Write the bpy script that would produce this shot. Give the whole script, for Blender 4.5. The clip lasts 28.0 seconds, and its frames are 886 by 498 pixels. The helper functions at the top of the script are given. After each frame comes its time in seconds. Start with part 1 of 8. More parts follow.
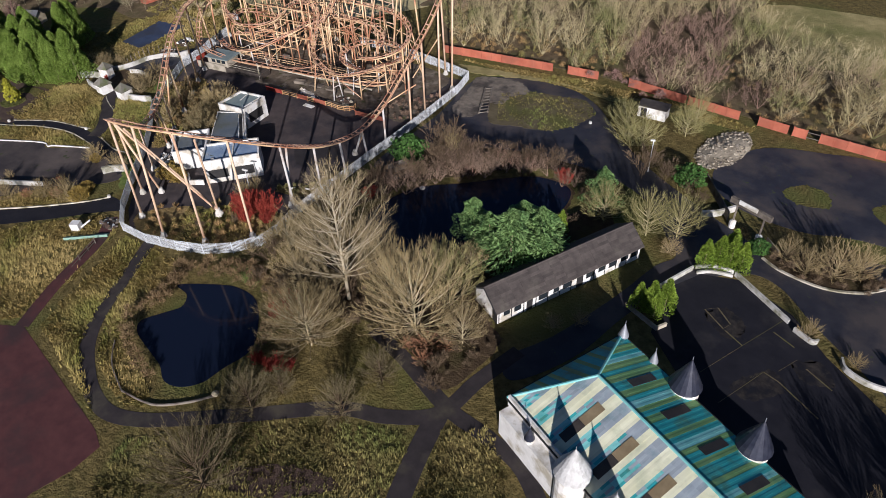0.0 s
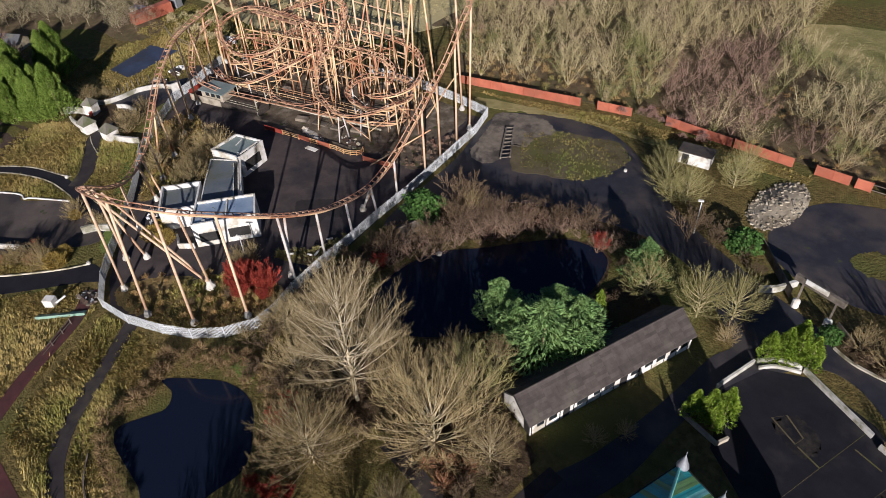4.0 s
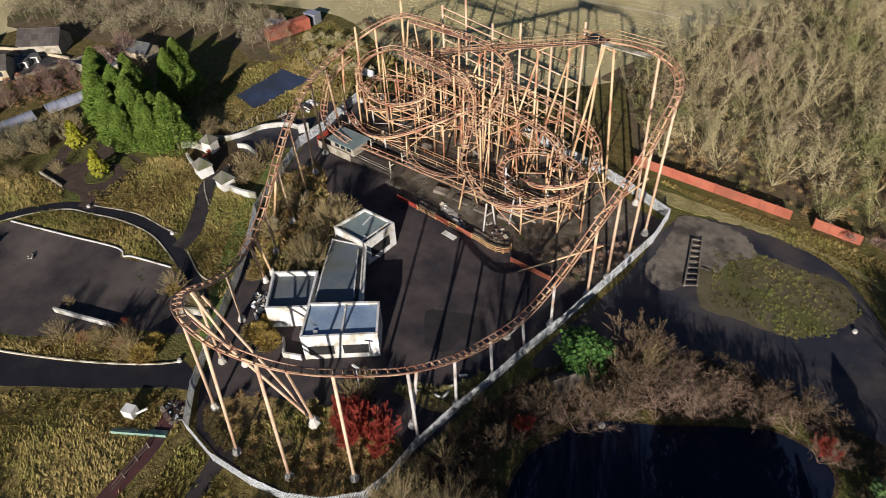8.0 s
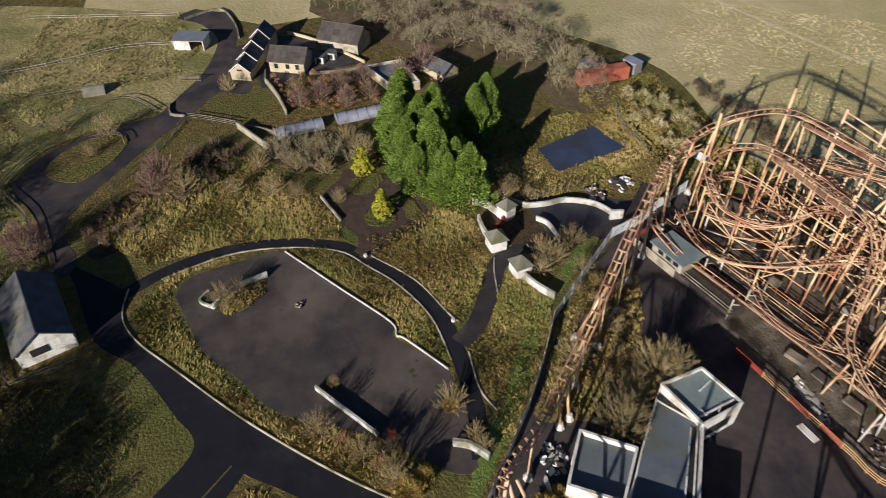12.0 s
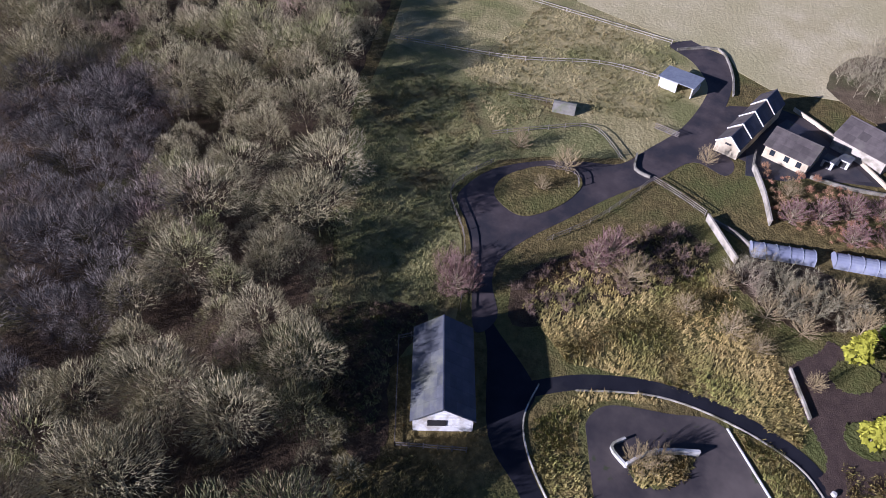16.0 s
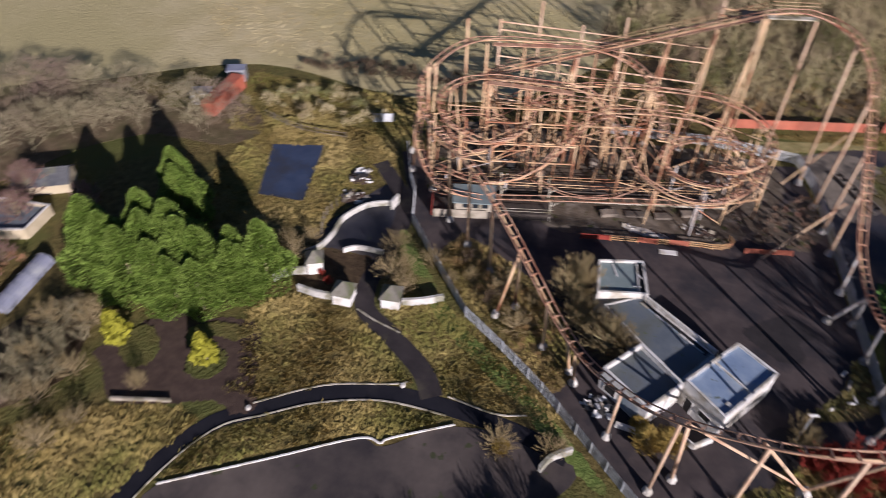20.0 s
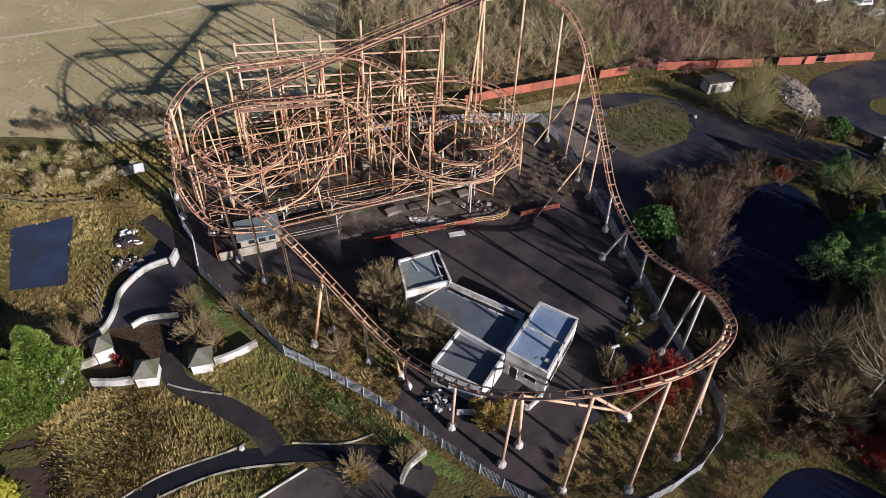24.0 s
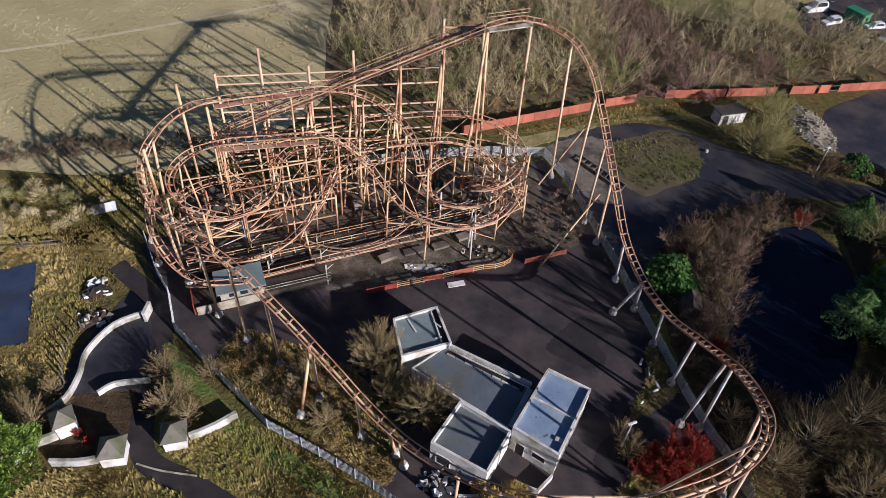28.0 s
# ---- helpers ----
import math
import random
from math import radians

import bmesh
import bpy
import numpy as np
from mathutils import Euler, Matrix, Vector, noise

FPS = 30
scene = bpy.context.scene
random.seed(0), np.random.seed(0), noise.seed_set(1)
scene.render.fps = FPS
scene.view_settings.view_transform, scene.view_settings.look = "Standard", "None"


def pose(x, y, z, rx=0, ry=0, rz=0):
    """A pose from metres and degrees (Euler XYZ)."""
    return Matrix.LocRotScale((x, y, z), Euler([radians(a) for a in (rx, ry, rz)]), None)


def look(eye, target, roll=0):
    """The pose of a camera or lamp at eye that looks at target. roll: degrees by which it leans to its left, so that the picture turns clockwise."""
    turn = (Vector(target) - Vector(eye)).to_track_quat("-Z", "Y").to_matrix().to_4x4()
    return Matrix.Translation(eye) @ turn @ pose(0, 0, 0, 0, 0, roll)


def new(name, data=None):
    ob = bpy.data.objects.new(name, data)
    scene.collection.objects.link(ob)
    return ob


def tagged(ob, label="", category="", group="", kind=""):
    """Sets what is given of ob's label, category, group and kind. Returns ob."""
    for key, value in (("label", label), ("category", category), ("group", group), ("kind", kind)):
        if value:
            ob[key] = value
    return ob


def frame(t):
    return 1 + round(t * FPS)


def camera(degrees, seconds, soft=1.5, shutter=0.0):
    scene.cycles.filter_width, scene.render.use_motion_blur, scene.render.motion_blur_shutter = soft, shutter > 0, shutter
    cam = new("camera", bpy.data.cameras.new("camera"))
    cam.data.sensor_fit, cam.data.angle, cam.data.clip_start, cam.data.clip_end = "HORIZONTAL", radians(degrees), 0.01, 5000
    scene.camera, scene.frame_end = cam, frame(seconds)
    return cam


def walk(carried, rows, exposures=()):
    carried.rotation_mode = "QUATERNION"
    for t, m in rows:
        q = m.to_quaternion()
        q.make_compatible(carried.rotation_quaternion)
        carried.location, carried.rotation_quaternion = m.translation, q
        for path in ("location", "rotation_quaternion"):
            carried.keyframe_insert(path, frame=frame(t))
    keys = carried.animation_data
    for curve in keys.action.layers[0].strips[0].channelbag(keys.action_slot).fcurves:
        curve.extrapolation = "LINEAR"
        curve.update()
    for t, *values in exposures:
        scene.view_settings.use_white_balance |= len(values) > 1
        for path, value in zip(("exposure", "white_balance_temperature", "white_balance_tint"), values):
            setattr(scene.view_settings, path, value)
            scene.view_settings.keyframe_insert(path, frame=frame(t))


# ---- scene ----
cam = camera(66.14, 28.0, soft=0.7, shutter=0.35)
PATH = [
    (0, (108.73, 13.60, 65.70), (80.80, 39.20, 33.07), -2.77),
    (0.5, (107.83, 14.43, 65.93), (79.96, 39.87, 33.12), -2.81),
    (1, (106.60, 15.37, 66.07), (78.75, 40.70, 33.15), -2.80),
    (1.5, (105.08, 16.61, 66.09), (77.16, 41.80, 33.13), -2.91),
    (2, (103.29, 18.05, 66.25), (75.34, 43.06, 33.18), -2.97),
    (2.5, (101.34, 19.69, 66.47), (73.39, 44.59, 33.32), -3.05),
    (3, (99.37, 21.35, 66.71), (71.36, 46.14, 33.53), -3.28),
    (3.5, (97.16, 22.97, 66.89), (69.20, 47.75, 33.66), -3.42),
    (5.5, (86.12, 31.30, 67.31), (58.46, 55.89, 33.70), -3.73),
    (6, (82.54, 33.04, 67.40), (54.90, 57.51, 33.68), -3.64),
    (6.5, (78.84, 34.52, 67.56), (50.39, 57.96, 33.78), -3.49),
    (7, (75.01, 35.80, 67.63), (45.55, 57.83, 33.78), -3.42),
    (7.5, (71.04, 36.64, 67.71), (40.59, 57.21, 33.80), -3.20),
    (8, (67.00, 37.09, 67.79), (35.46, 55.96, 33.89), -2.96),
    (8.5, (62.93, 37.14, 67.76), (30.86, 55.13, 33.87), -2.71),
    (9, (58.58, 36.75, 67.61), (26.14, 54.07, 33.74), -2.36),
    (9.5, (54.22, 36.04, 67.43), (21.16, 52.09, 33.52), -2.03),
    (10, (50.01, 35.23, 67.31), (16.00, 49.09, 33.39), -1.74),
    (10.5, (45.86, 34.12, 67.29), (11.14, 46.00, 33.33), -1.50),
    (11, (41.82, 32.82, 67.32), (6.74, 43.40, 33.31), -1.41),
    (11.5, (37.73, 31.13, 67.22), (2.33, 40.45, 33.16), -1.15),
    (12, (33.73, 29.02, 66.87), (-2.09, 36.80, 32.86), -0.65),
    (12.5, (30.01, 26.50, 66.81), (-6.30, 31.28, 32.77), 0.13),
    (13, (26.51, 23.73, 67.28), (-9.90, 23.61, 33.00), 0.92),
    (13.5, (22.91, 20.99, 67.95), (-12.77, 15.59, 33.34), 1.25),
    (15.5, (10.33, 8.20, 67.98), (-22.69, -3.82, 32.40), 2.51),
    (16, (7.84, 5.60, 67.72), (-25.05, -6.78, 32.15), 2.23),
    (16.5, (5.37, 3.54, 67.39), (-27.52, -8.74, 31.79), 2.27),
    (17, (3.16, 2.26, 67.03), (-30.28, -8.71, 31.51), 2.41),
    (17.5, (1.69, 1.60, 66.49), (-33.38, -3.05, 31.17), 2.34),
    (18, (0.94, 1.32, 65.86), (-34.20, 7.82, 30.89), 1.85),
    (18.5, (0.40, 1.31, 65.52), (-31.80, 17.20, 30.72), 1.34),
    (19, (-0.57, 1.41, 65.45), (-28.28, 24.18, 30.61), 1.24),
    (19.5, (-1.90, 1.61, 65.74), (-23.36, 30.25, 30.83), 1.56),
    (20, (-2.73, 2.03, 66.49), (-15.64, 35.39, 31.55), 1.40),
    (20.5, (-2.92, 2.95, 66.63), (-6.58, 38.45, 31.62), 1.36),
    (21, (-3.37, 3.50, 66.56), (-3.26, 39.19, 31.54), 1.66),
    (21.5, (-3.71, 3.88, 66.53), (-2.70, 39.52, 31.48), 2.06),
    (23.5, (-4.27, 4.58, 68.28), (-2.24, 40.00, 33.05), 2.82),
    (24, (-4.18, 4.50, 69.03), (-2.11, 39.97, 33.85), 2.81),
    (24.5, (-4.14, 4.75, 69.39), (-2.00, 40.18, 34.17), 2.91),
    (25, (-4.19, 5.53, 69.48), (-2.00, 40.94, 34.25), 3.09),
    (25.5, (-4.36, 6.76, 69.39), (-2.03, 42.16, 34.15), 3.31),
    (26, (-4.52, 8.34, 69.30), (-2.05, 43.68, 34.02), 3.59),
    (26.5, (-4.78, 10.10, 69.14), (-2.16, 45.42, 33.85), 3.79),
    (27, (-4.96, 11.93, 69.02), (-2.20, 47.24, 33.73), 4.02),
    (27.5, (-5.12, 13.72, 68.84), (-2.30, 49.08, 33.59), 4.10),
    (28, (-5.43, 15.11, 68.76), (-2.43, 50.44, 33.50), 4.32),
]
EXPOSE = [(0, 0.34, 5750, 16), (3.5, 0.4, 5950, 16), (6, 0.42, 6150, 13), (12, 0.4, 6150, 12), (13.5, 0.68, 5550, 20), (15.5, 0.88, 5050, 30), (18, 0.84, 5100, 31), (20, 0.42, 5850, 24), (28, 0.40, 5700, 19)]
walk(cam, [(t, look(e, g, r)) for t, e, g, r in PATH], exposures=EXPOSE)
SKY, SUN = 0.036, 5.0

# ---- light ----
world = bpy.data.worlds.new("sky")
scene.world = world
world.use_nodes = True
_wn = world.node_tree.nodes
_sky = _wn.new("ShaderNodeTexSky")
_sky.sky_type, _sky.sun_disc = "NISHITA", False
_sky.sun_elevation, _sky.sun_rotation = radians(19.5), radians(132.5)
_sky.air_density, _sky.dust_density, _sky.ozone_density = 1.0, 0.8, 5.0
_wn["Background"].inputs["Strength"].default_value = SKY
world.node_tree.links.new(_sky.outputs["Color"], _wn["Background"].inputs["Color"])
sun = new("sun", bpy.data.lights.new("sun", "SUN"))
sun.data.energy, sun.data.angle, sun.data.color = SUN, radians(0.6), (1.0, 0.92, 0.81)
sun.matrix_basis = look((71, -65, 34), (0, 0, 0))


# ---- mesh tools ----
def outline(points, closed=True, step=4):
    """Catmull-Rom line through points of any dimension."""
    p = [np.array(q, float) for q in points]
    n, out = len(p), []
    for i in range(n if closed else n - 1):
        a, b, c, d = (p[(i + k) % n] if closed else p[min(max(i + k, 0), n - 1)] for k in (-1, 0, 1, 2))
        for j in range(step):
            t = j / step
            out.append(0.5 * (2 * b + (c - a) * t + (2 * a - 5 * b + 4 * c - d) * t * t + (3 * b - a - 3 * c + d) * t**3))
    if not closed:
        out.append(p[-1])
    return out


class Build:
    """Collects faces of one mesh."""

    def __init__(self):
        self.v, self.f = [], []

    def add(self, verts, faces):
        n = len(self.v)
        self.v += [tuple(map(float, q)) for q in verts]
        self.f += [tuple(n + i for i in face) for face in faces]
        return self

    def box(self, x0, y0, z0, x1, y1, z1, turn=None):
        q = [Vector((x, y, z)) for z in (z0, z1) for x, y in ((x0, y0), (x1, y0), (x1, y1), (x0, y1))]
        if turn is not None:
            q = [turn @ p for p in q]
        return self.add(q, [(3, 2, 1, 0), (4, 5, 6, 7), (0, 1, 5, 4), (1, 2, 6, 5), (2, 3, 7, 6), (3, 0, 4, 7)])

    def beam(self, a, b, w, h=None, up=(0, 0, 1)):
        a, b = Vector(a), Vector(b)
        h = h or w
        d = (b - a).normalized()
        s = d.cross(Vector(up))
        if s.length < 1e-3:
            s = d.cross(Vector((1, 0, 0)))
        s.normalize()
        u = s.cross(d)
        s, u = s * w / 2, u * h / 2
        q = [p + i * s + j * u for p in (a, b) for i, j in ((-1, -1), (1, -1), (1, 1), (-1, 1))]
        return self.add(q, [(3, 2, 1, 0), (4, 5, 6, 7), (0, 1, 5, 4), (1, 2, 6, 5), (2, 3, 7, 6), (3, 0, 4, 7)])

    def tube(self, path, r, n=6, cap=True):
        path = [Vector(p) for p in path]
        rs = r if isinstance(r, (list, tuple)) else [r] * len(path)
        verts, m = [], len(path)
        for i, p in enumerate(path):
            d = (path[min(i + 1, m - 1)] - path[max(i - 1, 0)]).normalized()
            s = d.cross(Vector((0, 0, 1)))
            if s.length < 1e-2:
                s = d.cross(Vector((1, 0, 0)))
            s.normalize()
            u = s.cross(d)
            verts += [p + rs[i] * (math.cos(math.tau * k / n) * s + math.sin(math.tau * k / n) * u) for k in range(n)]
        faces = [(i * n + k, i * n + (k + 1) % n, (i + 1) * n + (k + 1) % n, (i + 1) * n + k) for i in range(m - 1) for k in range(n)]
        if cap:
            faces += [tuple(range(n))[::-1], tuple((m - 1) * n + k for k in range(n))]
        return self.add(verts, faces)

    def prism(self, pts, z0, z1):
        n = len(pts)
        v = [(p[0], p[1], z0) for p in pts] + [(p[0], p[1], z1) for p in pts]
        return self.add(v, [tuple(range(n))[::-1], tuple(range(n, 2 * n))] + [(i, (i + 1) % n, n + (i + 1) % n, n + i) for i in range(n)])

    def lathe(self, x, y, rows, n=14):
        """rows of (radius, z), bottom to top."""
        v = [(x + r * math.cos(math.tau * k / n), y + r * math.sin(math.tau * k / n), z) for r, z in rows for k in range(n)]
        f = [(i * n + k, i * n + (k + 1) % n, (i + 1) * n + (k + 1) % n, (i + 1) * n + k) for i in range(len(rows) - 1) for k in range(n)]
        return self.add(v, f + [tuple(range(n))[::-1], tuple((len(rows) - 1) * n + k for k in range(n))])

    def ribbon(self, line, width, z0, z1, closed=False):
        """A low wall or band of a given width along a flat line."""
        p = [np.array(q[:2], float) for q in line]
        n, left, right = len(p), [], []
        for i in range(n):
            a, b = (p[(i - 1) % n], p[(i + 1) % n]) if closed else (p[max(i - 1, 0)], p[min(i + 1, n - 1)])
            d = (b - a) / (np.linalg.norm(b - a) + 1e-9)
            s = np.array([-d[1], d[0]]) * width / 2
            left.append(p[i] + s), right.append(p[i] - s)
        v = [(*q, z) for z in (z0, z1) for q in left] + [(*q, z) for z in (z0, z1) for q in right]
        f = []
        for i in range(n if closed else n - 1):
            j = (i + 1) % n
            f += [(i, j, n + j, n + i)[::-1], (2 * n + i, 2 * n + j, 3 * n + j, 3 * n + i), (n + i, n + j, 3 * n + j, 3 * n + i)[::-1]]
        if not closed:
            f += [(0, n, 3 * n, 2 * n)[::-1], (n - 1, 2 * n - 1, 4 * n - 1, 3 * n - 1)]
        return self.add(v, f)

    def mesh(self, name, mat, smooth=False):
        me = bpy.data.meshes.new(name)
        me.from_pydata(self.v, [], self.f)
        me.materials.append(mat)
        if smooth:
            me.polygons.foreach_set("use_smooth", [True] * len(me.polygons))
        me.update()
        return me


def thing(name, at, label, category, group="", kind=""):
    ob = new(name)
    ob.empty_display_size = 0.2
    ob.matrix_basis = Matrix.Translation(at)
    return tagged(ob, label, category, group, kind)


def part(name, b, mat=None, parent=None, label="", smooth=False, kind=""):
    """One mesh built in world places, under a thing or a part."""
    ob = new(name, b.mesh(name, mat, smooth) if isinstance(b, Build) else b)
    if parent is not None:
        ob.parent = parent
        if parent.type == "EMPTY":
            ob.matrix_parent_inverse = parent.matrix_basis.inverted()
    return tagged(ob, label, kind=kind)


def raw_mesh(name, verts, faces, mat):
    """A mesh from number arrays; faces all of one size."""
    me = bpy.data.meshes.new(name)
    nf, k = faces.shape
    me.vertices.add(len(verts))
    me.vertices.foreach_set("co", np.ascontiguousarray(verts, dtype=np.float32).ravel())
    me.loops.add(nf * k)
    me.loops.foreach_set("vertex_index", np.ascontiguousarray(faces, dtype=np.int32).ravel())
    me.polygons.add(nf)
    me.polygons.foreach_set("loop_start", np.arange(0, nf * k, k, dtype=np.int32))
    me.materials.append(mat)
    me.update(calc_edges=True)
    return me


def inside(poly, x, y):
    """Which of the points lie inside a flat polygon."""
    x, y = np.asarray(x, float), np.asarray(y, float)
    hit = np.zeros(x.shape, bool)
    n = len(poly)
    for i in range(n):
        (ax, ay), (bx, by) = poly[i][:2], poly[(i + 1) % n][:2]
        if ay != by:
            hit ^= ((ay > y) != (by > y)) & (x < (bx - ax) * (y - ay) / (by - ay) + ax)
    return hit


# ---- materials ----
def nodes_of(name):
    m = bpy.data.materials.new(name)
    m.use_nodes = True
    return m, m.node_tree.nodes, m.node_tree.links, m.node_tree.nodes["Principled BSDF"]


def surface(name, base, other, rough=0.8, scale=1.0, detail=8.0, bump=0.3, bump_scale=8.0, stain=None, stain_scale=0.15, stain_cut=0.55,
            metal=0.0, vary=0.12, per="object", spec=0.4, flecks=None, bump_distance=0.05):
    """Two colours mixed by noise at one scale, stains at a larger one, a value that varies from piece to piece, and fine relief."""
    m, n, l, bsdf = nodes_of(name)
    at = n.new("ShaderNodeTexCoord").outputs["Object"]

    def noisy(s, d=6.0, r=0.6):
        t = n.new("ShaderNodeTexNoise")
        t.inputs["Scale"].default_value, t.inputs["Detail"].default_value, t.inputs["Roughness"].default_value = s, d, r
        l.new(at, t.inputs["Vector"])
        return t.outputs["Fac"]

    def ramp(f, a, b):
        r = n.new("ShaderNodeMapRange")
        r.inputs["From Min"].default_value, r.inputs["From Max"].default_value = a, b
        l.new(f, r.inputs["Value"])
        return r.outputs["Result"]

    def mix(f, a, b, how="MIX"):
        x = n.new("ShaderNodeMix")
        x.data_type, x.blend_type = "RGBA", how
        if isinstance(f, float):
            x.inputs[0].default_value = f
        else:
            l.new(f, x.inputs[0])
        for v, socket in ((a, x.inputs[6]), (b, x.inputs[7])):
            if isinstance(v, tuple):
                socket.default_value = (*v, 1)
            else:
                l.new(v, socket)
        return x.outputs[2]

    col = mix(ramp(noisy(scale, detail), 0.35, 0.65), tuple(base), tuple(other))
    if stain:
        col = mix(ramp(noisy(stain_scale, 5.0), stain_cut - 0.06, stain_cut + 0.1), col, tuple(stain))
    if flecks:
        col = mix(ramp(noisy(flecks[1], 3.0), flecks[2], flecks[2] + 0.05), col, tuple(flecks[0]))
    if vary:
        src = n.new("ShaderNodeObjectInfo").outputs["Random"] if per == "object" else n.new("ShaderNodeNewGeometry").outputs["Random Per Island"]
        hsv = n.new("ShaderNodeHueSaturation")
        v = n.new("ShaderNodeMapRange")
        v.inputs["To Min"].default_value, v.inputs["To Max"].default_value = 1 - vary, 1 + vary
        l.new(src, v.inputs["Value"]), l.new(v.outputs["Result"], hsv.inputs["Value"]), l.new(col, hsv.inputs["Color"])
        col = hsv.outputs["Color"]
    l.new(col, bsdf.inputs["Base Color"])
    bsdf.inputs["Roughness"].default_value, bsdf.inputs["Metallic"].default_value = rough, metal
    bsdf.inputs["Specular IOR Level"].default_value = spec
    if bump:
        b = n.new("ShaderNodeBump")
        b.inputs["Strength"].default_value, b.inputs["Distance"].default_value = bump, bump_distance
        l.new(noisy(bump_scale, 6.0), b.inputs["Height"]), l.new(b.outputs["Normal"], bsdf.inputs["Normal"])
    return m


GRASS = surface("rough_grass", (0.082, 0.064, 0.023), (0.19, 0.145, 0.054), 0.95, 0.9, 10, 1.0, 2.4, (0.105, 0.11, 0.033), 0.05, 0.53, vary=0, spec=0.1, bump_distance=0.4)
MEADOW = surface("dry_meadow", (0.44, 0.365, 0.19), (0.56, 0.475, 0.275), 0.95, 0.12, 10, 0.6, 1.2, (0.42, 0.36, 0.18), 0.02, 0.5, vary=0, spec=0.1, bump_distance=0.3)
TUFT = surface("grass_tussock", (0.285, 0.212, 0.07), (0.39, 0.30, 0.118), 0.95, 0.12, 6, 0, 4, (0.205, 0.19, 0.052), 0.07, 0.51, vary=0.3, per="island", spec=0.1)
LITTER = surface("leaf_litter", (0.05, 0.034, 0.021), (0.095, 0.066, 0.037), 0.95, 0.8, 10, 0.8, 3, (0.055, 0.05, 0.02), 0.1, 0.55, vary=0, spec=0.1, bump_distance=0.3)
# pale stain paints sunlit patches on a base as blue as tree shade
TARMAC = surface("worn_tarmac_lit_patches", (0.018, 0.019, 0.029), (0.034, 0.034, 0.044), 0.62, 0.35, 8, 0.25, 25, (0.072, 0.06, 0.056), 0.11, 0.53, vary=0.1, spec=0.4, flecks=((0.05, 0.06, 0.025), 0.7, 0.66))
TARMAC_PALE = surface("pale_worn_tarmac", (0.044, 0.0345, 0.034), (0.073, 0.057, 0.054), 0.9, 0.3, 8, 0.25, 25, (0.026, 0.024, 0.028), 0.16, 0.53, vary=0.1, spec=0.3)
PATCH = surface("dark_patch_tarmac", (0.021, 0.018, 0.019), (0.034, 0.029, 0.029), 0.8, 0.6, 8, 0.2, 25, vary=0.1, spec=0.3)
GRAVEL = surface("concrete_and_gravel", (0.24, 0.20, 0.155), (0.13, 0.108, 0.085), 0.9, 0.45, 10, 0.5, 10, (0.06, 0.05, 0.042), 0.22, 0.52, vary=0)
PATH_TAR = surface("worn_brown_path_tarmac", (0.026, 0.0215, 0.0225), (0.044, 0.036, 0.036), 0.85, 0.5, 8, 0.25, 25, (0.07, 0.06, 0.045), 0.2, 0.6, vary=0.1, spec=0.25)
RED_PAVE = surface("red_block_paving", (0.068, 0.021, 0.021), (0.10, 0.034, 0.031), 0.85, 0.5, 8, 0.3, 20, (0.045, 0.022, 0.022), 0.1, 0.55, vary=0.1)
BLUE_COURT = surface("blue_court_paint", (0.03, 0.045, 0.088), (0.05, 0.068, 0.118), 0.6, 0.4, 8, 0.15, 12, (0.038, 0.042, 0.058), 0.16, 0.52, vary=0)
WHITE_WALL = surface("weathered_white_render", (0.62, 0.60, 0.56), (0.74, 0.72, 0.68), 0.85, 0.8, 8, 0.3, 10, (0.42, 0.38, 0.30), 0.5, 0.53, vary=0.05)
KERB = surface("pale_kerb_stone", (0.44, 0.40, 0.31), (0.58, 0.53, 0.43), 0.9, 0.8, 8, 0.3, 10, (0.17, 0.155, 0.09), 0.45, 0.52, vary=0.15)
GARDEN_WHITE = surface("mottled_white_garden_render", (0.47, 0.45, 0.41), (0.66, 0.64, 0.60), 0.9, 0.9, 9, 0.4, 8, (0.22, 0.21, 0.15), 0.45, 0.5, vary=0.08)
RUST = surface("faded_orange_steel_paint", (0.60, 0.395, 0.205), (0.70, 0.505, 0.305), 0.55, 0.35, 8, 0.1, 8, (0.37, 0.16, 0.085), 0.22, 0.52, vary=0.14, spec=0.4)
RAIL = surface("rusty_brown_track_steel", (0.42, 0.23, 0.14), (0.56, 0.35, 0.235), 0.5, 0.5, 8, 0.1, 8, (0.27, 0.12, 0.075), 0.3, 0.53, vary=0.12, spec=0.4)
COLUMN_PAINT = surface("chalky_peach_column_paint", (0.60, 0.40, 0.25), (0.68, 0.50, 0.345), 0.6, 0.35, 8, 0.1, 8, (0.46, 0.27, 0.17), 0.3, 0.56, vary=0.12, spec=0.35)
COLUMN_WHITE = surface("chalky_white_column_paint", (0.52, 0.49, 0.46), (0.62, 0.59, 0.55), 0.65, 0.4, 8, 0.1, 8, (0.40, 0.30, 0.23), 0.3, 0.57, vary=0.12, spec=0.3)
GREY_STEEL = surface("galvanised_steel", (0.46, 0.47, 0.48), (0.58, 0.59, 0.60), 0.6, 1.5, 6, 0.1, 8, (0.24, 0.22, 0.2), 0.5, 0.6, metal=0.1, vary=0.12)
CONCRETE = surface("pale_concrete", (0.45, 0.42, 0.37), (0.58, 0.55, 0.50), 0.9, 1.5, 8, 0.3, 12, (0.25, 0.23, 0.18), 0.5, 0.58, vary=0.12)
RED_BOARD = surface("orange_red_painted_boards", (0.32, 0.088, 0.05), (0.41, 0.128, 0.074), 0.7, 0.5, 8, 0.15, 8, (0.30, 0.10, 0.06), 0.3, 0.56, vary=0.14)
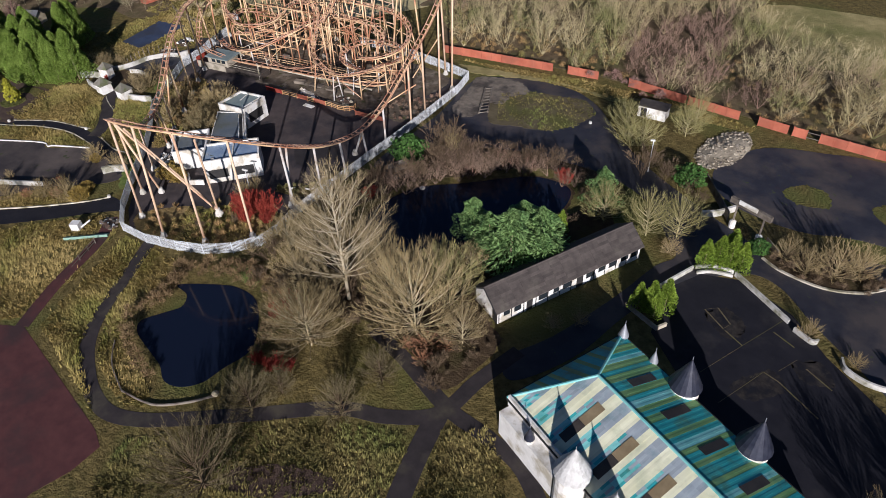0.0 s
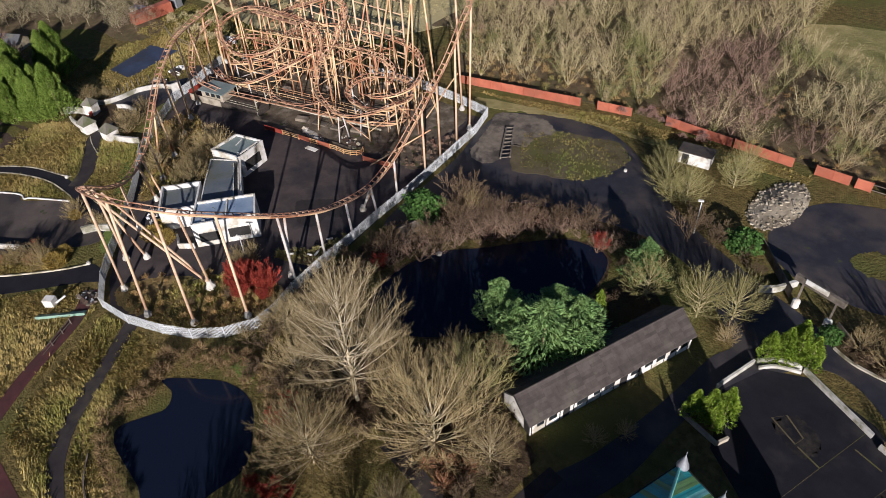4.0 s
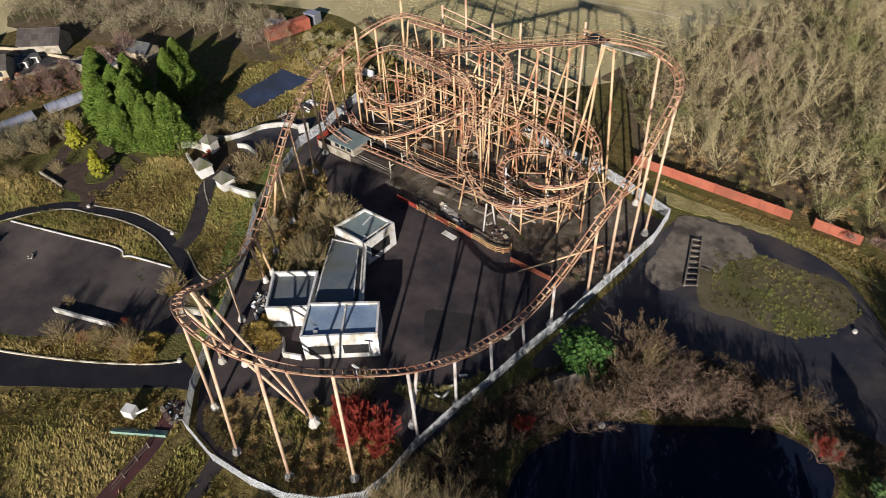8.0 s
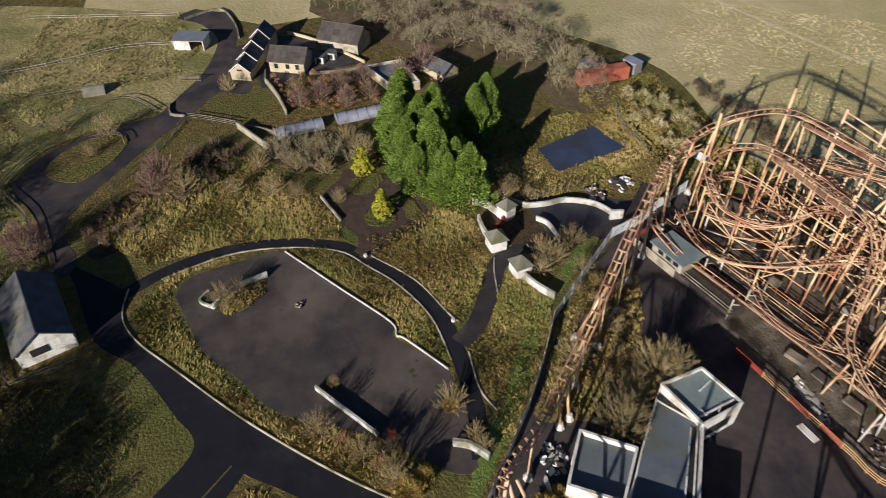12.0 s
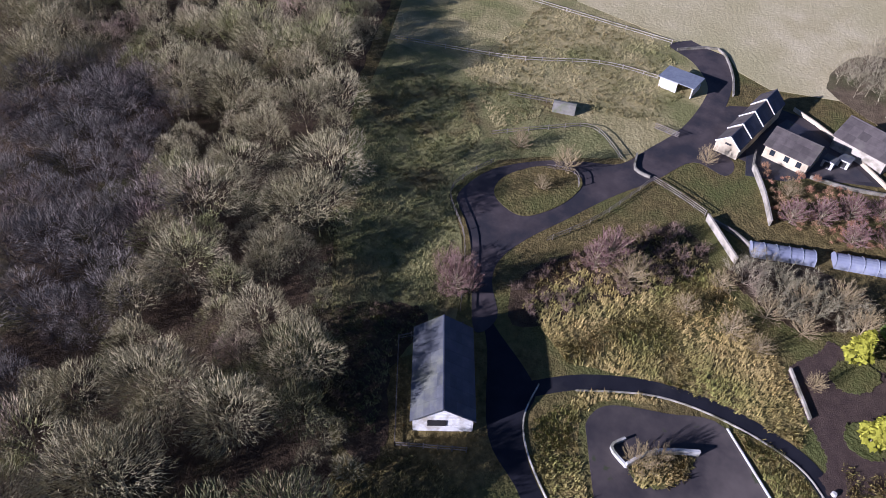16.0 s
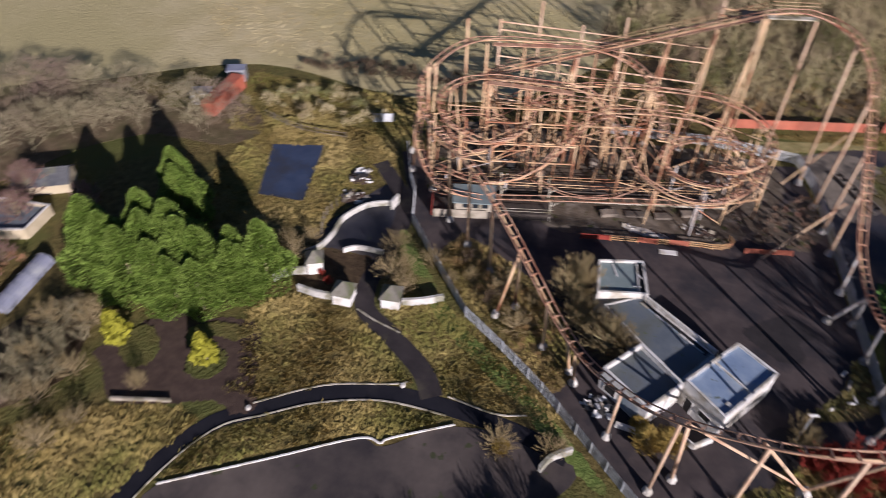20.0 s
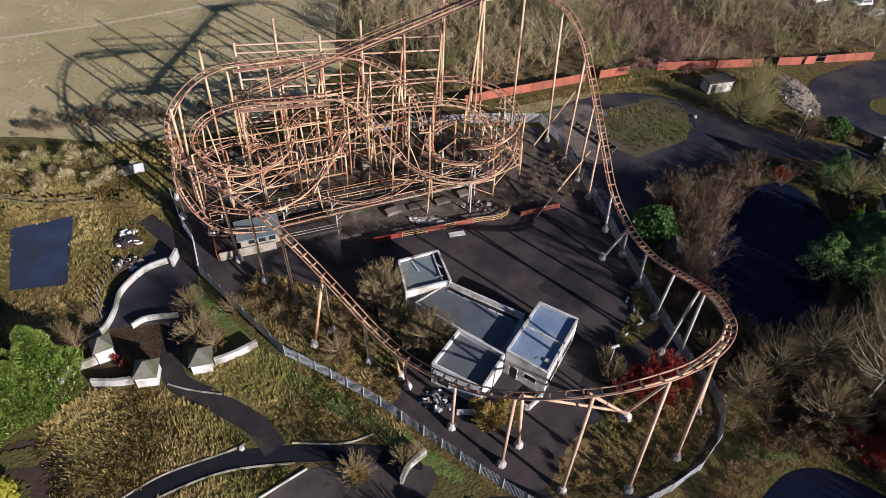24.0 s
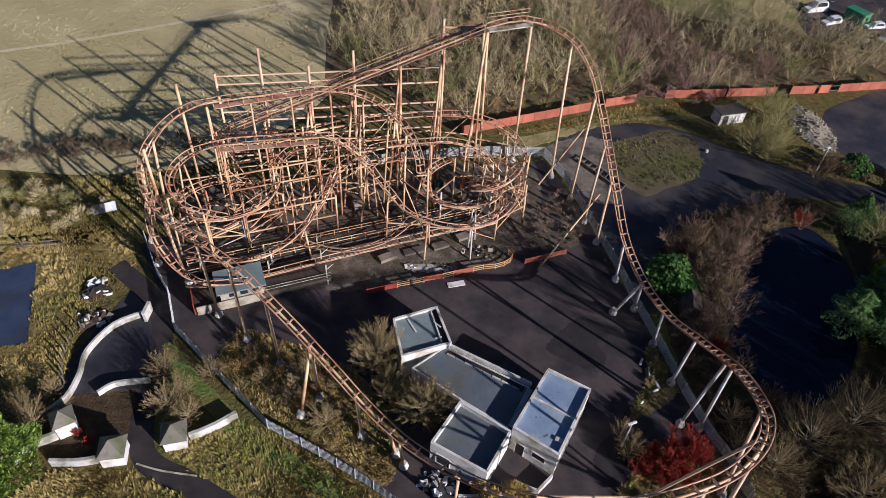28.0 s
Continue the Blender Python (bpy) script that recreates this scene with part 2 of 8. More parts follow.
ROOF_FELT = surface("grey_roof_felt", (0.095, 0.115, 0.135), (0.155, 0.175, 0.195), 0.75, 0.4, 8, 0.15, 10, (0.10, 0.11, 0.10), 0.2, 0.55, vary=0.08, flecks=((0.09, 0.11, 0.05), 1.2, 0.66))
ROOF_PALE = surface("pale_green_roof_felt", (0.14, 0.185, 0.185), (0.21, 0.255, 0.25), 0.7, 0.4, 8, 0.12, 10, (0.16, 0.18, 0.17), 0.22, 0.56, vary=0.06)
DARK = surface("dark_opening", (0.015, 0.014, 0.014), (0.03, 0.028, 0.026), 0.6, 2, 4, 0, vary=0)
TIMBER = surface("weathered_grey_timber", (0.14, 0.115, 0.09), (0.22, 0.19, 0.155), 0.9, 1.2, 8, 0.3, 14, (0.08, 0.06, 0.045), 0.4, 0.55, vary=0.2)
BARK = surface("pale_bark", (0.32, 0.26, 0.165), (0.42, 0.35, 0.225), 0.95, 1.2, 6, 0, 8, (0.17, 0.17, 0.07), 0.25, 0.52, vary=0.14, spec=0.15)
TWIG = surface("winter_twigs", (0.225, 0.172, 0.085), (0.315, 0.243, 0.125), 0.95, 0.3, 4, 0, 8, vary=0.28, spec=0.12)
# twig brown darkened to carry shade cast from the south-east
TWIG_SHADED = surface("shaded_brown_twigs", (0.12, 0.098, 0.05), (0.18, 0.148, 0.08), 0.95, 0.3, 4, 0, 8, vary=0.2, spec=0.1)
BARK_STRAW = surface("pale_straw_bark", (0.42, 0.355, 0.245), (0.52, 0.45, 0.325), 0.9, 1.0, 6, 0.2, 8, (0.34, 0.28, 0.18), 0.3, 0.56, vary=0.1, spec=0.12)
TWIG_PALE = surface("pale_straw_twigs", (0.31, 0.242, 0.132), (0.40, 0.32, 0.185), 0.95, 0.3, 4, 0, 8, vary=0.15, spec=0.12)
BARK_MOSS = surface("mossy_pale_bark", (0.33, 0.29, 0.15), (0.43, 0.37, 0.21), 0.95, 1.0, 6, 0, 8, (0.22, 0.24, 0.08), 0.3, 0.55, vary=0.12, spec=0.12)
TWIG_GREEN = surface("mossy_green_twigs", (0.22, 0.20, 0.075), (0.30, 0.268, 0.115), 0.95, 0.3, 4, 0, 8, vary=0.2, spec=0.12)
TWIG_BROWN = surface("brown_twigs", (0.105, 0.074, 0.045), (0.158, 0.114, 0.073), 0.95, 0.3, 4, 0, 8, vary=0.2, spec=0.12)
TWIG_RED = surface("red_dogwood_stems", (0.25, 0.036, 0.024), (0.34, 0.062, 0.04), 0.8, 0.8, 4, 0, 8, vary=0.15, spec=0.2)
RUSSET = surface("russet_bracken_stems", (0.27, 0.135, 0.075), (0.38, 0.21, 0.12), 0.95, 0.2, 4, 0, 8, (0.24, 0.17, 0.085), 0.15, 0.55, vary=0.4, per="island", spec=0.1)
TWIG_ROSE = surface("purplish_birch_twigs", (0.21, 0.125, 0.105), (0.28, 0.175, 0.145), 0.95, 0.3, 4, 0, 8, vary=0.15, spec=0.12)
WOODS = surface("bare_woodland_twigs", (0.275, 0.24, 0.125), (0.385, 0.33, 0.19), 0.95, 0.11, 1, 0, 8, (0.40, 0.28, 0.215), 0.09, 0.62, vary=0.25, per="island", spec=0.1, flecks=((0.24, 0.235, 0.09), 0.1, 0.57))
FENCE_STEEL = surface("dull_galvanised_palisade", (0.48, 0.50, 0.515), (0.60, 0.62, 0.63), 0.5, 1.5, 6, 0.1, 8, (0.28, 0.28, 0.26), 0.5, 0.58, metal=0.15, vary=0.14)
# near black: cast shadow of hall and wood is put into this tarmac colour
COURT = surface("black_and_shaded_tarmac", (0.0085, 0.0085, 0.0135), (0.015, 0.0145, 0.020), 0.85, 0.35, 8, 0.25, 25, (0.032, 0.029, 0.03), 0.12, 0.6, vary=0, spec=0.25)
COURT_WORN = surface("worn_courtyard_tarmac", (0.014, 0.012, 0.013), (0.045, 0.038, 0.032), 0.9, 0.9, 10, 0.4, 18, (0.010, 0.010, 0.014), 0.5, 0.5, vary=0, spec=0.2)
STONE_CONE = surface("pale_mortared_cone", (0.44, 0.43, 0.41), (0.58, 0.57, 0.55), 0.9, 1.2, 8, 0.6, 3, (0.34, 0.33, 0.31), 0.8, 0.56, vary=0, bump_distance=0.15)
MOSSY_EARTH = surface("mossy_bare_earth", (0.085, 0.07, 0.04), (0.14, 0.115, 0.07), 0.95, 0.5, 10, 0.5, 4, (0.10, 0.10, 0.035), 0.12, 0.52, vary=0, spec=0.1)
TUFT_GREEN = surface("green_pasture_tufts", (0.15, 0.15, 0.052), (0.27, 0.25, 0.10), 0.95, 0.12, 6, 0, 4, (0.15, 0.115, 0.05), 0.09, 0.55, vary=0.45, per="island", spec=0.1)
# dull tuft colour, darkened further where tree shadow lies on the grass
TUFT_DARK = surface("dull_shaded_grass_tussock", (0.135, 0.112, 0.038), (0.205, 0.168, 0.063), 0.95, 0.12, 6, 0, 4, (0.12, 0.13, 0.037), 0.07, 0.53, vary=0.5, per="island", spec=0.1)
PAD_TARMAC = surface("mottled_brown_tarmac", (0.032, 0.027, 0.029), (0.085, 0.068, 0.06), 0.85, 0.16, 9, 0.3, 20, (0.125, 0.10, 0.085), 0.07, 0.56, vary=0, spec=0.3, flecks=((0.05, 0.055, 0.025), 0.4, 0.64))
BALLAST = surface("stony_brown_ballast", (0.075, 0.06, 0.045), (0.15, 0.122, 0.09), 0.95, 0.6, 12, 0.7, 3, (0.24, 0.205, 0.165), 0.35, 0.58, vary=0, spec=0.1, bump_distance=0.2, flecks=((0.07, 0.072, 0.03), 0.5, 0.6))
OCHRE_RAIL = surface("faded_ochre_painted_rail", (0.40, 0.235, 0.10), (0.52, 0.33, 0.16), 0.8, 1.0, 6, 0.2, 8, (0.30, 0.12, 0.06), 0.6, 0.57, vary=0.1)
SCRUB = surface("brown_scrub_floor", (0.17, 0.12, 0.05), (0.28, 0.20, 0.088), 0.95, 0.5, 10, 0.9, 2.5, (0.10, 0.095, 0.03), 0.12, 0.54, vary=0, spec=0.1, bump_distance=0.3)
DEAD_STEMS = surface("dead_brown_stems", (0.23, 0.145, 0.06), (0.34, 0.225, 0.10), 0.95, 0.15, 5, 0, 4, (0.20, 0.18, 0.06), 0.12, 0.55, vary=0.5, per="island", spec=0.1)
PASTURE = surface("green_winter_pasture", (0.14, 0.14, 0.05), (0.245, 0.22, 0.088), 0.95, 0.35, 10, 0.9, 1.6, (0.15, 0.115, 0.05), 0.09, 0.56, vary=0, spec=0.1, bump_distance=0.35)
FRESH_GREEN = surface("fresh_green_grass", (0.085, 0.125, 0.03), (0.16, 0.205, 0.055), 0.95, 0.8, 10, 0.9, 3, (0.18, 0.15, 0.055), 0.25, 0.56, vary=0, spec=0.1, bump_distance=0.3)
FIELD = surface("straw_green_pasture", (0.27, 0.225, 0.095), (0.40, 0.33, 0.155), 0.95, 0.3, 10, 0.9, 1.4, (0.19, 0.18, 0.066), 0.06, 0.52, vary=0, spec=0.1, bump_distance=0.3)
WOOD_FLOOR = surface("brown_wood_floor", (0.105, 0.076, 0.045), (0.185, 0.138, 0.082), 0.95, 0.5, 10, 0.8, 2.5, (0.10, 0.095, 0.04), 0.1, 0.56, vary=0, spec=0.1, bump_distance=0.3)
IVY = surface("ivy_and_twigs", (0.085, 0.088, 0.036), (0.16, 0.145, 0.066), 0.9, 0.15, 2, 0, 8, (0.20, 0.165, 0.09), 0.12, 0.56, vary=0.3, per="island", spec=0.15)
WOODS_DUSK = surface("dark_birch_twigs", (0.145, 0.128, 0.108), (0.21, 0.18, 0.15), 0.95, 0.1, 2, 0, 8, (0.22, 0.145, 0.12), 0.06, 0.58, vary=0.25, per="island", spec=0.1)
WOODS_FARM = surface("grey_olive_woodland_twigs", (0.225, 0.195, 0.115), (0.32, 0.275, 0.17), 0.95, 0.11, 1, 0, 8, (0.22, 0.15, 0.12), 0.08, 0.58, vary=0.3, per="island", spec=0.1)
BRUSH_TWIGS = surface("brown_waterside_brush_twigs", (0.165, 0.115, 0.082), (0.25, 0.175, 0.125), 0.95, 0.15, 2, 0, 8, (0.20, 0.09, 0.07), 0.12, 0.6, vary=0.3, per="island", spec=0.1)
WOODS_ROSE = surface("reddish_brown_thicket_twigs", (0.20, 0.13, 0.10), (0.285, 0.19, 0.14), 0.95, 0.11, 1, 0, 8, vary=0.25, per="island", spec=0.1)
WOODS_OLIVE = surface("olive_woodland_twigs", (0.33, 0.275, 0.14), (0.46, 0.385, 0.22), 0.95, 0.11, 1, 0, 8, (0.30, 0.20, 0.15), 0.08, 0.6, vary=0.25, per="island", spec=0.1, flecks=((0.22, 0.215, 0.085), 0.1, 0.55))
TRACK = surface("pale_trodden_grass", (0.52, 0.45, 0.29), (0.60, 0.53, 0.36), 0.95, 0.4, 6, 0.2, 4, vary=0, spec=0.1)
TURF = surface("matted_straw_turf", (0.172, 0.13, 0.042), (0.275, 0.21, 0.078), 0.95, 1.1, 10, 1.0, 2.4, (0.125, 0.115, 0.034), 0.09, 0.54, vary=0, spec=0.1, bump_distance=0.4)
DARK_DECK = surface("dark_wet_timber", (0.04, 0.032, 0.027), (0.07, 0.056, 0.046), 0.85, 1.2, 8, 0.3, 14, (0.10, 0.08, 0.06), 0.4, 0.6, vary=0.2)


# ---- ground ----
RAGGED = {"bare_ground", "gravel_patch", "moss_patch", "soil_bed", "bare_earth", "worn_patch", "tarmac_patch", "scrub_floor", "thicket_floor", "lake_shore", "tree_floor", "green_verge", "algae", "wood_floor", "coaster_ballast", "verge", "planting_bed", "gate_soil"}


def sheet(name, pts, mat, z=0.03, label="", category="", smooth=True, kind="structure", holes=()):
    line = outline(pts, True, 5) if smooth else pts
    if name in RAGGED:
        gen = np.random.default_rng(len(pts) * 7 + int(abs(pts[0][0]) * 10))
        line = outline(pts, True, 14)
        wave = gen.normal(0, 1, len(line) + 4)
        wave = (wave[:-4] + wave[1:-3] + wave[2:-2] + wave[3:-1]) / 4 + 0.5 * gen.normal(0, 1, len(line))
        line = [p + 0.26 * w * np.array([math.cos(1.7 * i), math.sin(1.7 * i)]) for i, (p, w) in enumerate(zip(line, wave))]
    ob = part(name, Build().prism([(p[0], p[1]) for p in line], z - 0.06, z), mat)
    return tagged(ob, label, category, kind=kind)


ground = part("ground", raw_mesh("ground", np.array([(-4000, -4000, 0), (4000, -4000, 0), (4000, 4000, 0), (-4000, 4000, 0)], float), np.array([[0, 1, 2, 3]]), GRASS))
tagged(ground, "rough winter grass ground, brown and green tussocks", "ground", kind="structure")
MEADOW_EDGE = [(-400, 70), (-140, 60), (-122, 62), (-100, 84), (-78, 99), (-52, 99), (-34, 104), (-22, 118), (-14, 140), (-8, 175), (10, 240), (60, 420), (-200, 800), (-900, 700)]
sheet("meadow", MEADOW_EDGE, MEADOW, 0.03, "open dry straw-coloured meadow with faint tracks", "field")
sheet("meadow", [(-400, 60), (-260, -60), (-190, -45), (-150, -18), (-132, 4), (-126, 20), (-122, 62), (-160, 75)], MEADOW, 0.034, "open dry meadow beyond the farmyard", "field")
PLAZA = [(-34, 70), (-26, 61.5), (-14, 52), (-3, 44.5), (8, 36.8), (13.5, 34.5), (20, 36), (27, 40), (32, 46), (31, 52), (28.3, 64), (25, 78), (22.5, 92), (18, 105.5), (8, 102), (-10, 96), (-30, 90), (-42, 84)]
sheet("plaza", PLAZA, TARMAC_PALE, 0.035, "worn brown tarmac plaza under the coaster", "pavement", smooth=False)
sheet("road", [(19, 107), (23.5, 92), (27, 74), (29.5, 74), (32, 84), (37, 88), (44, 92), (52, 95), (58, 97), (66, 96), (71, 93), (74.5, 90), (78, 87), (77, 83), (76.5, 74), (75, 63), (73, 56), (76, 54), (79, 62), (79.5, 72), (81, 80), (86, 89.5), (91, 91), (98, 87), (108, 82), (130, 70), (150, 110), (112, 108), (98, 104), (88, 97), (80, 98), (73, 100), (64, 103), (56, 107), (50, 111), (44, 115), (36, 117), (26, 114)], TARMAC, 0.03, "cracked tarmac service road, blue tree shade and pale lit patches in its colour", "road")
sheet("bare_ground", [(27.6, 103), (28.4, 107), (31, 111), (36, 113), (41.6, 115), (45.6, 111), (44.6, 104.6), (42, 101), (37, 98.6), (33.4, 96.6), (30.6, 98.6)], MOSSY_EARTH, 0.06, "mossy bare patch beside the road", "ground")
sheet("gravel_patch", [(18.6, 108.2), (20.6, 104), (22.4, 99), (24, 95.4), (27.5, 94.6), (29, 97.4), (27, 101.6), (30, 103.2), (29.4, 106.8), (31, 110), (27, 112.4), (22, 111)], GRAVEL, 0.065, "pale broken concrete and gravel", "ground")
sheet("car_park", [(72, 108), (78, 103.5), (88, 104), (99, 109), (130, 112), (150, 140), (96, 132), (82, 127), (74, 122), (71, 114)], TARMAC, 0.035, "dark tarmac car park, patched and mossy", "road")
COURTYARD = [(83.5, 72), (80.5, 80), (82.5, 86), (87, 88.5), (95, 87), (101, 83), (112, 78), (122, 66), (112, 58), (100, 62)]
# the hall's shadow is part of this dark colour
sheet("courtyard", COURTYARD, COURT, 0.04, "tarmac courtyard beside the castle hall, the hall's shadow in its colour", "pavement", smooth=False)
sheet("brick_plaza", [(20, 13), (22.8, 15.2), (46, 15.2), (48.7, 14.6), (49.4, 11), (49, 7), (52, -6), (30, -12), (10, -2)], RED_PAVE, 0.03, "red block paving plaza", "pavement", smooth=False)


def path(name, line, width, mat, z, label, category="path", step=5):
    ob = part(name, Build().ribbon(outline(line, False, step), width, z - 0.06, z), mat)
    return tagged(ob, label, category, kind="structure")


path("path", [(22.5, 15), (17.5, 21.5), (12.5, 29.8), (8, 34)], 2.0, RED_PAVE, 0.034, "narrow reddish tarmac path through long grass")
path("path", [(18.5, 35.5), (22.5, 30.5), (28, 23.5), (32.3, 20), (37, 18), (41, 17.1), (44.8, 17.3), (48.3, 19.3), (52, 23), (58.1, 30), (64, 36.8), (69, 40), (73, 44.5), (73, 51), (73.5, 58)], 2.0, PATH_TAR, 0.032, "narrow tarmac path round the pond")
path("path", [(72.9, 44.5), (75, 39.4), (77.2, 34.9), (82, 26)], 2.6, PATH_TAR, 0.036, "tarmac path")
path("path", [(57.5, 47.7), (64.5, 47.1), (72.9, 45.7), (79, 46), (85, 45.6), (93, 41)], 2.0, PATH_TAR, 0.038, "tarmac path in the trees")
RING = [(-36.5, -1.5), (-41, 5.5), (-43.4, 13.7), (-43.2, 21.8), (-40.6, 29.7), (-36.2, 33.8), (-31.2, 38), (-24.5, 41), (-17, 42), (-9, 42), (-3, 41)]
path("ring_path", RING, 2.1, COURT, 0.036, "curved dark tarmac path with pale kerbs")
path("path", [(-44, 80), (-38.5, 75), (-35.3, 70), (-34, 61), (-34, 56), (-32.3, 51.5), (-27.4, 48.8), (-22, 45.6), (-19.3, 42.5)], 2.6, PATH_TAR, 0.04, "tarmac path through the gatehouses")
sheet("forecourt", [(-45, 60), (-43, 69), (-40, 76), (-36, 73), (-34, 61), (-38, 60)], TARMAC, 0.033, "tarmac forecourt behind white walls", "pavement")
LOT = [(-33.4, 7.9), (-36.3, 7.2), (-39.1, 9.1), (-40.6, 15.3), (-41.3, 21.9), (-32.3, 28.8), (-24.7, 34.6), (-21.7, 34.8), (-15.6, 40), (-3.7, 42), (-2, 38), (-8.2, 30.5), (-13.9, 20), (-19.9, 15.3), (-25.2, 11.1)]
sheet("old_ride_pad", LOT, PAD_TARMAC, 0.033, "empty worn tarmac pad of a removed ride", "pavement")
# dark colour stands in for the shadow of wood and barn
sheet("road", [(-47, -9.5), (-41, -6.5), (-30, -2.5), (-24.6, 3), (-16.5, 8), (-11.5, 10.5), (-6, 6), (0, 0), (14, -8), (18, -2), (4, 8), (-6, 15), (-6.2, 17), (0, 25.5), (5, 33), (7.5, 36.5), (2.6, 36.5), (0.7, 32.7), (-3.4, 27.1), (-8.4, 21.3), (-14.6, 15.1), (-22.9, 7.7), (-28.6, 2.6), (-33.3, 0.6), (-38, 0.5), (-44, -6)], COURT, 0.028, "tarmac road beside the barn, cast shadow in its dark colour", "road")
sheet("farm_road", [(-43, -8.9), (-50.5, -12.1), (-57.5, -14.9), (-62.1, -17.6), (-65.7, -20.2), (-70.4, -19.5), (-75.1, -16.9), (-79.8, -10.8), (-82.4, -4), (-84.3, 1.1), (-90.5, 4.6), (-98.3, 8.6), (-108.3, 11), (-114.9, 11), (-122.1, 7.3), (-127, 2.1), (-131.6, 7.7), (-128.8, 12.3), (-122.2, 15), (-113.5, 15.4), (-104, 14.6), (-97, 14.2), (-92, 18), (-88, 17), (-89.5, 11.8), (-82.3, 6.9), (-75.3, 1.3), (-67.5, -3.8), (-61.2, -7.9), (-56, -10), (-51.6, -9.6), (-46.2, -7.0)], TARMAC_PALE, 0.031, "worn tarmac farm road and turning loop", "road")
sheet("traffic_island", [(-69.1, -15.4), (-66.2, -12), (-66.2, -8.9), (-70.6, -5.2), (-76, -3.4), (-78.6, -5), (-78.4, -10.4), (-73.7, -15)], GRASS, 0.12, "grassy oval island in the farm road", "island")
sheet("tennis_court", [(-57.5, 65.6), (-50.5, 66.8), (-54.5, 80.4), (-62.4, 77.4)], BLUE_COURT, 0.032, "faded blue painted sports court", "pavement", smooth=False)
WATER, _n, _l, _b = nodes_of("dark_pond_water")
_b.inputs["Base Color"].default_value = (0.008, 0.012, 0.026, 1)
_b.inputs["Roughness"].default_value, _b.inputs["IOR"].default_value = 0.05, 1.33
_b.inputs["Specular IOR Level"].default_value = 0.3
_w = _n.new("ShaderNodeTexNoise")
_w.inputs["Scale"].default_value, _w.inputs["Detail"].default_value = 1.5, 4
_bp = _n.new("ShaderNodeBump")
_bp.inputs["Strength"].default_value, _bp.inputs["Distance"].default_value = 0.08, 0.03
_l.new(_w.outputs["Fac"], _bp.inputs["Height"]), _l.new(_bp.outputs["Normal"], _b.inputs["Normal"])
POND = [(30.6, 33.8), (33.3, 33.7), (35, 32), (34.2, 29.5), (33.4, 26.8), (35.2, 25.5), (38.8, 25.2), (42.4, 25), (45.2, 24.2), (47.5, 25.1), (48.9, 27.4), (48.8, 30.3), (48.7, 34.5), (45.3, 37.8), (41.2, 39.9), (37.3, 39.4), (34.3, 37.4)]
LAKE = [(37, 66), (38.2, 73.3), (43.1, 79.5), (47, 85), (51.3, 89.5), (57.5, 90), (60, 82.8), (58, 74), (53, 65), (48.3, 60), (43, 57.5), (39, 60)]
sheet("pond", POND, WATER, 0.045, "still dark green pond water", "water")
sheet("lake_shore", LAKE, LITTER, 0.041, "dark leaf litter at the water edge", "ground")
LAKE = [(48 + (x - 48) * 0.97, 74 + (y - 74) * 0.97) for x, y in LAKE]
sheet("pond", LAKE, WATER, 0.045, "still black pond water under trees", "water")
LITTER_BED = [(34, 60), (35.5, 66), (36.5, 74), (41.5, 80.5), (46, 87.5), (51, 92), (58, 93), (61.5, 92), (64, 95), (60, 97), (52, 95.6), (44, 93), (37, 88.5), (32.5, 84.5), (30.4, 77), (29.4, 68), (30.6, 58), (34, 51), (44, 51), (55, 56), (62, 60), (64.5, 70), (66, 80), (68, 86), (63, 90), (61, 84), (59, 74), (54, 65), (48, 59), (42, 56.5), (38, 58)]
# litter sheet whose dark colour also stands for shade inside the thicket
sheet("thicket_floor", LITTER_BED, LITTER, 0.038, "leaf litter round the black pond, thicket shade in its dark colour", "ground")
sheet("tree_floor", [(53, 56), (46, 51), (37, 46.5), (42, 44), (50, 44.5), (57, 48.6), (64, 48.4), (71, 47.2), (71, 57), (67, 59), (61, 61)], LITTER, 0.037, "leaf-littered ground below bare trees", "ground")


# ---- roller coaster ----
coaster = thing("roller_coaster", (0, 85, 0), "abandoned steel roller coaster, faded orange rusting paint, tangled tracks", "roller coaster")


def track(name, pts, gauge=1.1, tie_every=1.0, step=6, bank=0.5, spine=True, pick=0, closed=False, label=""):
    """Two tube rails, cross ties and a lower spine along a line; banks into the bends."""
    line = [Vector(p) for p in outline(pts, closed, step)]
    n = len(line)
    left, right, low = [], [], []
    for i, p in enumerate(line):
        a, b = line[max(i - 2, 0)], line[min(i + 2, n - 1)]
        d = (b - a).normalized()
        flat = Vector((d.x, d.y, 0)).normalized()
        side = Vector((-flat.y, flat.x, 0))
        bend = ((b - p).normalized() - (p - a).normalized()) if i not in (0, n - 1) else Vector((0, 0, 0))
        lean = max(-1, min(1, bend.dot(side) * 5)) * bank
        s = (side * math.cos(lean) - Vector((0, 0, 1)) * math.sin(lean)).normalized()
        u = s.cross(d) * -1
        if u.z < 0:
            u = -u
        left.append(p + s * gauge / 2), right.append(p - s * gauge / 2), low.append(p - u * 0.38)
    part("rail", Build().tube(left, 0.085, 5), RAIL, coaster, smooth=True)
    part("rail", Build().tube(right, 0.085, 5), RAIL, coaster, smooth=True)
    if spine:
        part("track_spine", Build().tube(low, 0.13, 6), RUST, coaster, smooth=True)
    run, rest, made = 0.0, Build(), 0
    for i in range(1, n):
        run += (line[i] - line[i - 1]).length
        if run >= tie_every:
            run = 0.0
            t = Build()
            tgt = t if made < pick else rest
            tgt.beam(left[i], right[i], 0.13, 0.1)
            if spine:
                tgt.beam(left[i], low[i], 0.08), tgt.beam(right[i], low[i], 0.08)
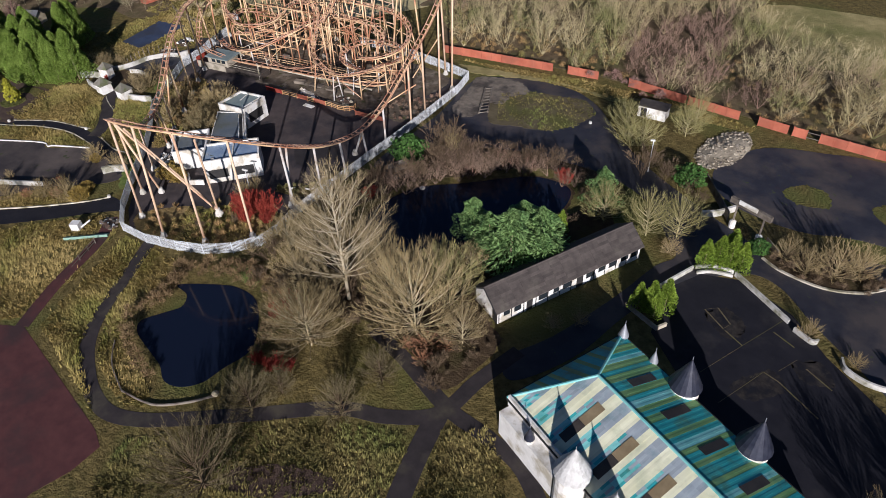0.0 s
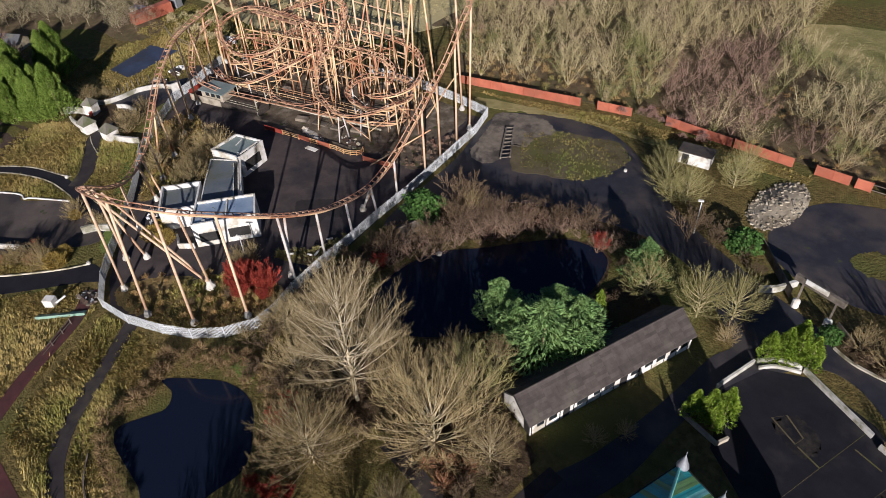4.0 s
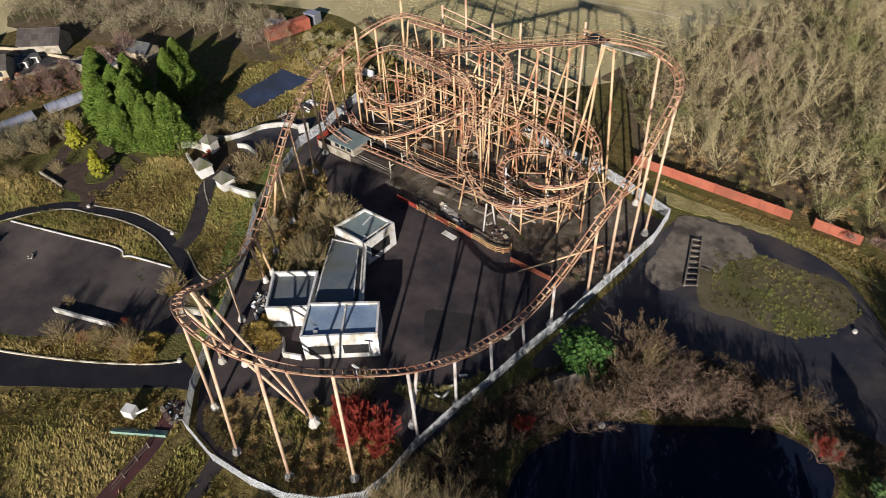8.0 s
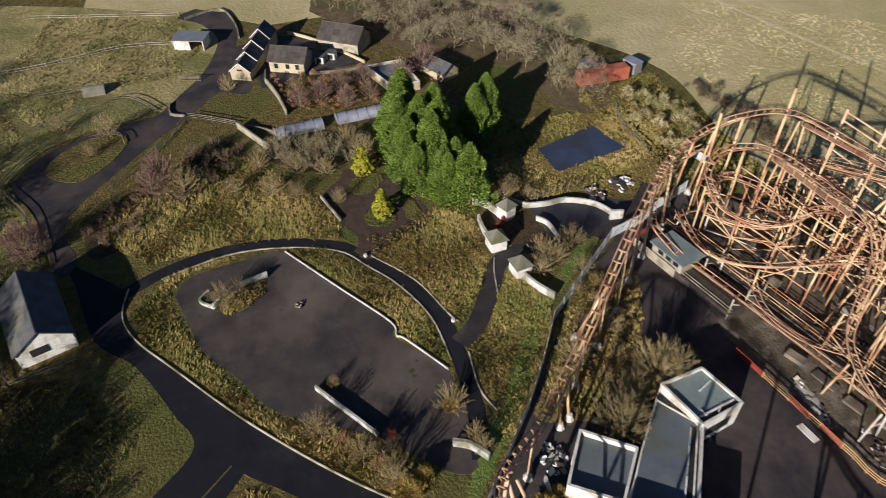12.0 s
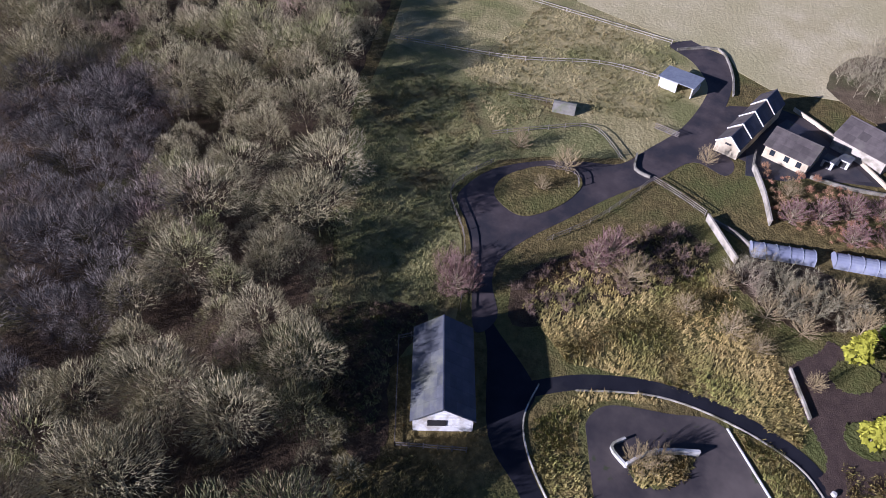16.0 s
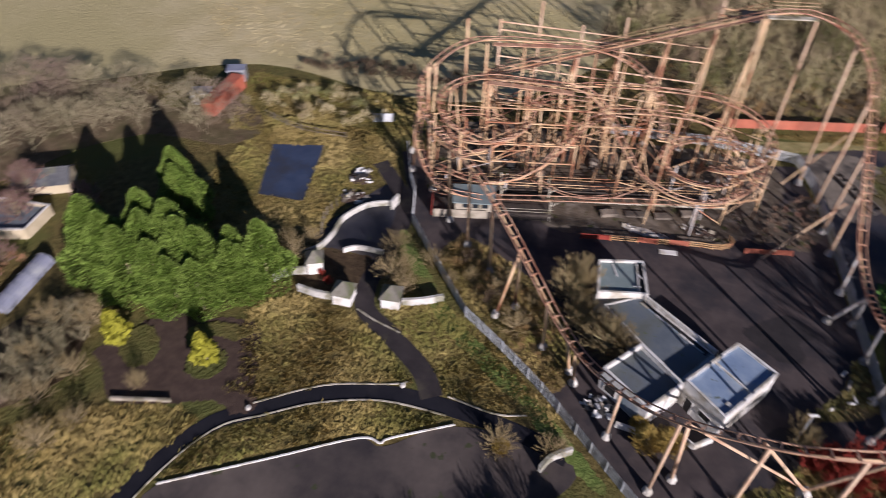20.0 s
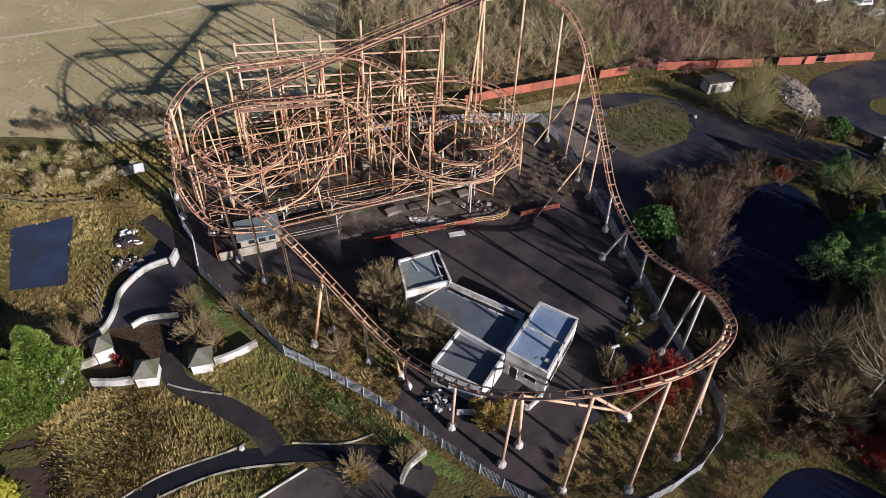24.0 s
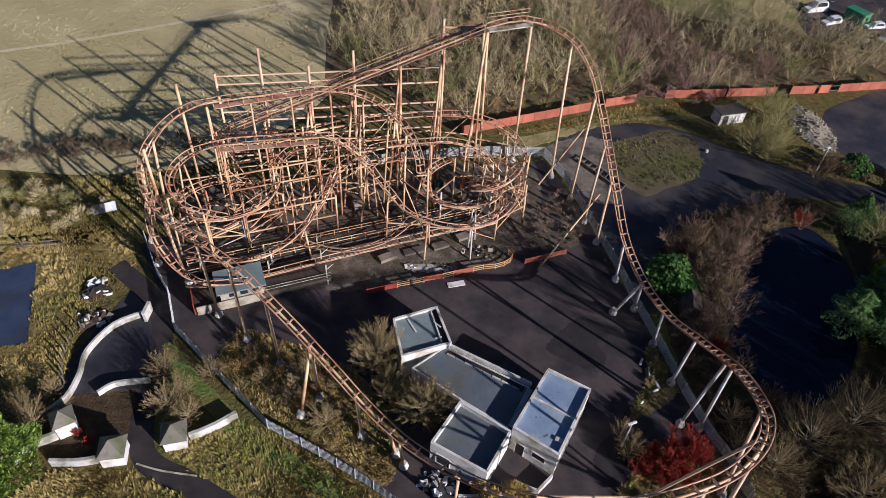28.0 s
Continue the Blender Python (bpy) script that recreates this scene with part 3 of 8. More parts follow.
            if made < pick:
                part("tie", t, RAIL, coaster)
                made += 1
    if rest.v:
        part("tie", rest, RAIL, coaster, kind="stuff")
    return line, low


OUTER_EAST = [(5.7, 101.5, 25.5), (9, 103.2, 25.6), (12, 104.3, 25.2), (15.4, 104.2, 24.3), (18.3, 101.8, 23.3), (20.3, 97.5, 21.3), (21.5, 93.2, 17.8), (22.4, 88.3, 14.2), (23.2, 83.4, 10.7), (24, 78.5, 7.6), (25.3, 72.6, 6.1)]
OUTER_SOUTH = [(26.6, 66.2, 7.1), (28, 60.4, 9.7), (28.7, 54.2, 13.2), (27.7, 48, 16.5), (26, 44.3, 18.1), (23.1, 41.3, 19.1), (19.5, 39.3, 19.2), (14.2, 38.1, 18.5), (9.6, 38.7, 16.6), (6, 40.4, 13.9), (2.5, 43.2, 10.6), (-1.1, 46.4, 8.2), (-4.8, 49.5, 7.3)]
OUTER_WEST = [(-8.6, 53, 7.9), (-12.4, 56.5, 9.8), (-15.9, 59.6, 11.7), (-19.4, 62.7, 13.2), (-23.1, 66.1, 14.1), (-27.4, 69.8, 14.3), (-31.9, 73.9, 13.7), (-35.7, 78.2, 13.2), (-37.8, 82.2, 13.4), (-38.4, 85, 14), (-37.9, 87.4, 15.1), (-36.1, 89.6, 16.7), (-33.4, 91.2, 18), (-29.6, 92.2, 18.8), (-24, 94.2, 18.5), (-18.1, 96.4, 17.9), (-13.8, 97.4, 17.3), (-10.3, 97, 16.6), (-7.2, 94.6, 16), (-4.9, 91.2, 15.2), (-3.5, 88, 13.7), (-3.1, 85.7, 12.5)]
OUTER = OUTER_EAST + OUTER_SOUTH + OUTER_WEST
outer_line, outer_low = track("outer", OUTER, pick=150, label="outer track")
LIFT = [(-33.5, 95.5, 9.6), (-29.7, 96.7, 11.3), (-18, 98.3, 16), (-6, 99.9, 20.8), (2, 101, 24), (5.7, 101.5, 25.5)]
track("lift", LIFT, pick=50)
OVAL = [(-28, 80.8, 8.4), (-33.2, 81.5, 9.8), (-35.6, 84.6, 11.2), (-34.2, 87.9, 12.5), (-29.6, 89.4, 13.8), (-23, 90.6, 14), (-17.3, 91.7, 13.8), (-14.3, 92, 12.9), (-11.2, 90.8, 10.9), (-7.8, 87.3, 8.5), (-4.4, 84.2, 6.8), (0.7, 83, 5.6), (5.6, 83.3, 5.7), (9.2, 85.6, 6.6), (11, 89.6, 7.1), (11.3, 93.4, 7), (9.1, 96.4, 7.1), (5.5, 97.2, 7.1), (1.8, 96.3, 6.9), (-1.4, 94, 6.5), (-2.3, 91, 6), (-0.6, 88.4, 5.6), (2.4, 87.4, 5.4), (5.9, 88, 5.3), (8.4, 90.4, 4.9), (8, 93.4, 4.3), (4.6, 94.6, 3.7)]
track("oval", OVAL, pick=40)
BACK = [(-34, 95.6, 9.6), (-30.7, 96.6, 10), (-25, 96.4, 10.6), (-19.3, 96.6, 11), (-14.2, 97.9, 11.5), (-7.2, 99.1, 12), (1.7, 100.5, 12), (7.1, 99.6, 11.5), (10.6, 97.3, 10.5), (11.9, 94.1, 9.5), (10.7, 91, 8.6), (7.6, 88.8, 7.8), (4, 89.2, 7)]
track("back", BACK, pick=30)
LOW = [(-33.9, 79, 3.2), (-29.4, 78.4, 2.9), (-25.4, 78.5, 3.1), (-21.5, 80.2, 4), (-18.4, 83.1, 5.5), (-16.2, 87.3, 7), (-14.8, 91, 8.1), (-12.3, 93.3, 9.1), (-8.9, 94.7, 10), (-3.2, 95.4, 10.5), (1.6, 95.7, 10.5), (5.4, 94.8, 9.8), (7.4, 92, 9)]
track("low", LOW, pick=30)
HELIX = [(-14.8, 93.9, 11), (-20.2, 92.8, 10.8), (-22.3, 91.6, 10), (-22.9, 90, 9), (-22.8, 87.6, 8), (-24.6, 84.5, 7.2), (-28.5, 82.4, 6.9), (-33, 82.8, 6.7), (-35.4, 86.1, 6.9), (-33, 89.7, 6.5), (-29.6, 91.2, 6), (-26.4, 90.5, 5.4), (-25.8, 87.4, 5), (-28.3, 83.8, 4.6), (-31.8, 81.8, 4.2)]
track("helix", HELIX, pick=30)
RETURN = [(-37.2, 82.6, 11.4), (-37, 79.6, 10.2), (-36.2, 77.2, 8.8), (-34.8, 75.5, 7.1), (-32.6, 73.9, 5.3), (-29.7, 73.4, 4), (-25, 74.8, 3)]
track("return", RETURN, pick=15)
FLAT = [(-19.8, 82.2, 3), (-15.1, 80.9, 2.7), (-11, 81.2, 2.7), (-6.9, 83.1, 3.1), (-4.4, 85.6, 4)]
track("flat", FLAT, pick=15, spine=False)
STATION_TRACK = [(-33, 74.8, 2.2), (-28, 75, 2.2), (-17, 79.1, 2.2), (-6, 83.2, 2.2), (3, 86.6, 2.2), (8.2, 89.4, 2.2), (9.6, 93.4, 2.2), (6.6, 96, 2.6)]
track("station", STATION_TRACK, pick=30, bank=0.1)


def column(foot, top, r=0.19, foot_size=0.55, mat=None):
    """A painted steel column, on a concrete foot where it stands in the open."""
    c = part("column", Build().tube([foot, top], r, 7), mat or RUST, coaster, smooth=True)
    if not foot_size:
        return c
    f = Build().lathe(foot[0], foot[1], [(foot_size, -0.05), (foot_size, 0.35), (foot_size * 0.72, 0.55), (foot_size * 0.55, 1.0)], 8)
    part("footing", f, CONCRETE, c, "pale concrete footing")
    return c


def nearest_low(x, y):
    return min(outer_low, key=lambda p: (p.x - x) ** 2 + (p.y - y) ** 2)


FEET = [(18.5, 100.9), (20.7, 95.4), (22, 90.2), (23, 85.7), (24.3, 78.3), (25.7, 73), (22.7, 72.4), (26.8, 67.2), (27.6, 61.4), (27.1, 55.7), (29.2, 55.2), (29.2, 47.1), (25.1, 41.3), (18.9, 37.6), (11.7, 37.5), (5.5, 40.6), (7.6, 42.9), (0.2, 45.2), (-4.9, 50.6), (-5.7, 52), (-9.6, 54.3), (-16.6, 56.8), (-14.7, 59.1), (-19.8, 63.8), (-24.4, 67.5), (-28.6, 71.4), (-33.6, 76.8), (-38.4, 80.2), (-40.4, 84.6), (-39, 88.6)]
for fx, fy in FEET:
    top = nearest_low(fx * 0.75 + 0.25 * 9, fy) if fy > 100 else nearest_low(fx, fy)
    column((fx, fy, 0), top, 0.19, mat=COLUMN_WHITE if 55 < fy < 80 and fx > 20 else COLUMN_PAINT if fx > -3 else RUST)
column((12.6, 104.9, 0), (12.2, 104.4, 24.9), 0.19, mat=COLUMN_PAINT)
# the tall frame behind the lift hill: a row of uprights with level ties, a lower row in front and raking legs
def lift_z(x):
    return 10.0 + (x + 32.5) * 0.406


REAR = [(-31.3, 18.7), (-25.2, 22.3), (-18.8, 19.4), (-12.6, 21.4), (-6.1, 20.8), (-0.2, 25.6)]
rear_y = lambda x: 98.3 + 0.14 * (x + 31.3)
for x, z in REAR:
    y, lz = rear_y(x), lift_z(x)
    column((x, y, 0), (x, y, z), 0.19, mat=COLUMN_PAINT)
    column((x + 0.2, y - 2.9, 0), (x + 0.1, y - 2.7, max(lz - 0.6, 7.5)), 0.17, 0)
    part("crossbeam", Build().beam((x, y + 0.2, lz - 0.75), (x + 0.1, y - 3.1, lz - 0.75), 0.2), RUST, coaster)
    if x > -20:
        leg = part("raking_leg", Build().tube([(x - 1.6, y - 8.2, 0), (x - 0.1, y - 2.2, lz * 0.93)], 0.16, 7), RUST, coaster, smooth=True)
        part("leg_strut", Build().beam((x - 0.8, y - 5.2, lz * 0.46), (x + 0.1, y - 2.8, lz * 0.46), 0.13), RUST, leg)
for (x0, z0), (x1, z1) in zip(REAR, REAR[1:]):
    for level in (18.2, 16.9 if x1 < -12 else 15.8, 12.4, 10.8, 8.0, 4.6):
        if level < 18 or x1 < -6.2 or level < lift_z(x0):
            part("tie_beam", Build().beam((x0, rear_y(x0) + 0.16, level), (x1, rear_y(x1) + 0.16, level), 0.15, 0.2), COLUMN_PAINT, coaster)
part("tie_beam", Build().beam((-12.6, rear_y(-12.6) + 0.16, 18.2), (-0.2, rear_y(-0.2) + 0.16, 18.2), 0.15, 0.2), COLUMN_PAINT, coaster)
for x0, y0, x1, y1 in ((5.9, 102.4, 6.9, 103.9), (5.7, 100.9, 3.6, 97.6), (5.2, 100.9, 5.6, 99.0)):
    column((x1, y1, 0), (x0, y0, 25.0), 0.18, 0)
for z in (23.6, 24.6):
    part("crossbeam", Build().beam((-0.2, 102.3, z), (6.2, 102.3 + 0.3, z), 0.2, 0.25), RUST, coaster)
part("drive_housing", Build().box(-1.4, -0.8, 24.0, 1.4, 0.8, 24.9, pose(3.6, 101.6, 0, 0, 0, 8)), DARK, coaster, "dark lift motor housing")
# walkways with handrails up both sides of the lift
for side in (-1.15, 1.15):
    a, b = Vector((-29.7, 96.7 + side, 11.1)), Vector((5.2, 101.4 + side, 25.2))
    part("lift_walkway", Build().beam(a, b, 0.5, 0.07), RAIL, coaster)
    for h in (0.55, 1.05):
        part("catwalk_rail", Build().beam(a + Vector((0, side * 0.2, h)), b + Vector((0, side * 0.2, h)), 0.05), RUST, coaster)
    for j in range(19):
        p = a.lerp(b, j / 18) + Vector((0, side * 0.2, 0))
        part("baluster", Build().beam(p, p + Vector((0, 0, 1.08)), 0.05), RUST, coaster)
# bents under the inner tracks: upright columns with an arm under the rail, tied level to one another
rng = random.Random(5)


def bents(pts, every, low_z=2.6, pale=0.0):
    line = [Vector(p) for p in outline(pts, False, 6)]
    run, last = every * 0.6, None
    for a, b in zip(line, line[1:]):
        run += (b - a).length
        if run < every or b.z < low_z or b.x > 14 or b.y < 72:
            continue
        run = rng.uniform(-0.5, 0.5)
        d = (b - a).normalized()
        s = Vector((-d.y, d.x, 0)).normalized()
        top = b - Vector((0, 0, 0.5))
        paint = COLUMN_WHITE if b.z < pale else RUST
        if rng.random() < 0.55:
            w = rng.choice((-1, 1)) * rng.uniform(0.8, 1.2)
            foot = b + s * w * (1 + b.z * rng.uniform(0.0, 0.05))
            column((foot.x, foot.y, 0), top + s * w + Vector((0, 0, rng.choice((0, 0, 1.2)))), 0.14, 0, paint)
            part("crossbeam", Build().beam(top + s * w * 1.1, top - s * w * 0.6, 0.16), RUST, coaster)
        else:
            w1, w2 = rng.uniform(0.7, 1.0), rng.uniform(0.7, 1.0)
            foot, f2 = b + s * w1 * (1 + b.z * rng.uniform(0.05, 0.16)), b - s * w2 * (1 + b.z * rng.uniform(0.05, 0.16))
            column((foot.x, foot.y, 0), top + s * w1 * 0.6, 0.13, 0, paint)
            column((f2.x, f2.y, 0), top - s * w2 * 0.6, 0.13, 0, paint)
            zc = b.z * 0.5
            part("crossbeam", Build().beam((foot.x * 0.5 + (top + s * w1 * 0.6).x * 0.5, foot.y * 0.5 + (top + s * w1 * 0.6).y * 0.5, zc), (f2.x * 0.5 + (top - s * w2 * 0.6).x * 0.5, f2.y * 0.5 + (top - s * w2 * 0.6).y * 0.5, zc), 0.13), paint, coaster)
        here = Vector((foot.x, foot.y, b.z))
        if last is not None and (last - here).length < 9:
            z = min(last.z, here.z)
            part("tie_beam", Build().beam((last.x, last.y, z * 0.62), (here.x, here.y, z * 0.62), 0.12, 0.15), RUST, coaster)
            lo, hi = rng.choice(((0.12, 0.6), (0.6, 0.05), (0.3, 0.95)))
            if rng.random() < 0.75:
                part("brace", Build().tube([(last.x, last.y, z * lo), (here.x, here.y, z * hi)], 0.08, 5), paint, coaster)
        last = here


bents(OUTER[36:], 4.8), bents(OVAL, 5.0, pale=5.8), bents(BACK, 5.6), bents(LOW, 4.6, pale=5.0), bents(HELIX, 4.6, pale=4.8)
# the squared inner frame: rows of uprights along the station with level beams
for v, levels, lo, hi in ((9.5, (3.4, 6.6), 8, 26), (14.0, (3.8, 7.4, 10.0), 6, 34), (19.0, (4.2, 8.0, 11.4), 6, 36), (23.5, (5.0, 9.2), 8, 40)):
    nodes = []
    u = lo + rng.uniform(0, 1.5)
    while u < hi:
        nodes.append(Vector((-31.4 + 0.946 * u - 0.324 * v, 71.4 + 0.324 * u + 0.946 * v, 0)))
        u += rng.uniform(5.6, 7.2)
    for k, q in enumerate(nodes):
        column((q.x, q.y, 0), (q.x, q.y, levels[-1] + (0.4 if k % 3 else 2.4)), 0.13, 0)
        if k:
            for z in levels:
                part("tie_beam", Build().beam((nodes[k - 1].x, nodes[k - 1].y, z), (q.x, q.y, z), 0.13, 0.18), RUST, coaster)
            if k % 2:
                part("brace", Build().tube([(nodes[k - 1].x, nodes[k - 1].y, levels[0]), (q.x, q.y, levels[1])], 0.08, 5), RUST, coaster)
        r = q + Vector((-0.324, 0.946, 0)) * 4.6
        part("tie_beam", Build().beam((q.x, q.y, levels[1]), (r.x, r.y, levels[1]), 0.12, 0.16), RUST, coaster)
# grounded knee brace of the front curve
knee = part("knee_brace", Build().tube([(20.4, 46.4, 0.8), (11.6, 38.6, 17.0)], 0.18, 7), COLUMN_PAINT, coaster)
part("footing", Build().lathe(20.4, 46.4, [(0.8, -0.05), (0.8, 0.5), (0.4, 0.9), (0.35, 1.4)], 8), CONCRETE, knee, "pale concrete footing")
for q in ((6.4, 41.2, 12.6), (25.8, 44.2, 17.2)):
    part("knee_brace", Build().tube([(20.4, 46.4, 1.2), q], 0.16, 7), COLUMN_PAINT, coaster)
for a, b in (((22.7, 72.4, 0.4), (25.2, 73, 5)), ((14.2, 80.8, 0.3), (22.4, 88, 7.5)), ((14.9, 93.8, 4.2), (21, 96, 14))):
    part("brace", Build().tube([a, b], 0.12, 6), RUST, coaster)
for (x, y, z0, z1) in ((-37.4, 84, 12, 16.5), (-34.4, 91.8, 17, 21)):
    column((x, y, 0), (x, y, z1), 0.2, 0)
for x0, y0, x1, y1, z in ((-30, 91, -17.6, 95.4, 18.2), (-29.6, 88.3, -17, 90.6, 13.4)):
    part("catwalk", Build().beam((x0, y0, z), (x1, y1, z), 0.9, 0.12), RAIL, coaster)
    part("catwalk_rail", Build().beam((x0 + 0.2, y0 - 0.5, z + 1), (x1 + 0.2, y1 - 0.5, z + 1), 0.07), RUST, coaster)
    for j in range(8):
        f = j / 7
        part("baluster", Build().beam((x0 + 0.2 + (x1 - x0) * f, y0 - 0.5 + (y1 - y0) * f, z), (x0 + 0.2 + (x1 - x0) * f, y0 - 0.5 + (y1 - y0) * f, z + 1.0), 0.06), RUST, coaster)
part("lift_platform", Build().beam((5.7, 100.6, 25.2), (12, 103.2, 25), 1.0, 0.15), KERB, coaster, "pale lift-top walkway")
for z in (0.6, 1.1):
    part("catwalk_rail", Build().beam((5.7, 102.8, 25.4 + z), (12, 105.4, 25.2 + z), 0.06), RUST, coaster)


# ---- buildings ----
GLASS, _gn, _gl, _gb = nodes_of("dim_window_glass")
_gb.inputs["Base Color"].default_value = (0.02, 0.025, 0.03, 1)
_gb.inputs["Roughness"].default_value = 0.08
SLATE = surface("brown_grey_roof_tiles", (0.052, 0.042, 0.038), (0.08, 0.066, 0.058), 0.85, 0.9, 8, 0.3, 10, (0.10, 0.088, 0.07), 0.3, 0.6, vary=0.22)
SLATE_BLUE = surface("dark_blue_slates", (0.035, 0.04, 0.06), (0.06, 0.065, 0.09), 0.6, 0.7, 8, 0.25, 10, (0.085, 0.09, 0.10), 0.3, 0.62, vary=0.18)
SLATE_MOSS = surface("lichened_grey_slates", (0.055, 0.058, 0.066), (0.105, 0.106, 0.11), 0.85, 0.5, 8, 0.3, 10, (0.13, 0.13, 0.10), 0.35, 0.52, vary=0.16)
GATE_ROOF = surface("mossy_grey_gate_slates", (0.13, 0.12, 0.095), (0.2, 0.185, 0.15), 0.9, 1.2, 8, 0.3, 8, (0.10, 0.11, 0.05), 0.6, 0.55, vary=0.12)
CREAM = surface("cream_stone_wall", (0.42, 0.35, 0.23), (0.54, 0.455, 0.31), 0.9, 1.0, 8, 0.3, 8, (0.34, 0.28, 0.18), 0.5, 0.58, vary=0.06)
STONE = surface("buff_stone_wall", (0.30, 0.26, 0.20), (0.42, 0.37, 0.29), 0.9, 1.2, 8, 0.4, 6, (0.18, 0.16, 0.11), 0.5, 0.56, vary=0.15)
LICHEN = surface("lichened_field_stone", (0.17, 0.15, 0.115), (0.27, 0.24, 0.185), 0.95, 1.4, 8, 0.5, 5, (0.12, 0.11, 0.07), 0.6, 0.54, vary=0.12)
RUBBLE = surface("pale_beige_rubble", (0.33, 0.28, 0.205), (0.46, 0.40, 0.30), 0.95, 1.6, 10, 0.8, 5, (0.17, 0.14, 0.10), 0.8, 0.5, vary=0.2, bump_distance=0.15)
BLACK_TIMBER = surface("black_timber_strips", (0.018, 0.017, 0.017), (0.035, 0.032, 0.03), 0.7, 2, 6, 0.1, vary=0)
LEAD = surface("dark_blue_grey_metal", (0.022, 0.024, 0.04), (0.04, 0.043, 0.062), 0.34, 1.5, 6, 0.08, 8, (0.06, 0.06, 0.075), 0.6, 0.6, metal=0.25, vary=0.1)
SILVER = surface("dull_silver_metal", (0.30, 0.31, 0.34), (0.40, 0.41, 0.43), 0.45, 1.5, 6, 0.1, 8, metal=0.5, vary=0.08)
TEAL = surface("faded_teal_roof_sheet", (0.025, 0.29, 0.31), (0.045, 0.37, 0.385), 0.6, 0.3, 8, 0.1, 6, (0.06, 0.22, 0.18), 0.35, 0.56, vary=0.14)
TEAL_PALE = surface("pale_turquoise_roof_sheet", (0.16, 0.48, 0.47), (0.25, 0.56, 0.54), 0.6, 0.3, 8, 0.1, 6, (0.10, 0.36, 0.34), 0.35, 0.56, vary=0.1)
LIME_SHEET = surface("faded_olive_green_roof_sheet", (0.13, 0.28, 0.10), (0.21, 0.36, 0.14), 0.6, 0.3, 8, 0.1, 6, (0.12, 0.26, 0.13), 0.35, 0.56, vary=0.14)
CREAM_SHEET = surface("pale_yellow_roof_sheet", (0.64, 0.63, 0.42), (0.74, 0.73, 0.54), 0.6, 0.3, 8, 0.1, 6, (0.50, 0.52, 0.36), 0.35, 0.58, vary=0.08)
GREY_SHEET = surface("grey_blue_roof_sheet", (0.25, 0.29, 0.32), (0.34, 0.38, 0.41), 0.6, 0.3, 8, 0.1, 6, (0.18, 0.26, 0.28), 0.4, 0.55, vary=0.12)
SKYLIGHT = surface("dirty_brown_skylight", (0.03, 0.025, 0.022), (0.05, 0.042, 0.035), 0.5, 0.8, 6, 0.1, vary=0.1)
SKYLIGHT_BROWN = surface("brown_translucent_skylight", (0.20, 0.15, 0.085), (0.27, 0.21, 0.12), 0.5, 0.8, 6, 0.1, vary=0.1)
BLUE_FELT = surface("blue_grey_painted_roof", (0.15, 0.215, 0.33), (0.24, 0.31, 0.41), 0.6, 0.35, 8, 0.12, 8, (0.34, 0.38, 0.40), 0.25, 0.58, vary=0.06, flecks=((0.10, 0.12, 0.08), 0.9, 0.66))
SOIL = surface("dark_bare_soil", (0.05, 0.03, 0.022), (0.085, 0.055, 0.04), 0.95, 0.8, 8, 0.6, 6, vary=0, bump_distance=0.2)
GREEN_SHEET = surface("pale_green_painted_board", (0.20, 0.33, 0.26), (0.27, 0.40, 0.32), 0.7, 0.6, 6, 0.1, 8, vary=0.05)
GLASSHOUSE = surface("dirty_white_polythene", (0.21, 0.22, 0.28), (0.29, 0.30, 0.36), 0.4, 0.5, 6, 0.1, 8, (0.35, 0.36, 0.36), 0.3, 0.57, vary=0.08)
CAR_WHITE = surface("white_car_paint", (0.78, 0.78, 0.78), (0.84, 0.84, 0.84), 0.25, 1, 4, 0, vary=0.03)
RUBBER = surface("black_rubber", (0.015, 0.015, 0.015), (0.025, 0.025, 0.025), 0.9, 3, 4, 0, vary=0)
GREEN_CABIN = surface("green_cabin_paint", (0.03, 0.20, 0.10), (0.045, 0.25, 0.13), 0.6, 0.5, 6, 0.1, vary=0.05)
DARK_RED = surface("dark_red_painted_boards", (0.22, 0.03, 0.02), (0.30, 0.05, 0.03), 0.7, 0.5, 6, 0.1, vary=0.08)


def walled_box(owner, corners, z1, roof_z, thick=0.18, roof_mat=ROOF_FELT, wall_mat=WHITE_WALL, z0=-0.05, coping=True):
    """A flat-roofed wing: four walls that rise past the roof as parapets, copings and a roof slab."""
    c = [Vector((x, y, 0)) for x, y in corners]
    n, mid = len(c), sum(c, Vector()) / len(c)
    for i in range(n):
        a, b = c[i], c[(i + 1) % n]
        d = (b - a).normalized()
        s = Vector((-d.y, d.x, 0))
        if s.dot(mid - a) < 0:
            s = -s
        e = thick if i % 2 else 0.0
        p, q = a + d * e, b - d * e
        w = Build().prism([p, q, q + s * thick, p + s * thick] if s.cross(d).z < 0 else [p + s * thick, q + s * thick, q, p], z0, z1)
        wall = part("wall", w, wall_mat, owner)
        if coping:
            o = -s * 0.05
            part("coping", Build().prism([p + o, q + o, q + s * (thick + 0.05), p + s * (thick + 0.05)], z1 + 0.003, z1 + 0.09), WHITE_WALL, wall)
    inner = [p + (mid - p).normalized() * thick * 1.2 for p in c]
    part("roof", Build().prism(inner, roof_z - 0.2, roof_z), roof_mat, owner)


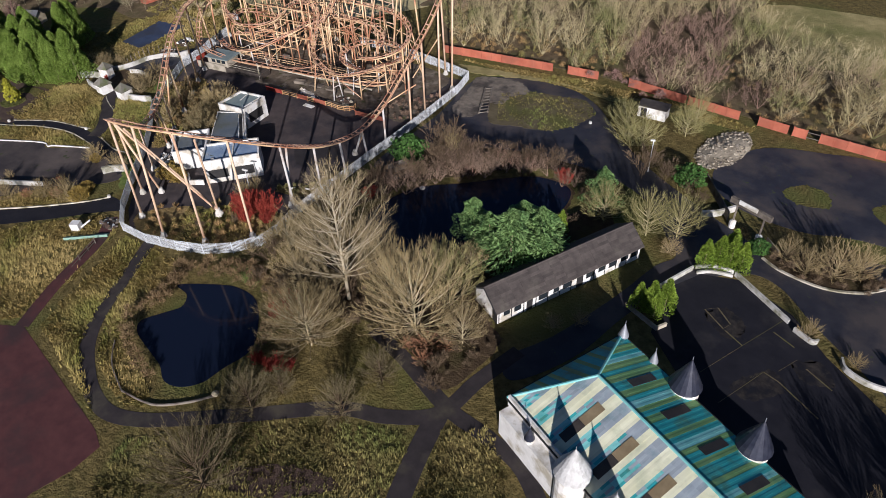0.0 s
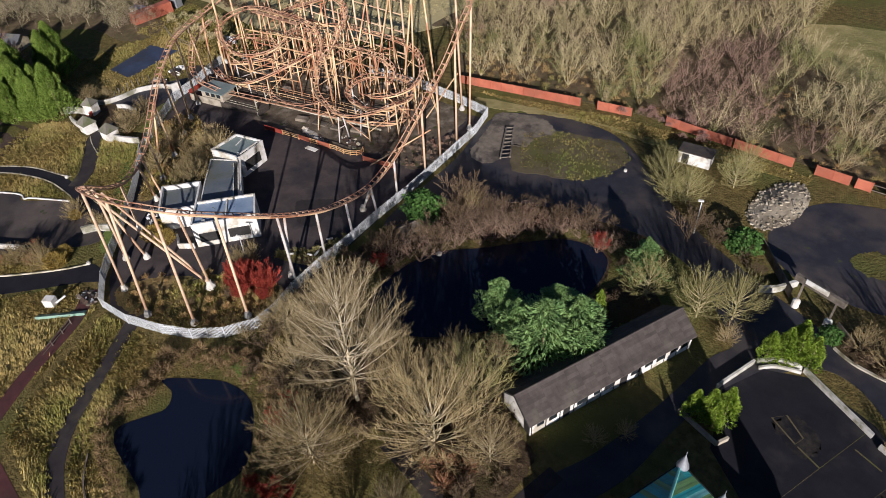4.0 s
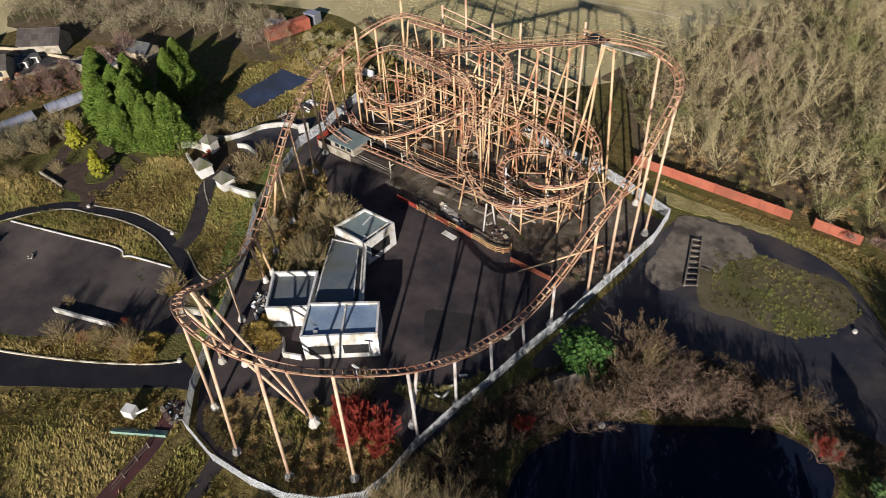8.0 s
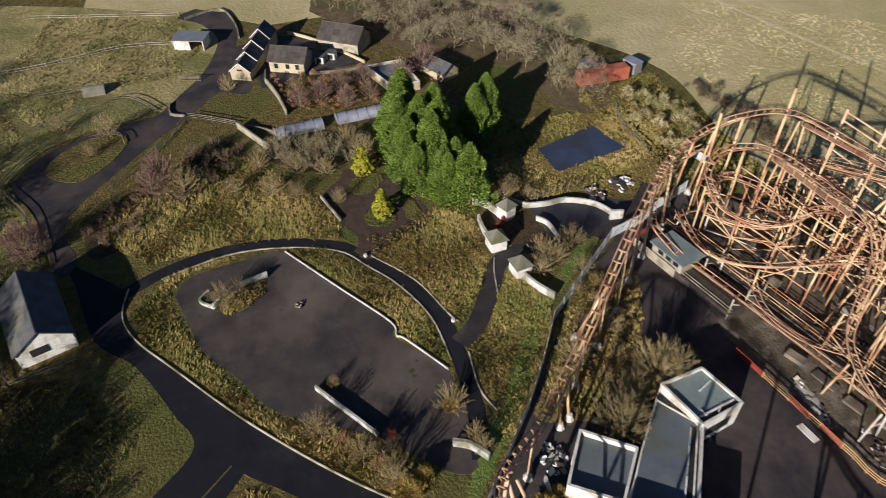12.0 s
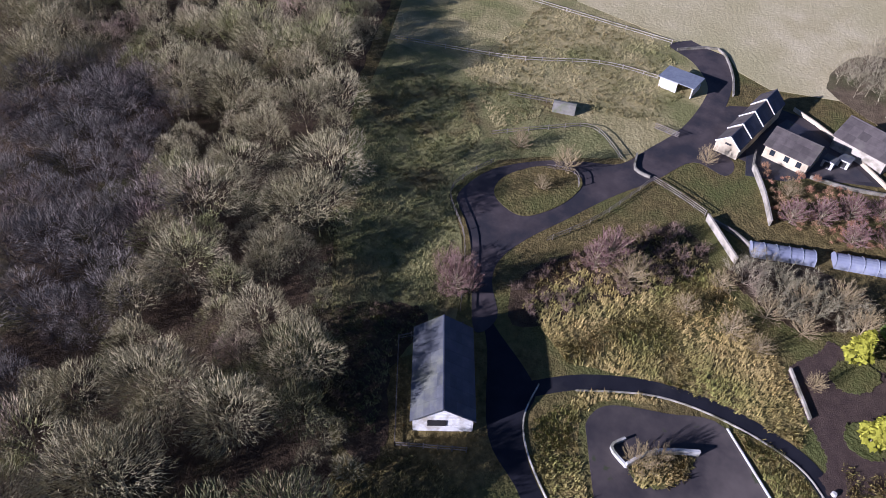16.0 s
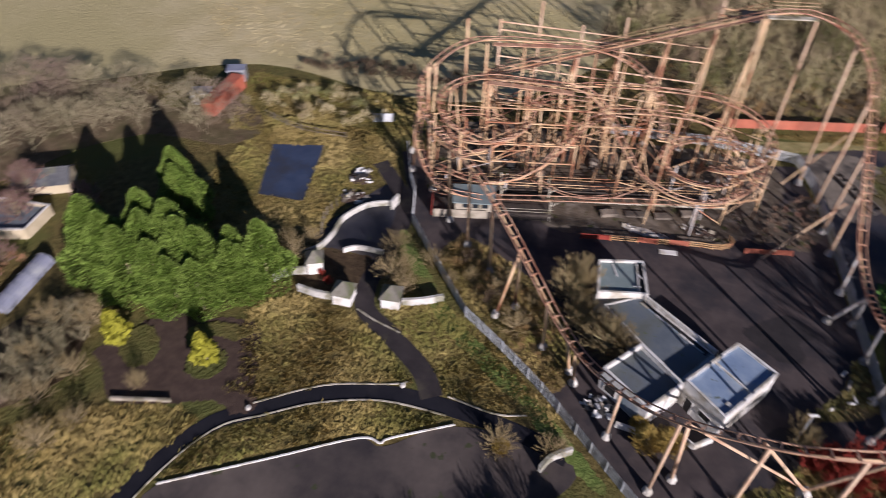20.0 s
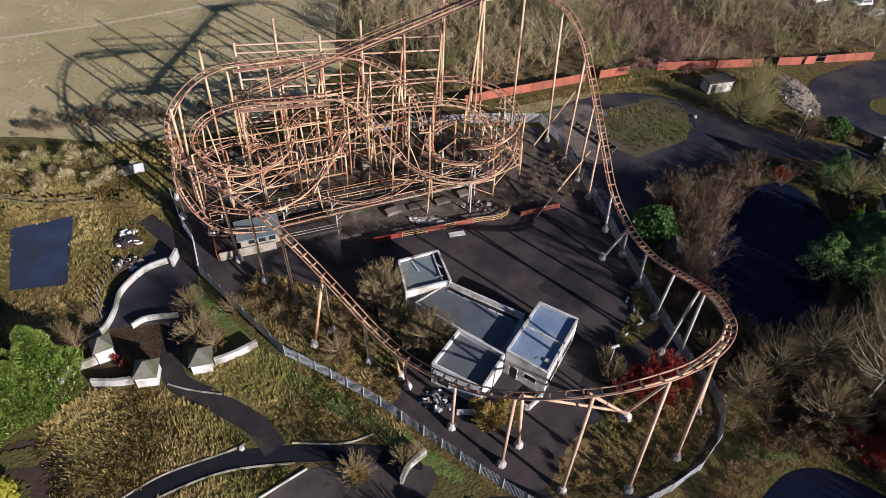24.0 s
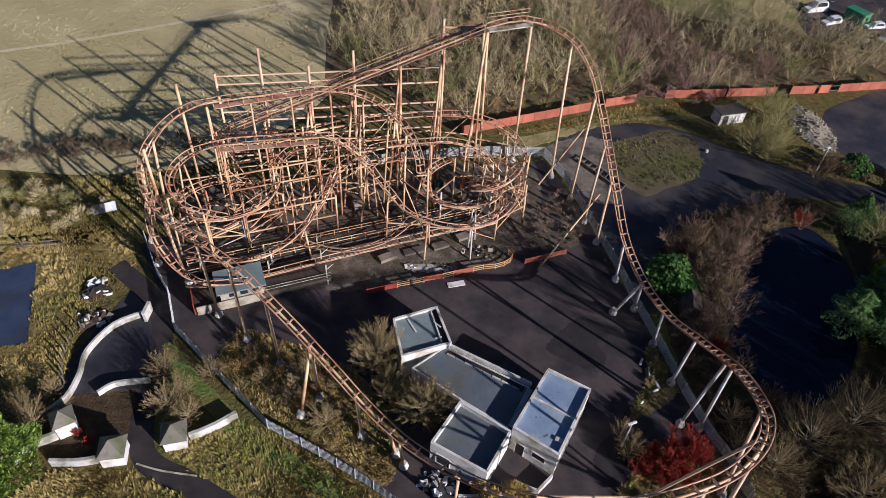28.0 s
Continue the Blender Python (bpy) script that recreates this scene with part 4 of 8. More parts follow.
def on_wall(owner, a, b, along, width, z0, z1, name, mat, out=0.03, frame_mat=None, label=""):
    """A door or window on the outer face of the wall from a to b, its out side to the right of the way."""
    a, b = Vector((*a, 0)), Vector((*b, 0))
    d = (b - a).normalized()
    s = Vector((d.y, -d.x, 0))
    p, q = a + d * along, a + d * (along + width)
    box = lambda p, q, z0, z1, o: Build().prism([p - s * 0.05, q - s * 0.05, q + s * o, p + s * o], z0, z1)
    ob = part(name, box(p, q, z0, z1, out), mat, owner, label)
    if frame_mat:
        for u, v, za, zb in ((p - d * 0.08, p, z0 - 0.08, z1 + 0.08), (q, q + d * 0.08, z0 - 0.08, z1 + 0.08), (p, q, z1, z1 + 0.08), (p, q, z0 - 0.08, z0)):
            part("frame", box(u, v, za, zb, out + 0.05), frame_mat, ob)
    return ob


snack = thing("snack_building", (4, 56, 0), "derelict white flat-roofed kiosk building with stained blue-grey roofs", "building")
WING_A = [(6.7, 52.8), (11.2, 49.5), (16.1, 57.6), (11.6, 60.4)]
WING_B = [(-2.1, 51.4), (3.6, 47.9), (6.6, 52.7), (1.3, 56.5)]
WING_C = [(1.5, 56.8), (6.4, 53.3), (9.4, 58.6), (-0.2, 64.3), (-4.1, 61.2)]
WING_D = [(-6.4, 67.8), (-5.3, 62.2), (0.6, 64.2), (-1.0, 69.8)]
walled_box(snack, WING_A, 4.35, 4.05, roof_mat=BLUE_FELT)
walled_box(snack, WING_B, 3.7, 3.0, roof_mat=ROOF_FELT)
walled_box(snack, WING_C, 3.25, 3.15, roof_mat=ROOF_FELT, coping=False)
walled_box(snack, WING_D, 4.05, 3.75, roof_mat=ROOF_PALE)
part("roof_divider", Build().beam((9.3, 56.8, 4.12), (13.8, 53.8, 4.12), 0.2, 0.3), WHITE_WALL, snack)
part("fascia", Build().beam((9.6, 58.9, 3.32), (0.3, 64.4, 3.32), 0.28, 0.62), WHITE_WALL, snack)
CU, CV = Vector((-0.86, 0.511, 0)), Vector((-0.511, -0.86, 0))
ca = lambda u, v: Vector((9.4, 58.6, 0)) + CU * u + CV * v
# thin dark strip laid on the roof behind the fascia
part("gutter", Build().prism([ca(0.5, 0.2), ca(10.6, 0.2), ca(10.6, 0.75), ca(0.5, 1.0)], 3.152, 3.165), DARK, snack, "dark strip on the roof behind the fascia")
for u in range(8):
    part("gutter_board", Build().prism([ca(0.9 + u * 1.2, 0.82 - u * 0.015), ca(1.98 + u * 1.2, 0.80 - u * 0.015), ca(1.98 + u * 1.2, 0.97 - u * 0.015), ca(0.9 + u * 1.2, 0.99 - u * 0.015)], 3.152, 3.27 + 0.04 * (u % 3)), WHITE_WALL if u % 3 else GREY_SHEET, snack)
part("roof_step", Build().beam((6.6, 53.5, 3.3), (9.4, 58.2, 3.3), 0.5, 0.35), GREY_SHEET, snack)
# dark strip on the roof paints the shadow inside the parapet
part("gutter", Build().prism([(0.2, 64.4), (0.38, 64.45), (-1.1, 69.5), (-1.9, 69.3), (-0.6, 64.3)], 3.752, 3.765), DARK, snack, "dark strip painted for the parapet's shadow along the roof edge")
part("ledge", Build().beam((-0.55, 64.45, 3.86), (-1.75, 69.2, 3.86), 0.16, 0.2), WHITE_WALL, snack)
part("loose_board", Build().beam((-0.5, 65.2, 3.95), (-1.3, 65.0, 3.9), 0.14, 0.08), WHITE_WALL, snack)
part("loose_board", Build().beam((-0.6, 66.6, 4.0), (-1.5, 67.6, 3.9), 0.14, 0.08), WHITE_WALL, snack)
part("loose_board", Build().beam((-4.6, 67.9, 3.84), (-3.6, 66.0, 3.84), 0.18, 0.08), WHITE_WALL, snack, "loose white board on the roof")
on_wall(snack, (6.7, 52.8), (11.2, 49.5), 0.8, 1.0, 0.0, 2.1, "door", DARK, frame_mat=WHITE_WALL, label="dark open doorway")
on_wall(snack, (6.7, 52.8), (11.2, 49.5), 2.8, 1.5, 1.3, 2.2, "window", DARK, frame_mat=WHITE_WALL)
on_wall(snack, (-2.1, 51.4), (3.6, 47.9), 0.8, 1.6, 0.5, 2.2, "window", DARK, frame_mat=WHITE_WALL)
on_wall(snack, (-2.1, 51.4), (3.6, 47.9), 3.4, 2.2, 0.3, 2.3, "shutter", GREY_SHEET, label="grey closed shutter")
on_wall(snack, (11.2, 49.5), (16.1, 57.6), 0.7, 3.2, 0.9, 2.6, "counter_opening", DARK, frame_mat=WHITE_WALL)
on_wall(snack, (11.2, 49.5), (16.1, 57.6), 5.0, 3.2, 0.9, 2.6, "counter_opening", DARK, frame_mat=WHITE_WALL)
on_wall(snack, (9.4, 58.6), (-0.2, 64.3), 1.2, 8.4, 0.9, 2.5, "counter_opening", DARK)
on_wall(snack, (0.6, 64.2), (-1.0, 69.8), 0.8, 3.8, 0.9, 2.8, "counter_opening", DARK, frame_mat=WHITE_WALL)
for k, (x, y) in enumerate(((11.5, 51.4),)):
    part("roof_vent", Build().box(-0.4, -0.25, 4.06, 0.4, 0.25, 4.26, pose(x, y, 0, 0, 0, -30)), WHITE_WALL, snack)
for a, b in (((7.0, 48.4), (9.2, 47.4)), ((9.2, 47.4), (11.0, 49.1)), ((0.8, 46.9), (3.6, 46.9))):
    w = thing("low_wall", (*a, 0), "low broken white wall beside the kiosk", "wall", "low white walls")
    part("masonry", Build().beam((*a, 0.45), (*b, 0.45), 0.25, 1.0), WHITE_WALL, w)


def gable_house(name, label, x, y, turn, length, width, eave, ridge, wall_mat, roof_a, roof_b, over=0.25, category="building", group="", tiles=False, hip=0.0):
    """Walls, gables and two roof slopes. The ridge runs along the local x axis; slope a faces -y."""
    ob = thing(name, (x, y, 0), label, category, group)
    m, l2, w2, t = pose(x, y, 0, 0, 0, turn), length / 2, width / 2, 0.2
    at = lambda px, py, pz: m @ Vector((px, py, pz))
    for sy in (-1, 1):
        part("wall", Build().box(-l2, min(sy * w2, sy * (w2 - t)), -0.05, l2, max(sy * w2, sy * (w2 - t)), eave, m), wall_mat, ob)
    for sx in (-1, 1):
        x0, x1 = sorted((sx * l2, sx * (l2 - t)))
        rz = ridge if not hip else eave
        prof = [(-w2 + t, -0.05), (w2 - t, -0.05), (w2 - t, eave), (0, rz - 0.06), (-w2 + t, eave)]
        v = [at(px, py, pz) for px in (x0, x1) for py, pz in prof]
        part("gable_wall", Build().add(v, [(4, 3, 2, 1, 0), (5, 6, 7, 8, 9)] + [(i, (i + 1) % 5, 5 + (i + 1) % 5, 5 + i) for i in range(5)]), wall_mat, ob)
    slope = (ridge - eave) / w2
    for sy, mat in ((-1, roof_a), (1, roof_b)):
        e, ez = sy * (w2 + over), eave - slope * over
        v = []
        for dz in (0.0, 0.12):
            v += [at(-l2 - over, e, ez + dz), at(l2 + over, e, ez + dz), at(l2 + over - hip, 0, ridge + dz), at(-l2 - over + hip, 0, ridge + dz)]
        roof = part("roof", Build().add(v, [(3, 2, 1, 0), (4, 5, 6, 7), (0, 1, 5, 4), (1, 2, 6, 5), (2, 3, 7, 6), (3, 0, 4, 7)]), mat, ob)
        if tiles:
            rows, n = tiles
            for r in range(rows):
                f0, f1 = r / rows, (r + 1) / rows
                for k in range(n):
                    a0, a1 = -l2 - over + (length + 2 * over) * k / n + 0.01, -l2 - over + (length + 2 * over) * (k + 1) / n - 0.01
                    q = []
                    for dz in (0.125, 0.16):
                        lift = 0.03
                        q += [at(a0, e * (1 - f0), ez + (ridge - ez) * f0 + dz + lift), at(a1, e * (1 - f0), ez + (ridge - ez) * f0 + dz + lift), at(a1, e * (1 - f1), ez + (ridge - ez) * f1 + dz), at(a0, e * (1 - f1), ez + (ridge - ez) * f1 + dz)]
                    part("roof_tile", Build().add(q, [(4, 5, 6, 7), (0, 1, 5, 4), (1, 2, 6, 5), (3, 0, 4, 7)]), mat, roof)
    if hip:
        for sx in (-1, 1):
            ex = sx * (l2 + over)
            v = [at(ex, -w2 - over, eave - slope * over + dz) for dz in (0, 0.12)] + [at(ex, w2 + over, eave - slope * over + dz) for dz in (0, 0.12)] + [at(ex - sx * hip, 0, ridge + dz) for dz in (0, 0.12)]
            part("hip_roof", Build().add(v, [(0, 2, 4), (1, 3, 5), (0, 2, 3, 1), (2, 4, 5, 3), (4, 0, 1, 5)]), roof_a, ob)
    part("ridge_cap", Build().tube([at(-l2 - over + hip, 0, ridge + 0.12), at(l2 + over - hip, 0, ridge + 0.12)], 0.12, 6), roof_a, ob)
    return ob, m


# the long cottage by the pond
HOUSE_TURN = math.degrees(math.atan2(23.6, 6.0))
house, hm = gable_house("cottage", "long low white cottage with black timbers and brown tiled roof", 68.8, 71.9, HOUSE_TURN, 24.2, 5.4, 2.45, 4.5, WHITE_WALL, SLATE, SLATE, 0.35, tiles=(9, 15))
hc = [hm @ Vector(p) for p in ((-12.1, -2.7, 0), (12.1, -2.7, 0))]
ha, hb = (hc[0].x, hc[0].y), (hc[1].x, hc[1].y)
for k in range(13):
    on_wall(house, ha, hb, 0.15 + k * 1.96, 0.14, 0.0, 2.4, "timber", BLACK_TIMBER)
for k, (u, w) in enumerate(((0.9, 1.0), (2.7, 0.9), (4.6, 1.0), (6.6, 1.3), (8.9, 1.0), (10.6, 1.3), (12.9, 1.2), (14.6, 1.2), (16.6, 1.3), (18.6, 1.2), (20.6, 1.4), (22.5, 1.1))):
    if k in (2, 6):
        on_wall(house, ha, hb, u, 0.95, 0.0, 2.0, "door", BLACK_TIMBER)
    else:
        on_wall(house, ha, hb, u, w, 1.0, 1.95, "window", GLASS, frame_mat=BLACK_TIMBER if k % 2 else WHITE_WALL)
for dx, z0, z1 in ((-2.6, 0, 2.4), (2.5, 0, 2.4)):
    p, q = hm @ Vector((-12.13, dx, z0)), hm @ Vector((-12.13, dx, z1))
    part("timber", Build().beam(p, q, 0.14), BLACK_TIMBER, house)
for s in (-1, 1):
    part("bargeboard", Build().beam(hm @ Vector((-12.5, s * 3.0, 2.25)), hm @ Vector((-12.5, 0, 4.55)), 0.08, 0.22), BLACK_TIMBER, house)
part("side_door", Build().box(-12.16, -2.5, 0, -12.08, -1.6, 2.0, hm), DARK, house)

# the castle hall with its striped roof
hall = thing("castle_hall", (95, 54, 0), "white castle hall with a striped turquoise and yellow sheet roof", "building")
HU, HV = Vector((0.9755, -0.22, 0)), Vector((-0.22, -0.9755, 0))
H0, HL, HW, HE, HR, HH = Vector((83.2, 64.9, 0)), 31.0, 16.6, 5.0, 8.0, 4.75
hp = lambda u, v, z: H0 + HU * u + HV * v + Vector((0, 0, z))
for u0, v0, u1, v1 in ((0.3, 0.3, HL - 0.3, 0.6), (0.3, HW - 0.6, HL - 0.3, HW - 0.3), (0.3, 0.6, 0.6, HW - 0.6), (HL - 0.6, 0.6, HL - 0.3, HW - 0.6)):
    part("wall", Build().prism([hp(u0, v0, 0), hp(u1, v0, 0), hp(u1, v1, 0), hp(u0, v1, 0)], -0.05, HE - 0.15), WHITE_WALL, hall)
part("roof_base", Build().add([hp(0.1, 0.1, HE - 0.1), hp(HL - 0.1, 0.1, HE - 0.1), hp(HL - 0.1, HW - 0.1, HE - 0.1), hp(0.1, HW - 0.1, HE - 0.1), hp(HH, HW / 2, HR - 0.06), hp(HL - HH, HW / 2, HR - 0.06)],
                              [(3, 2, 1, 0), (0, 1, 5, 4), (2, 3, 4, 5), (3, 0, 4), (1, 2, 5)]), GREY_SHEET, hall)


def hall_z(u, v):
    return HE + (HR - HE) * min(u / HH, (HL - u) / HH, v / (HW / 2), (HW - v) / (HW / 2), 1.0)


def hall_sheet(corners, mat, lift=0.02):
    pts = [hp(u, v, hall_z(u, v) + lift) for u, v in corners]
    n = len(pts)
    b = Build().add(pts + [p + Vector((0, 0, 0.05)) for p in pts], [tuple(range(n))[::-1], tuple(range(n, 2 * n))] + [(i, (i + 1) % n, n + (i + 1) % n, n + i) for i in range(n)])
    return part("roof_sheet", b, mat, hall)


NORTH_SHEETS = (TEAL, TEAL, LIME_SHEET, TEAL, TEAL_PALE, LIME_SHEET, TEAL, LIME_SHEET)
STEP = 0.31
across = lambda u: HW / 2 * min(1.0, u / HH, (HL - u) / HH)
k = 0
while k * STEP < HL - 0.35:
    u0, u1 = k * STEP + 0.003, (k + 1) * STEP - 0.003
    if u0 > 0.02:
        # corrugated strips down the shady slope, two or three of a colour side by side
        hall_sheet([(u0, 0), (u1, 0), (u1, across(u1)), (u0, across(u0))], NORTH_SHEETS[(k * 5 // 12) % 8], 0.02 + 0.014 * (k % 2))
        # the sunny slope: broad cream stripes between grey ones that turn to turquoise dashes
    if u0 > 0.02:
        u1 = min(u1, HL - 0.02)
        stripe = (k // 4) % 4
        n = 1 if stripe in (0, 2) else 8
        for j in range(n):
            f0, f1 = (j / n), ((j + 1) / n)
            mat = CREAM_SHEET if n == 1 else GREY_SHEET if j < 2 + stripe // 2 + k % 2 else (TEAL_PALE, TEAL_PALE, TEAL, TEAL_PALE, GREY_SHEET)[(j * 3 + k) % 5]
            cut = lambda u, f: HW - across(u) * (1 - f)
            hall_sheet([(u0, cut(u0, f0)), (u1, cut(u1, f0)), (u1, cut(u1, f1)), (u0, cut(u0, f1))], mat, 0.02 + 0.014 * (k % 2))
    k += 1
k = 0
while k * STEP < HW - 0.3:
    v0, v1 = k * STEP + 0.003, (k + 1) * STEP - 0.003
    r = lambda v: HH * min(v, HW - v) / (HW / 2)
    pts = [(0, v0), (0, v1), (r(v1), v1), (r(v0), v0)]
    if v0 < HW / 2 < v1:
        pts = [(0, v0), (0, v1), (r(v1), v1), (HH, HW / 2), (r(v0), v0)]
    hall_sheet(pts, (TEAL, TEAL, LIME_SHEET)[(k // 2) % 3], 0.02 + 0.014 * (k % 2))
    k += 1
for u in (6.4, 11.3, 16.2, 21.1, 26.0):
    hall_sheet([(u, 1.9), (u + 1.0, 1.9), (u + 1.0, 5.6), (u, 5.6)], SKYLIGHT, 0.09)
    hall_sheet([(u + 0.6, HW - 3.9), (u + 1.7, HW - 3.9), (u + 1.7, HW - 1.4), (u + 0.6, HW - 1.4)], SKYLIGHT, 0.09)
    hall_sheet([(u + 0.6, HW - 6.4), (u + 1.7, HW - 6.4), (u + 1.7, HW - 3.92), (u + 0.6, HW - 3.92)], SKYLIGHT_BROWN, 0.09)
for a, b in (((0, 0), (HH, HW / 2)), ((0, HW), (HH, HW / 2)), ((HH, HW / 2), (HL - HH, HW / 2)), ((HL - HH, HW / 2), (HL, 0)), ((HL - HH, HW / 2), (HL, HW))):
    part("ridge_cap", Build().tube([hp(*a, hall_z(*a) + 0.1), hp(*b, hall_z(*b) + 0.1)], 0.16, 6), TEAL_PALE, hall)
for a, b in (((0, 0), (HL, 0)), ((0, HW), (HL, HW)), ((0, 0), (0, HW))):
    part("gutter", Build().beam(hp(*a, HE - 0.05), hp(*b, HE - 0.05), 0.28, 0.22), BLACK_TIMBER, hall)


def turret(u, v, r, z0, drum, apex, roof_mat, ring=None):
    p = hp(u, v, 0)
    t = part("turret", Build().lathe(p.x, p.y, [(r * 0.93, z0), (r * 0.93, drum)], 18), WHITE_WALL, hall, smooth=False)
    part("cone_roof", Build().lathe(p.x, p.y, [(r * 1.04, drum - 0.1), (r * 1.0, drum + 0.05), (r * 0.52, (drum + apex) / 2), (0.03, apex)], 18), roof_mat, t, smooth=False)
    part("finial", Build().tube([(p.x, p.y, apex - 0.2), (p.x, p.y, apex + 0.5)], 0.04, 5), SILVER, t)
    return t


for u in (9.4, 18.4):
    turret(u + 0.2, 0.0, 1.75, -0.05, 6.1, 10.0, LEAD)
turret(0.3, 0.1, 0.62, 3.0, 5.3, 7.2, SILVER)
turret(5.0, -0.1, 0.5, 3.0, 5.2, 6.9, SILVER)
turret(5.1, HW + 0.8, 0.55, 3.0, 4.6, 6.3, LEAD)
turret(11.1, HW + 0.2, 1.85, -0.05, 6.1, 9.7, STONE_CONE)
turret(16.6, HW + 0.2, 1.85, -0.05, 6.1, 9.8, STONE_CONE)
on_wall(hall, (hp(0.3, 0.3, 0).x, hp(0.3, 0.3, 0).y), (hp(0.3, HW, 0).x, hp(0.3, HW, 0).y), 12.4, 2.6, 1.4, 3.8, "window", GLASS, frame_mat=TIMBER)
part("side_porch", Build().prism([hp(0.4, HW - 0.2, 0), hp(9.6, HW - 0.2, 0), hp(9.6, HW + 1.3, 0), hp(0.4, HW + 1.3, 0)], -0.05, 4.0), WHITE_WALL, hall)

# barn beside the wood
# north slope gets a darker, bluer material than the south slope
gable_house("barn", "white boarded barn with one lichened roof slope and one darker, bluer slope", -34.2, -9.6, math.degrees(math.atan2(-4.7, -11.7)), 12.2, 6.6, 2.55, 4.8, WHITE_WALL, SLATE_BLUE, SLATE_MOSS, 0.3, tiles=(5, 8))
bt = pose(-34.2, -9.6, 0, 0, 0, math.degrees(math.atan2(-4.7, -11.7)))
barn = [o for o in scene.objects if o.name == "barn"][0]
part("barn_door", Build().box(-6.18, -0.4, 1.2, -6.08, 1.7, 2.3, bt), DARK, barn)
for z in (0.9, 1.4, 2.4, 3.0, 3.6):
    hw = 3.1 if z < 2.6 else 3.1 * (4.8 - z) / 2.25
    part("board", Build().box(-6.14, -hw, z, -6.08, hw, z + 0.08, bt), WHITE_WALL, barn)
yard = thing("barn_fence", (-29, -12, 0), "low timber rail fence round the barn", "fence")
for a, b in (((-24.8, -11.4), (-27.2, -4)), ((-24.8, -11.4), (-38, -17)), ((-38, -17), (-43, -10.5))):
    for z in (0.4, 0.9):
        part("rail", Build().beam((*a, z), (*b, z), 0.08, 0.12), TIMBER, yard)
    for j in range(6):
        f = j / 5
        x, y = a[0] + (b[0] - a[0]) * f, a[1] + (b[1] - a[1]) * f
        part("post", Build().beam((x, y, -0.05), (x, y, 1.1), 0.12), TIMBER, yard)


# gatehouses and their white garden walls
def gatehouse(x, y, turn, size, wall_h, apex, label):
    g = thing("gatehouse", (x, y, 0), label, "gatehouse", "white gatehouses")
    m, h = pose(x, y, 0, 0, 0, turn), size / 2
    part("masonry", Build().box(-h, -h, -0.05, h, h, wall_h, m), WHITE_WALL, g)
    o = h + 0.22
    v = [m @ Vector(p) for p in ((-o, -o, wall_h - 0.05), (o, -o, wall_h - 0.05), (o, o, wall_h - 0.05), (-o, o, wall_h - 0.05), (0, 0, apex))]
    for i in range(4):
        a, b = v[i], v[(i + 1) % 4]
        part("roof_face", Build().add([a, b, v[4], a - Vector((0, 0, 0.1)), b - Vector((0, 0, 0.1)), v[4] - Vector((0, 0, 0.1))], [(0, 1, 2), (5, 4, 3), (0, 3, 4, 1), (1, 4, 5, 2), (2, 5, 3, 0)]), GATE_ROOF, g)
    part("doorway", Build().box(-0.45, h - 0.02, 0, 0.45, h + 0.03, 1.9, m), DARK, g)
    return g


gatehouse(-35.5, 51.9, 8, 2.35, 2.0, 3.4, "small white gatehouse with a grey pyramid roof")
gatehouse(-29.6, 53.7, 12, 2.3, 2.0, 3.4, "small white gatehouse with a grey pyramid roof")
gatehouse(-41.6, 55.2, 30, 2.0, 2.4, 3.6, "narrow white gatehouse with a grey pyramid roof")


def white_wall(line, height, thick=0.45, label="curved white rendered garden wall", steps=4, mat=None, group="white garden walls"):
    w = thing("garden_wall", (*line[0], 0), label, "wall", group)
    pts = outline(line, False, steps)
    thick = max(0.22, thick * 0.68)
    part("masonry", Build().ribbon(pts, thick, -0.05, height), mat or GARDEN_WHITE, w)
    part("coping", Build().ribbon(pts, thick + 0.06, height + 0.003, height + 0.09), mat or GARDEN_WHITE, w)
    return w


white_wall([(-36.8, 51.3), (-39, 50.9), (-41.8, 50.9)], 1.1)
white_wall([(-28.2, 53.8), (-26, 54.9), (-23.6, 56.6)], 1.2)
white_wall([(-37.7, 71.2), (-40.9, 69.2), (-42.8, 65.2), (-42.6, 61.9), (-43, 58.8), (-44.8, 56.6)], 0.9, 0.3)
white_wall([(-39.7, 59.4), (-38.1, 60.7), (-34.4, 61.2)], 0.8, 0.3)
white_wall([(-42.2, 54), (-44.6, 52.6), (-45.6, 51)], 1.3, 0.4)
white_wall([(-37.4, 70.2), (-37.2, 72.2)], 1.6, 0.5, "white gate pier beside the path")
white_wall([(-32.2, 12.3), (-35, 15), (-36.7, 19.4)], 0.9, 0.4, "low white wall round a shrub bed")
white_wall([(-32.2, 12.3), (-33.8, 10.4), (-35.4, 11.6)], 0.5, 0.3, "low white wall round a shrub bed")
white_wall([(-16.2, 24.3), (-8.2, 30.6)], 0.8, 0.3, "straight low white wall on the old pad", 1)
white_wall([(-5.4, 38.4), (-4.6, 40.2), (-2.8, 41.8)], 1.2, 0.5, "white wall stub by the fence")
white_wall([(-52.6, 28.2), (-46.2, 30.6)], 0.45, 0.25, "low buff stone wall of a soil bed", 1, STONE)
white_wall([(78.5, 73.7), (83.8, 72.7)], 0.6, 0.3, "low grey courtyard wall", 1, STONE)
white_wall([(83.8, 72.8), (84.3, 74.2)], 0.6, 0.3, "low grey courtyard wall", 1, STONE)
white_wall([(79.9, 79.6), (81.2, 86)], 0.7, 0.3, "low white courtyard wall", 1)
white_wall([(81.4, 86.2), (83, 88), (85.7, 89)], 0.7, 0.3, "curved white courtyard wall in two steps")
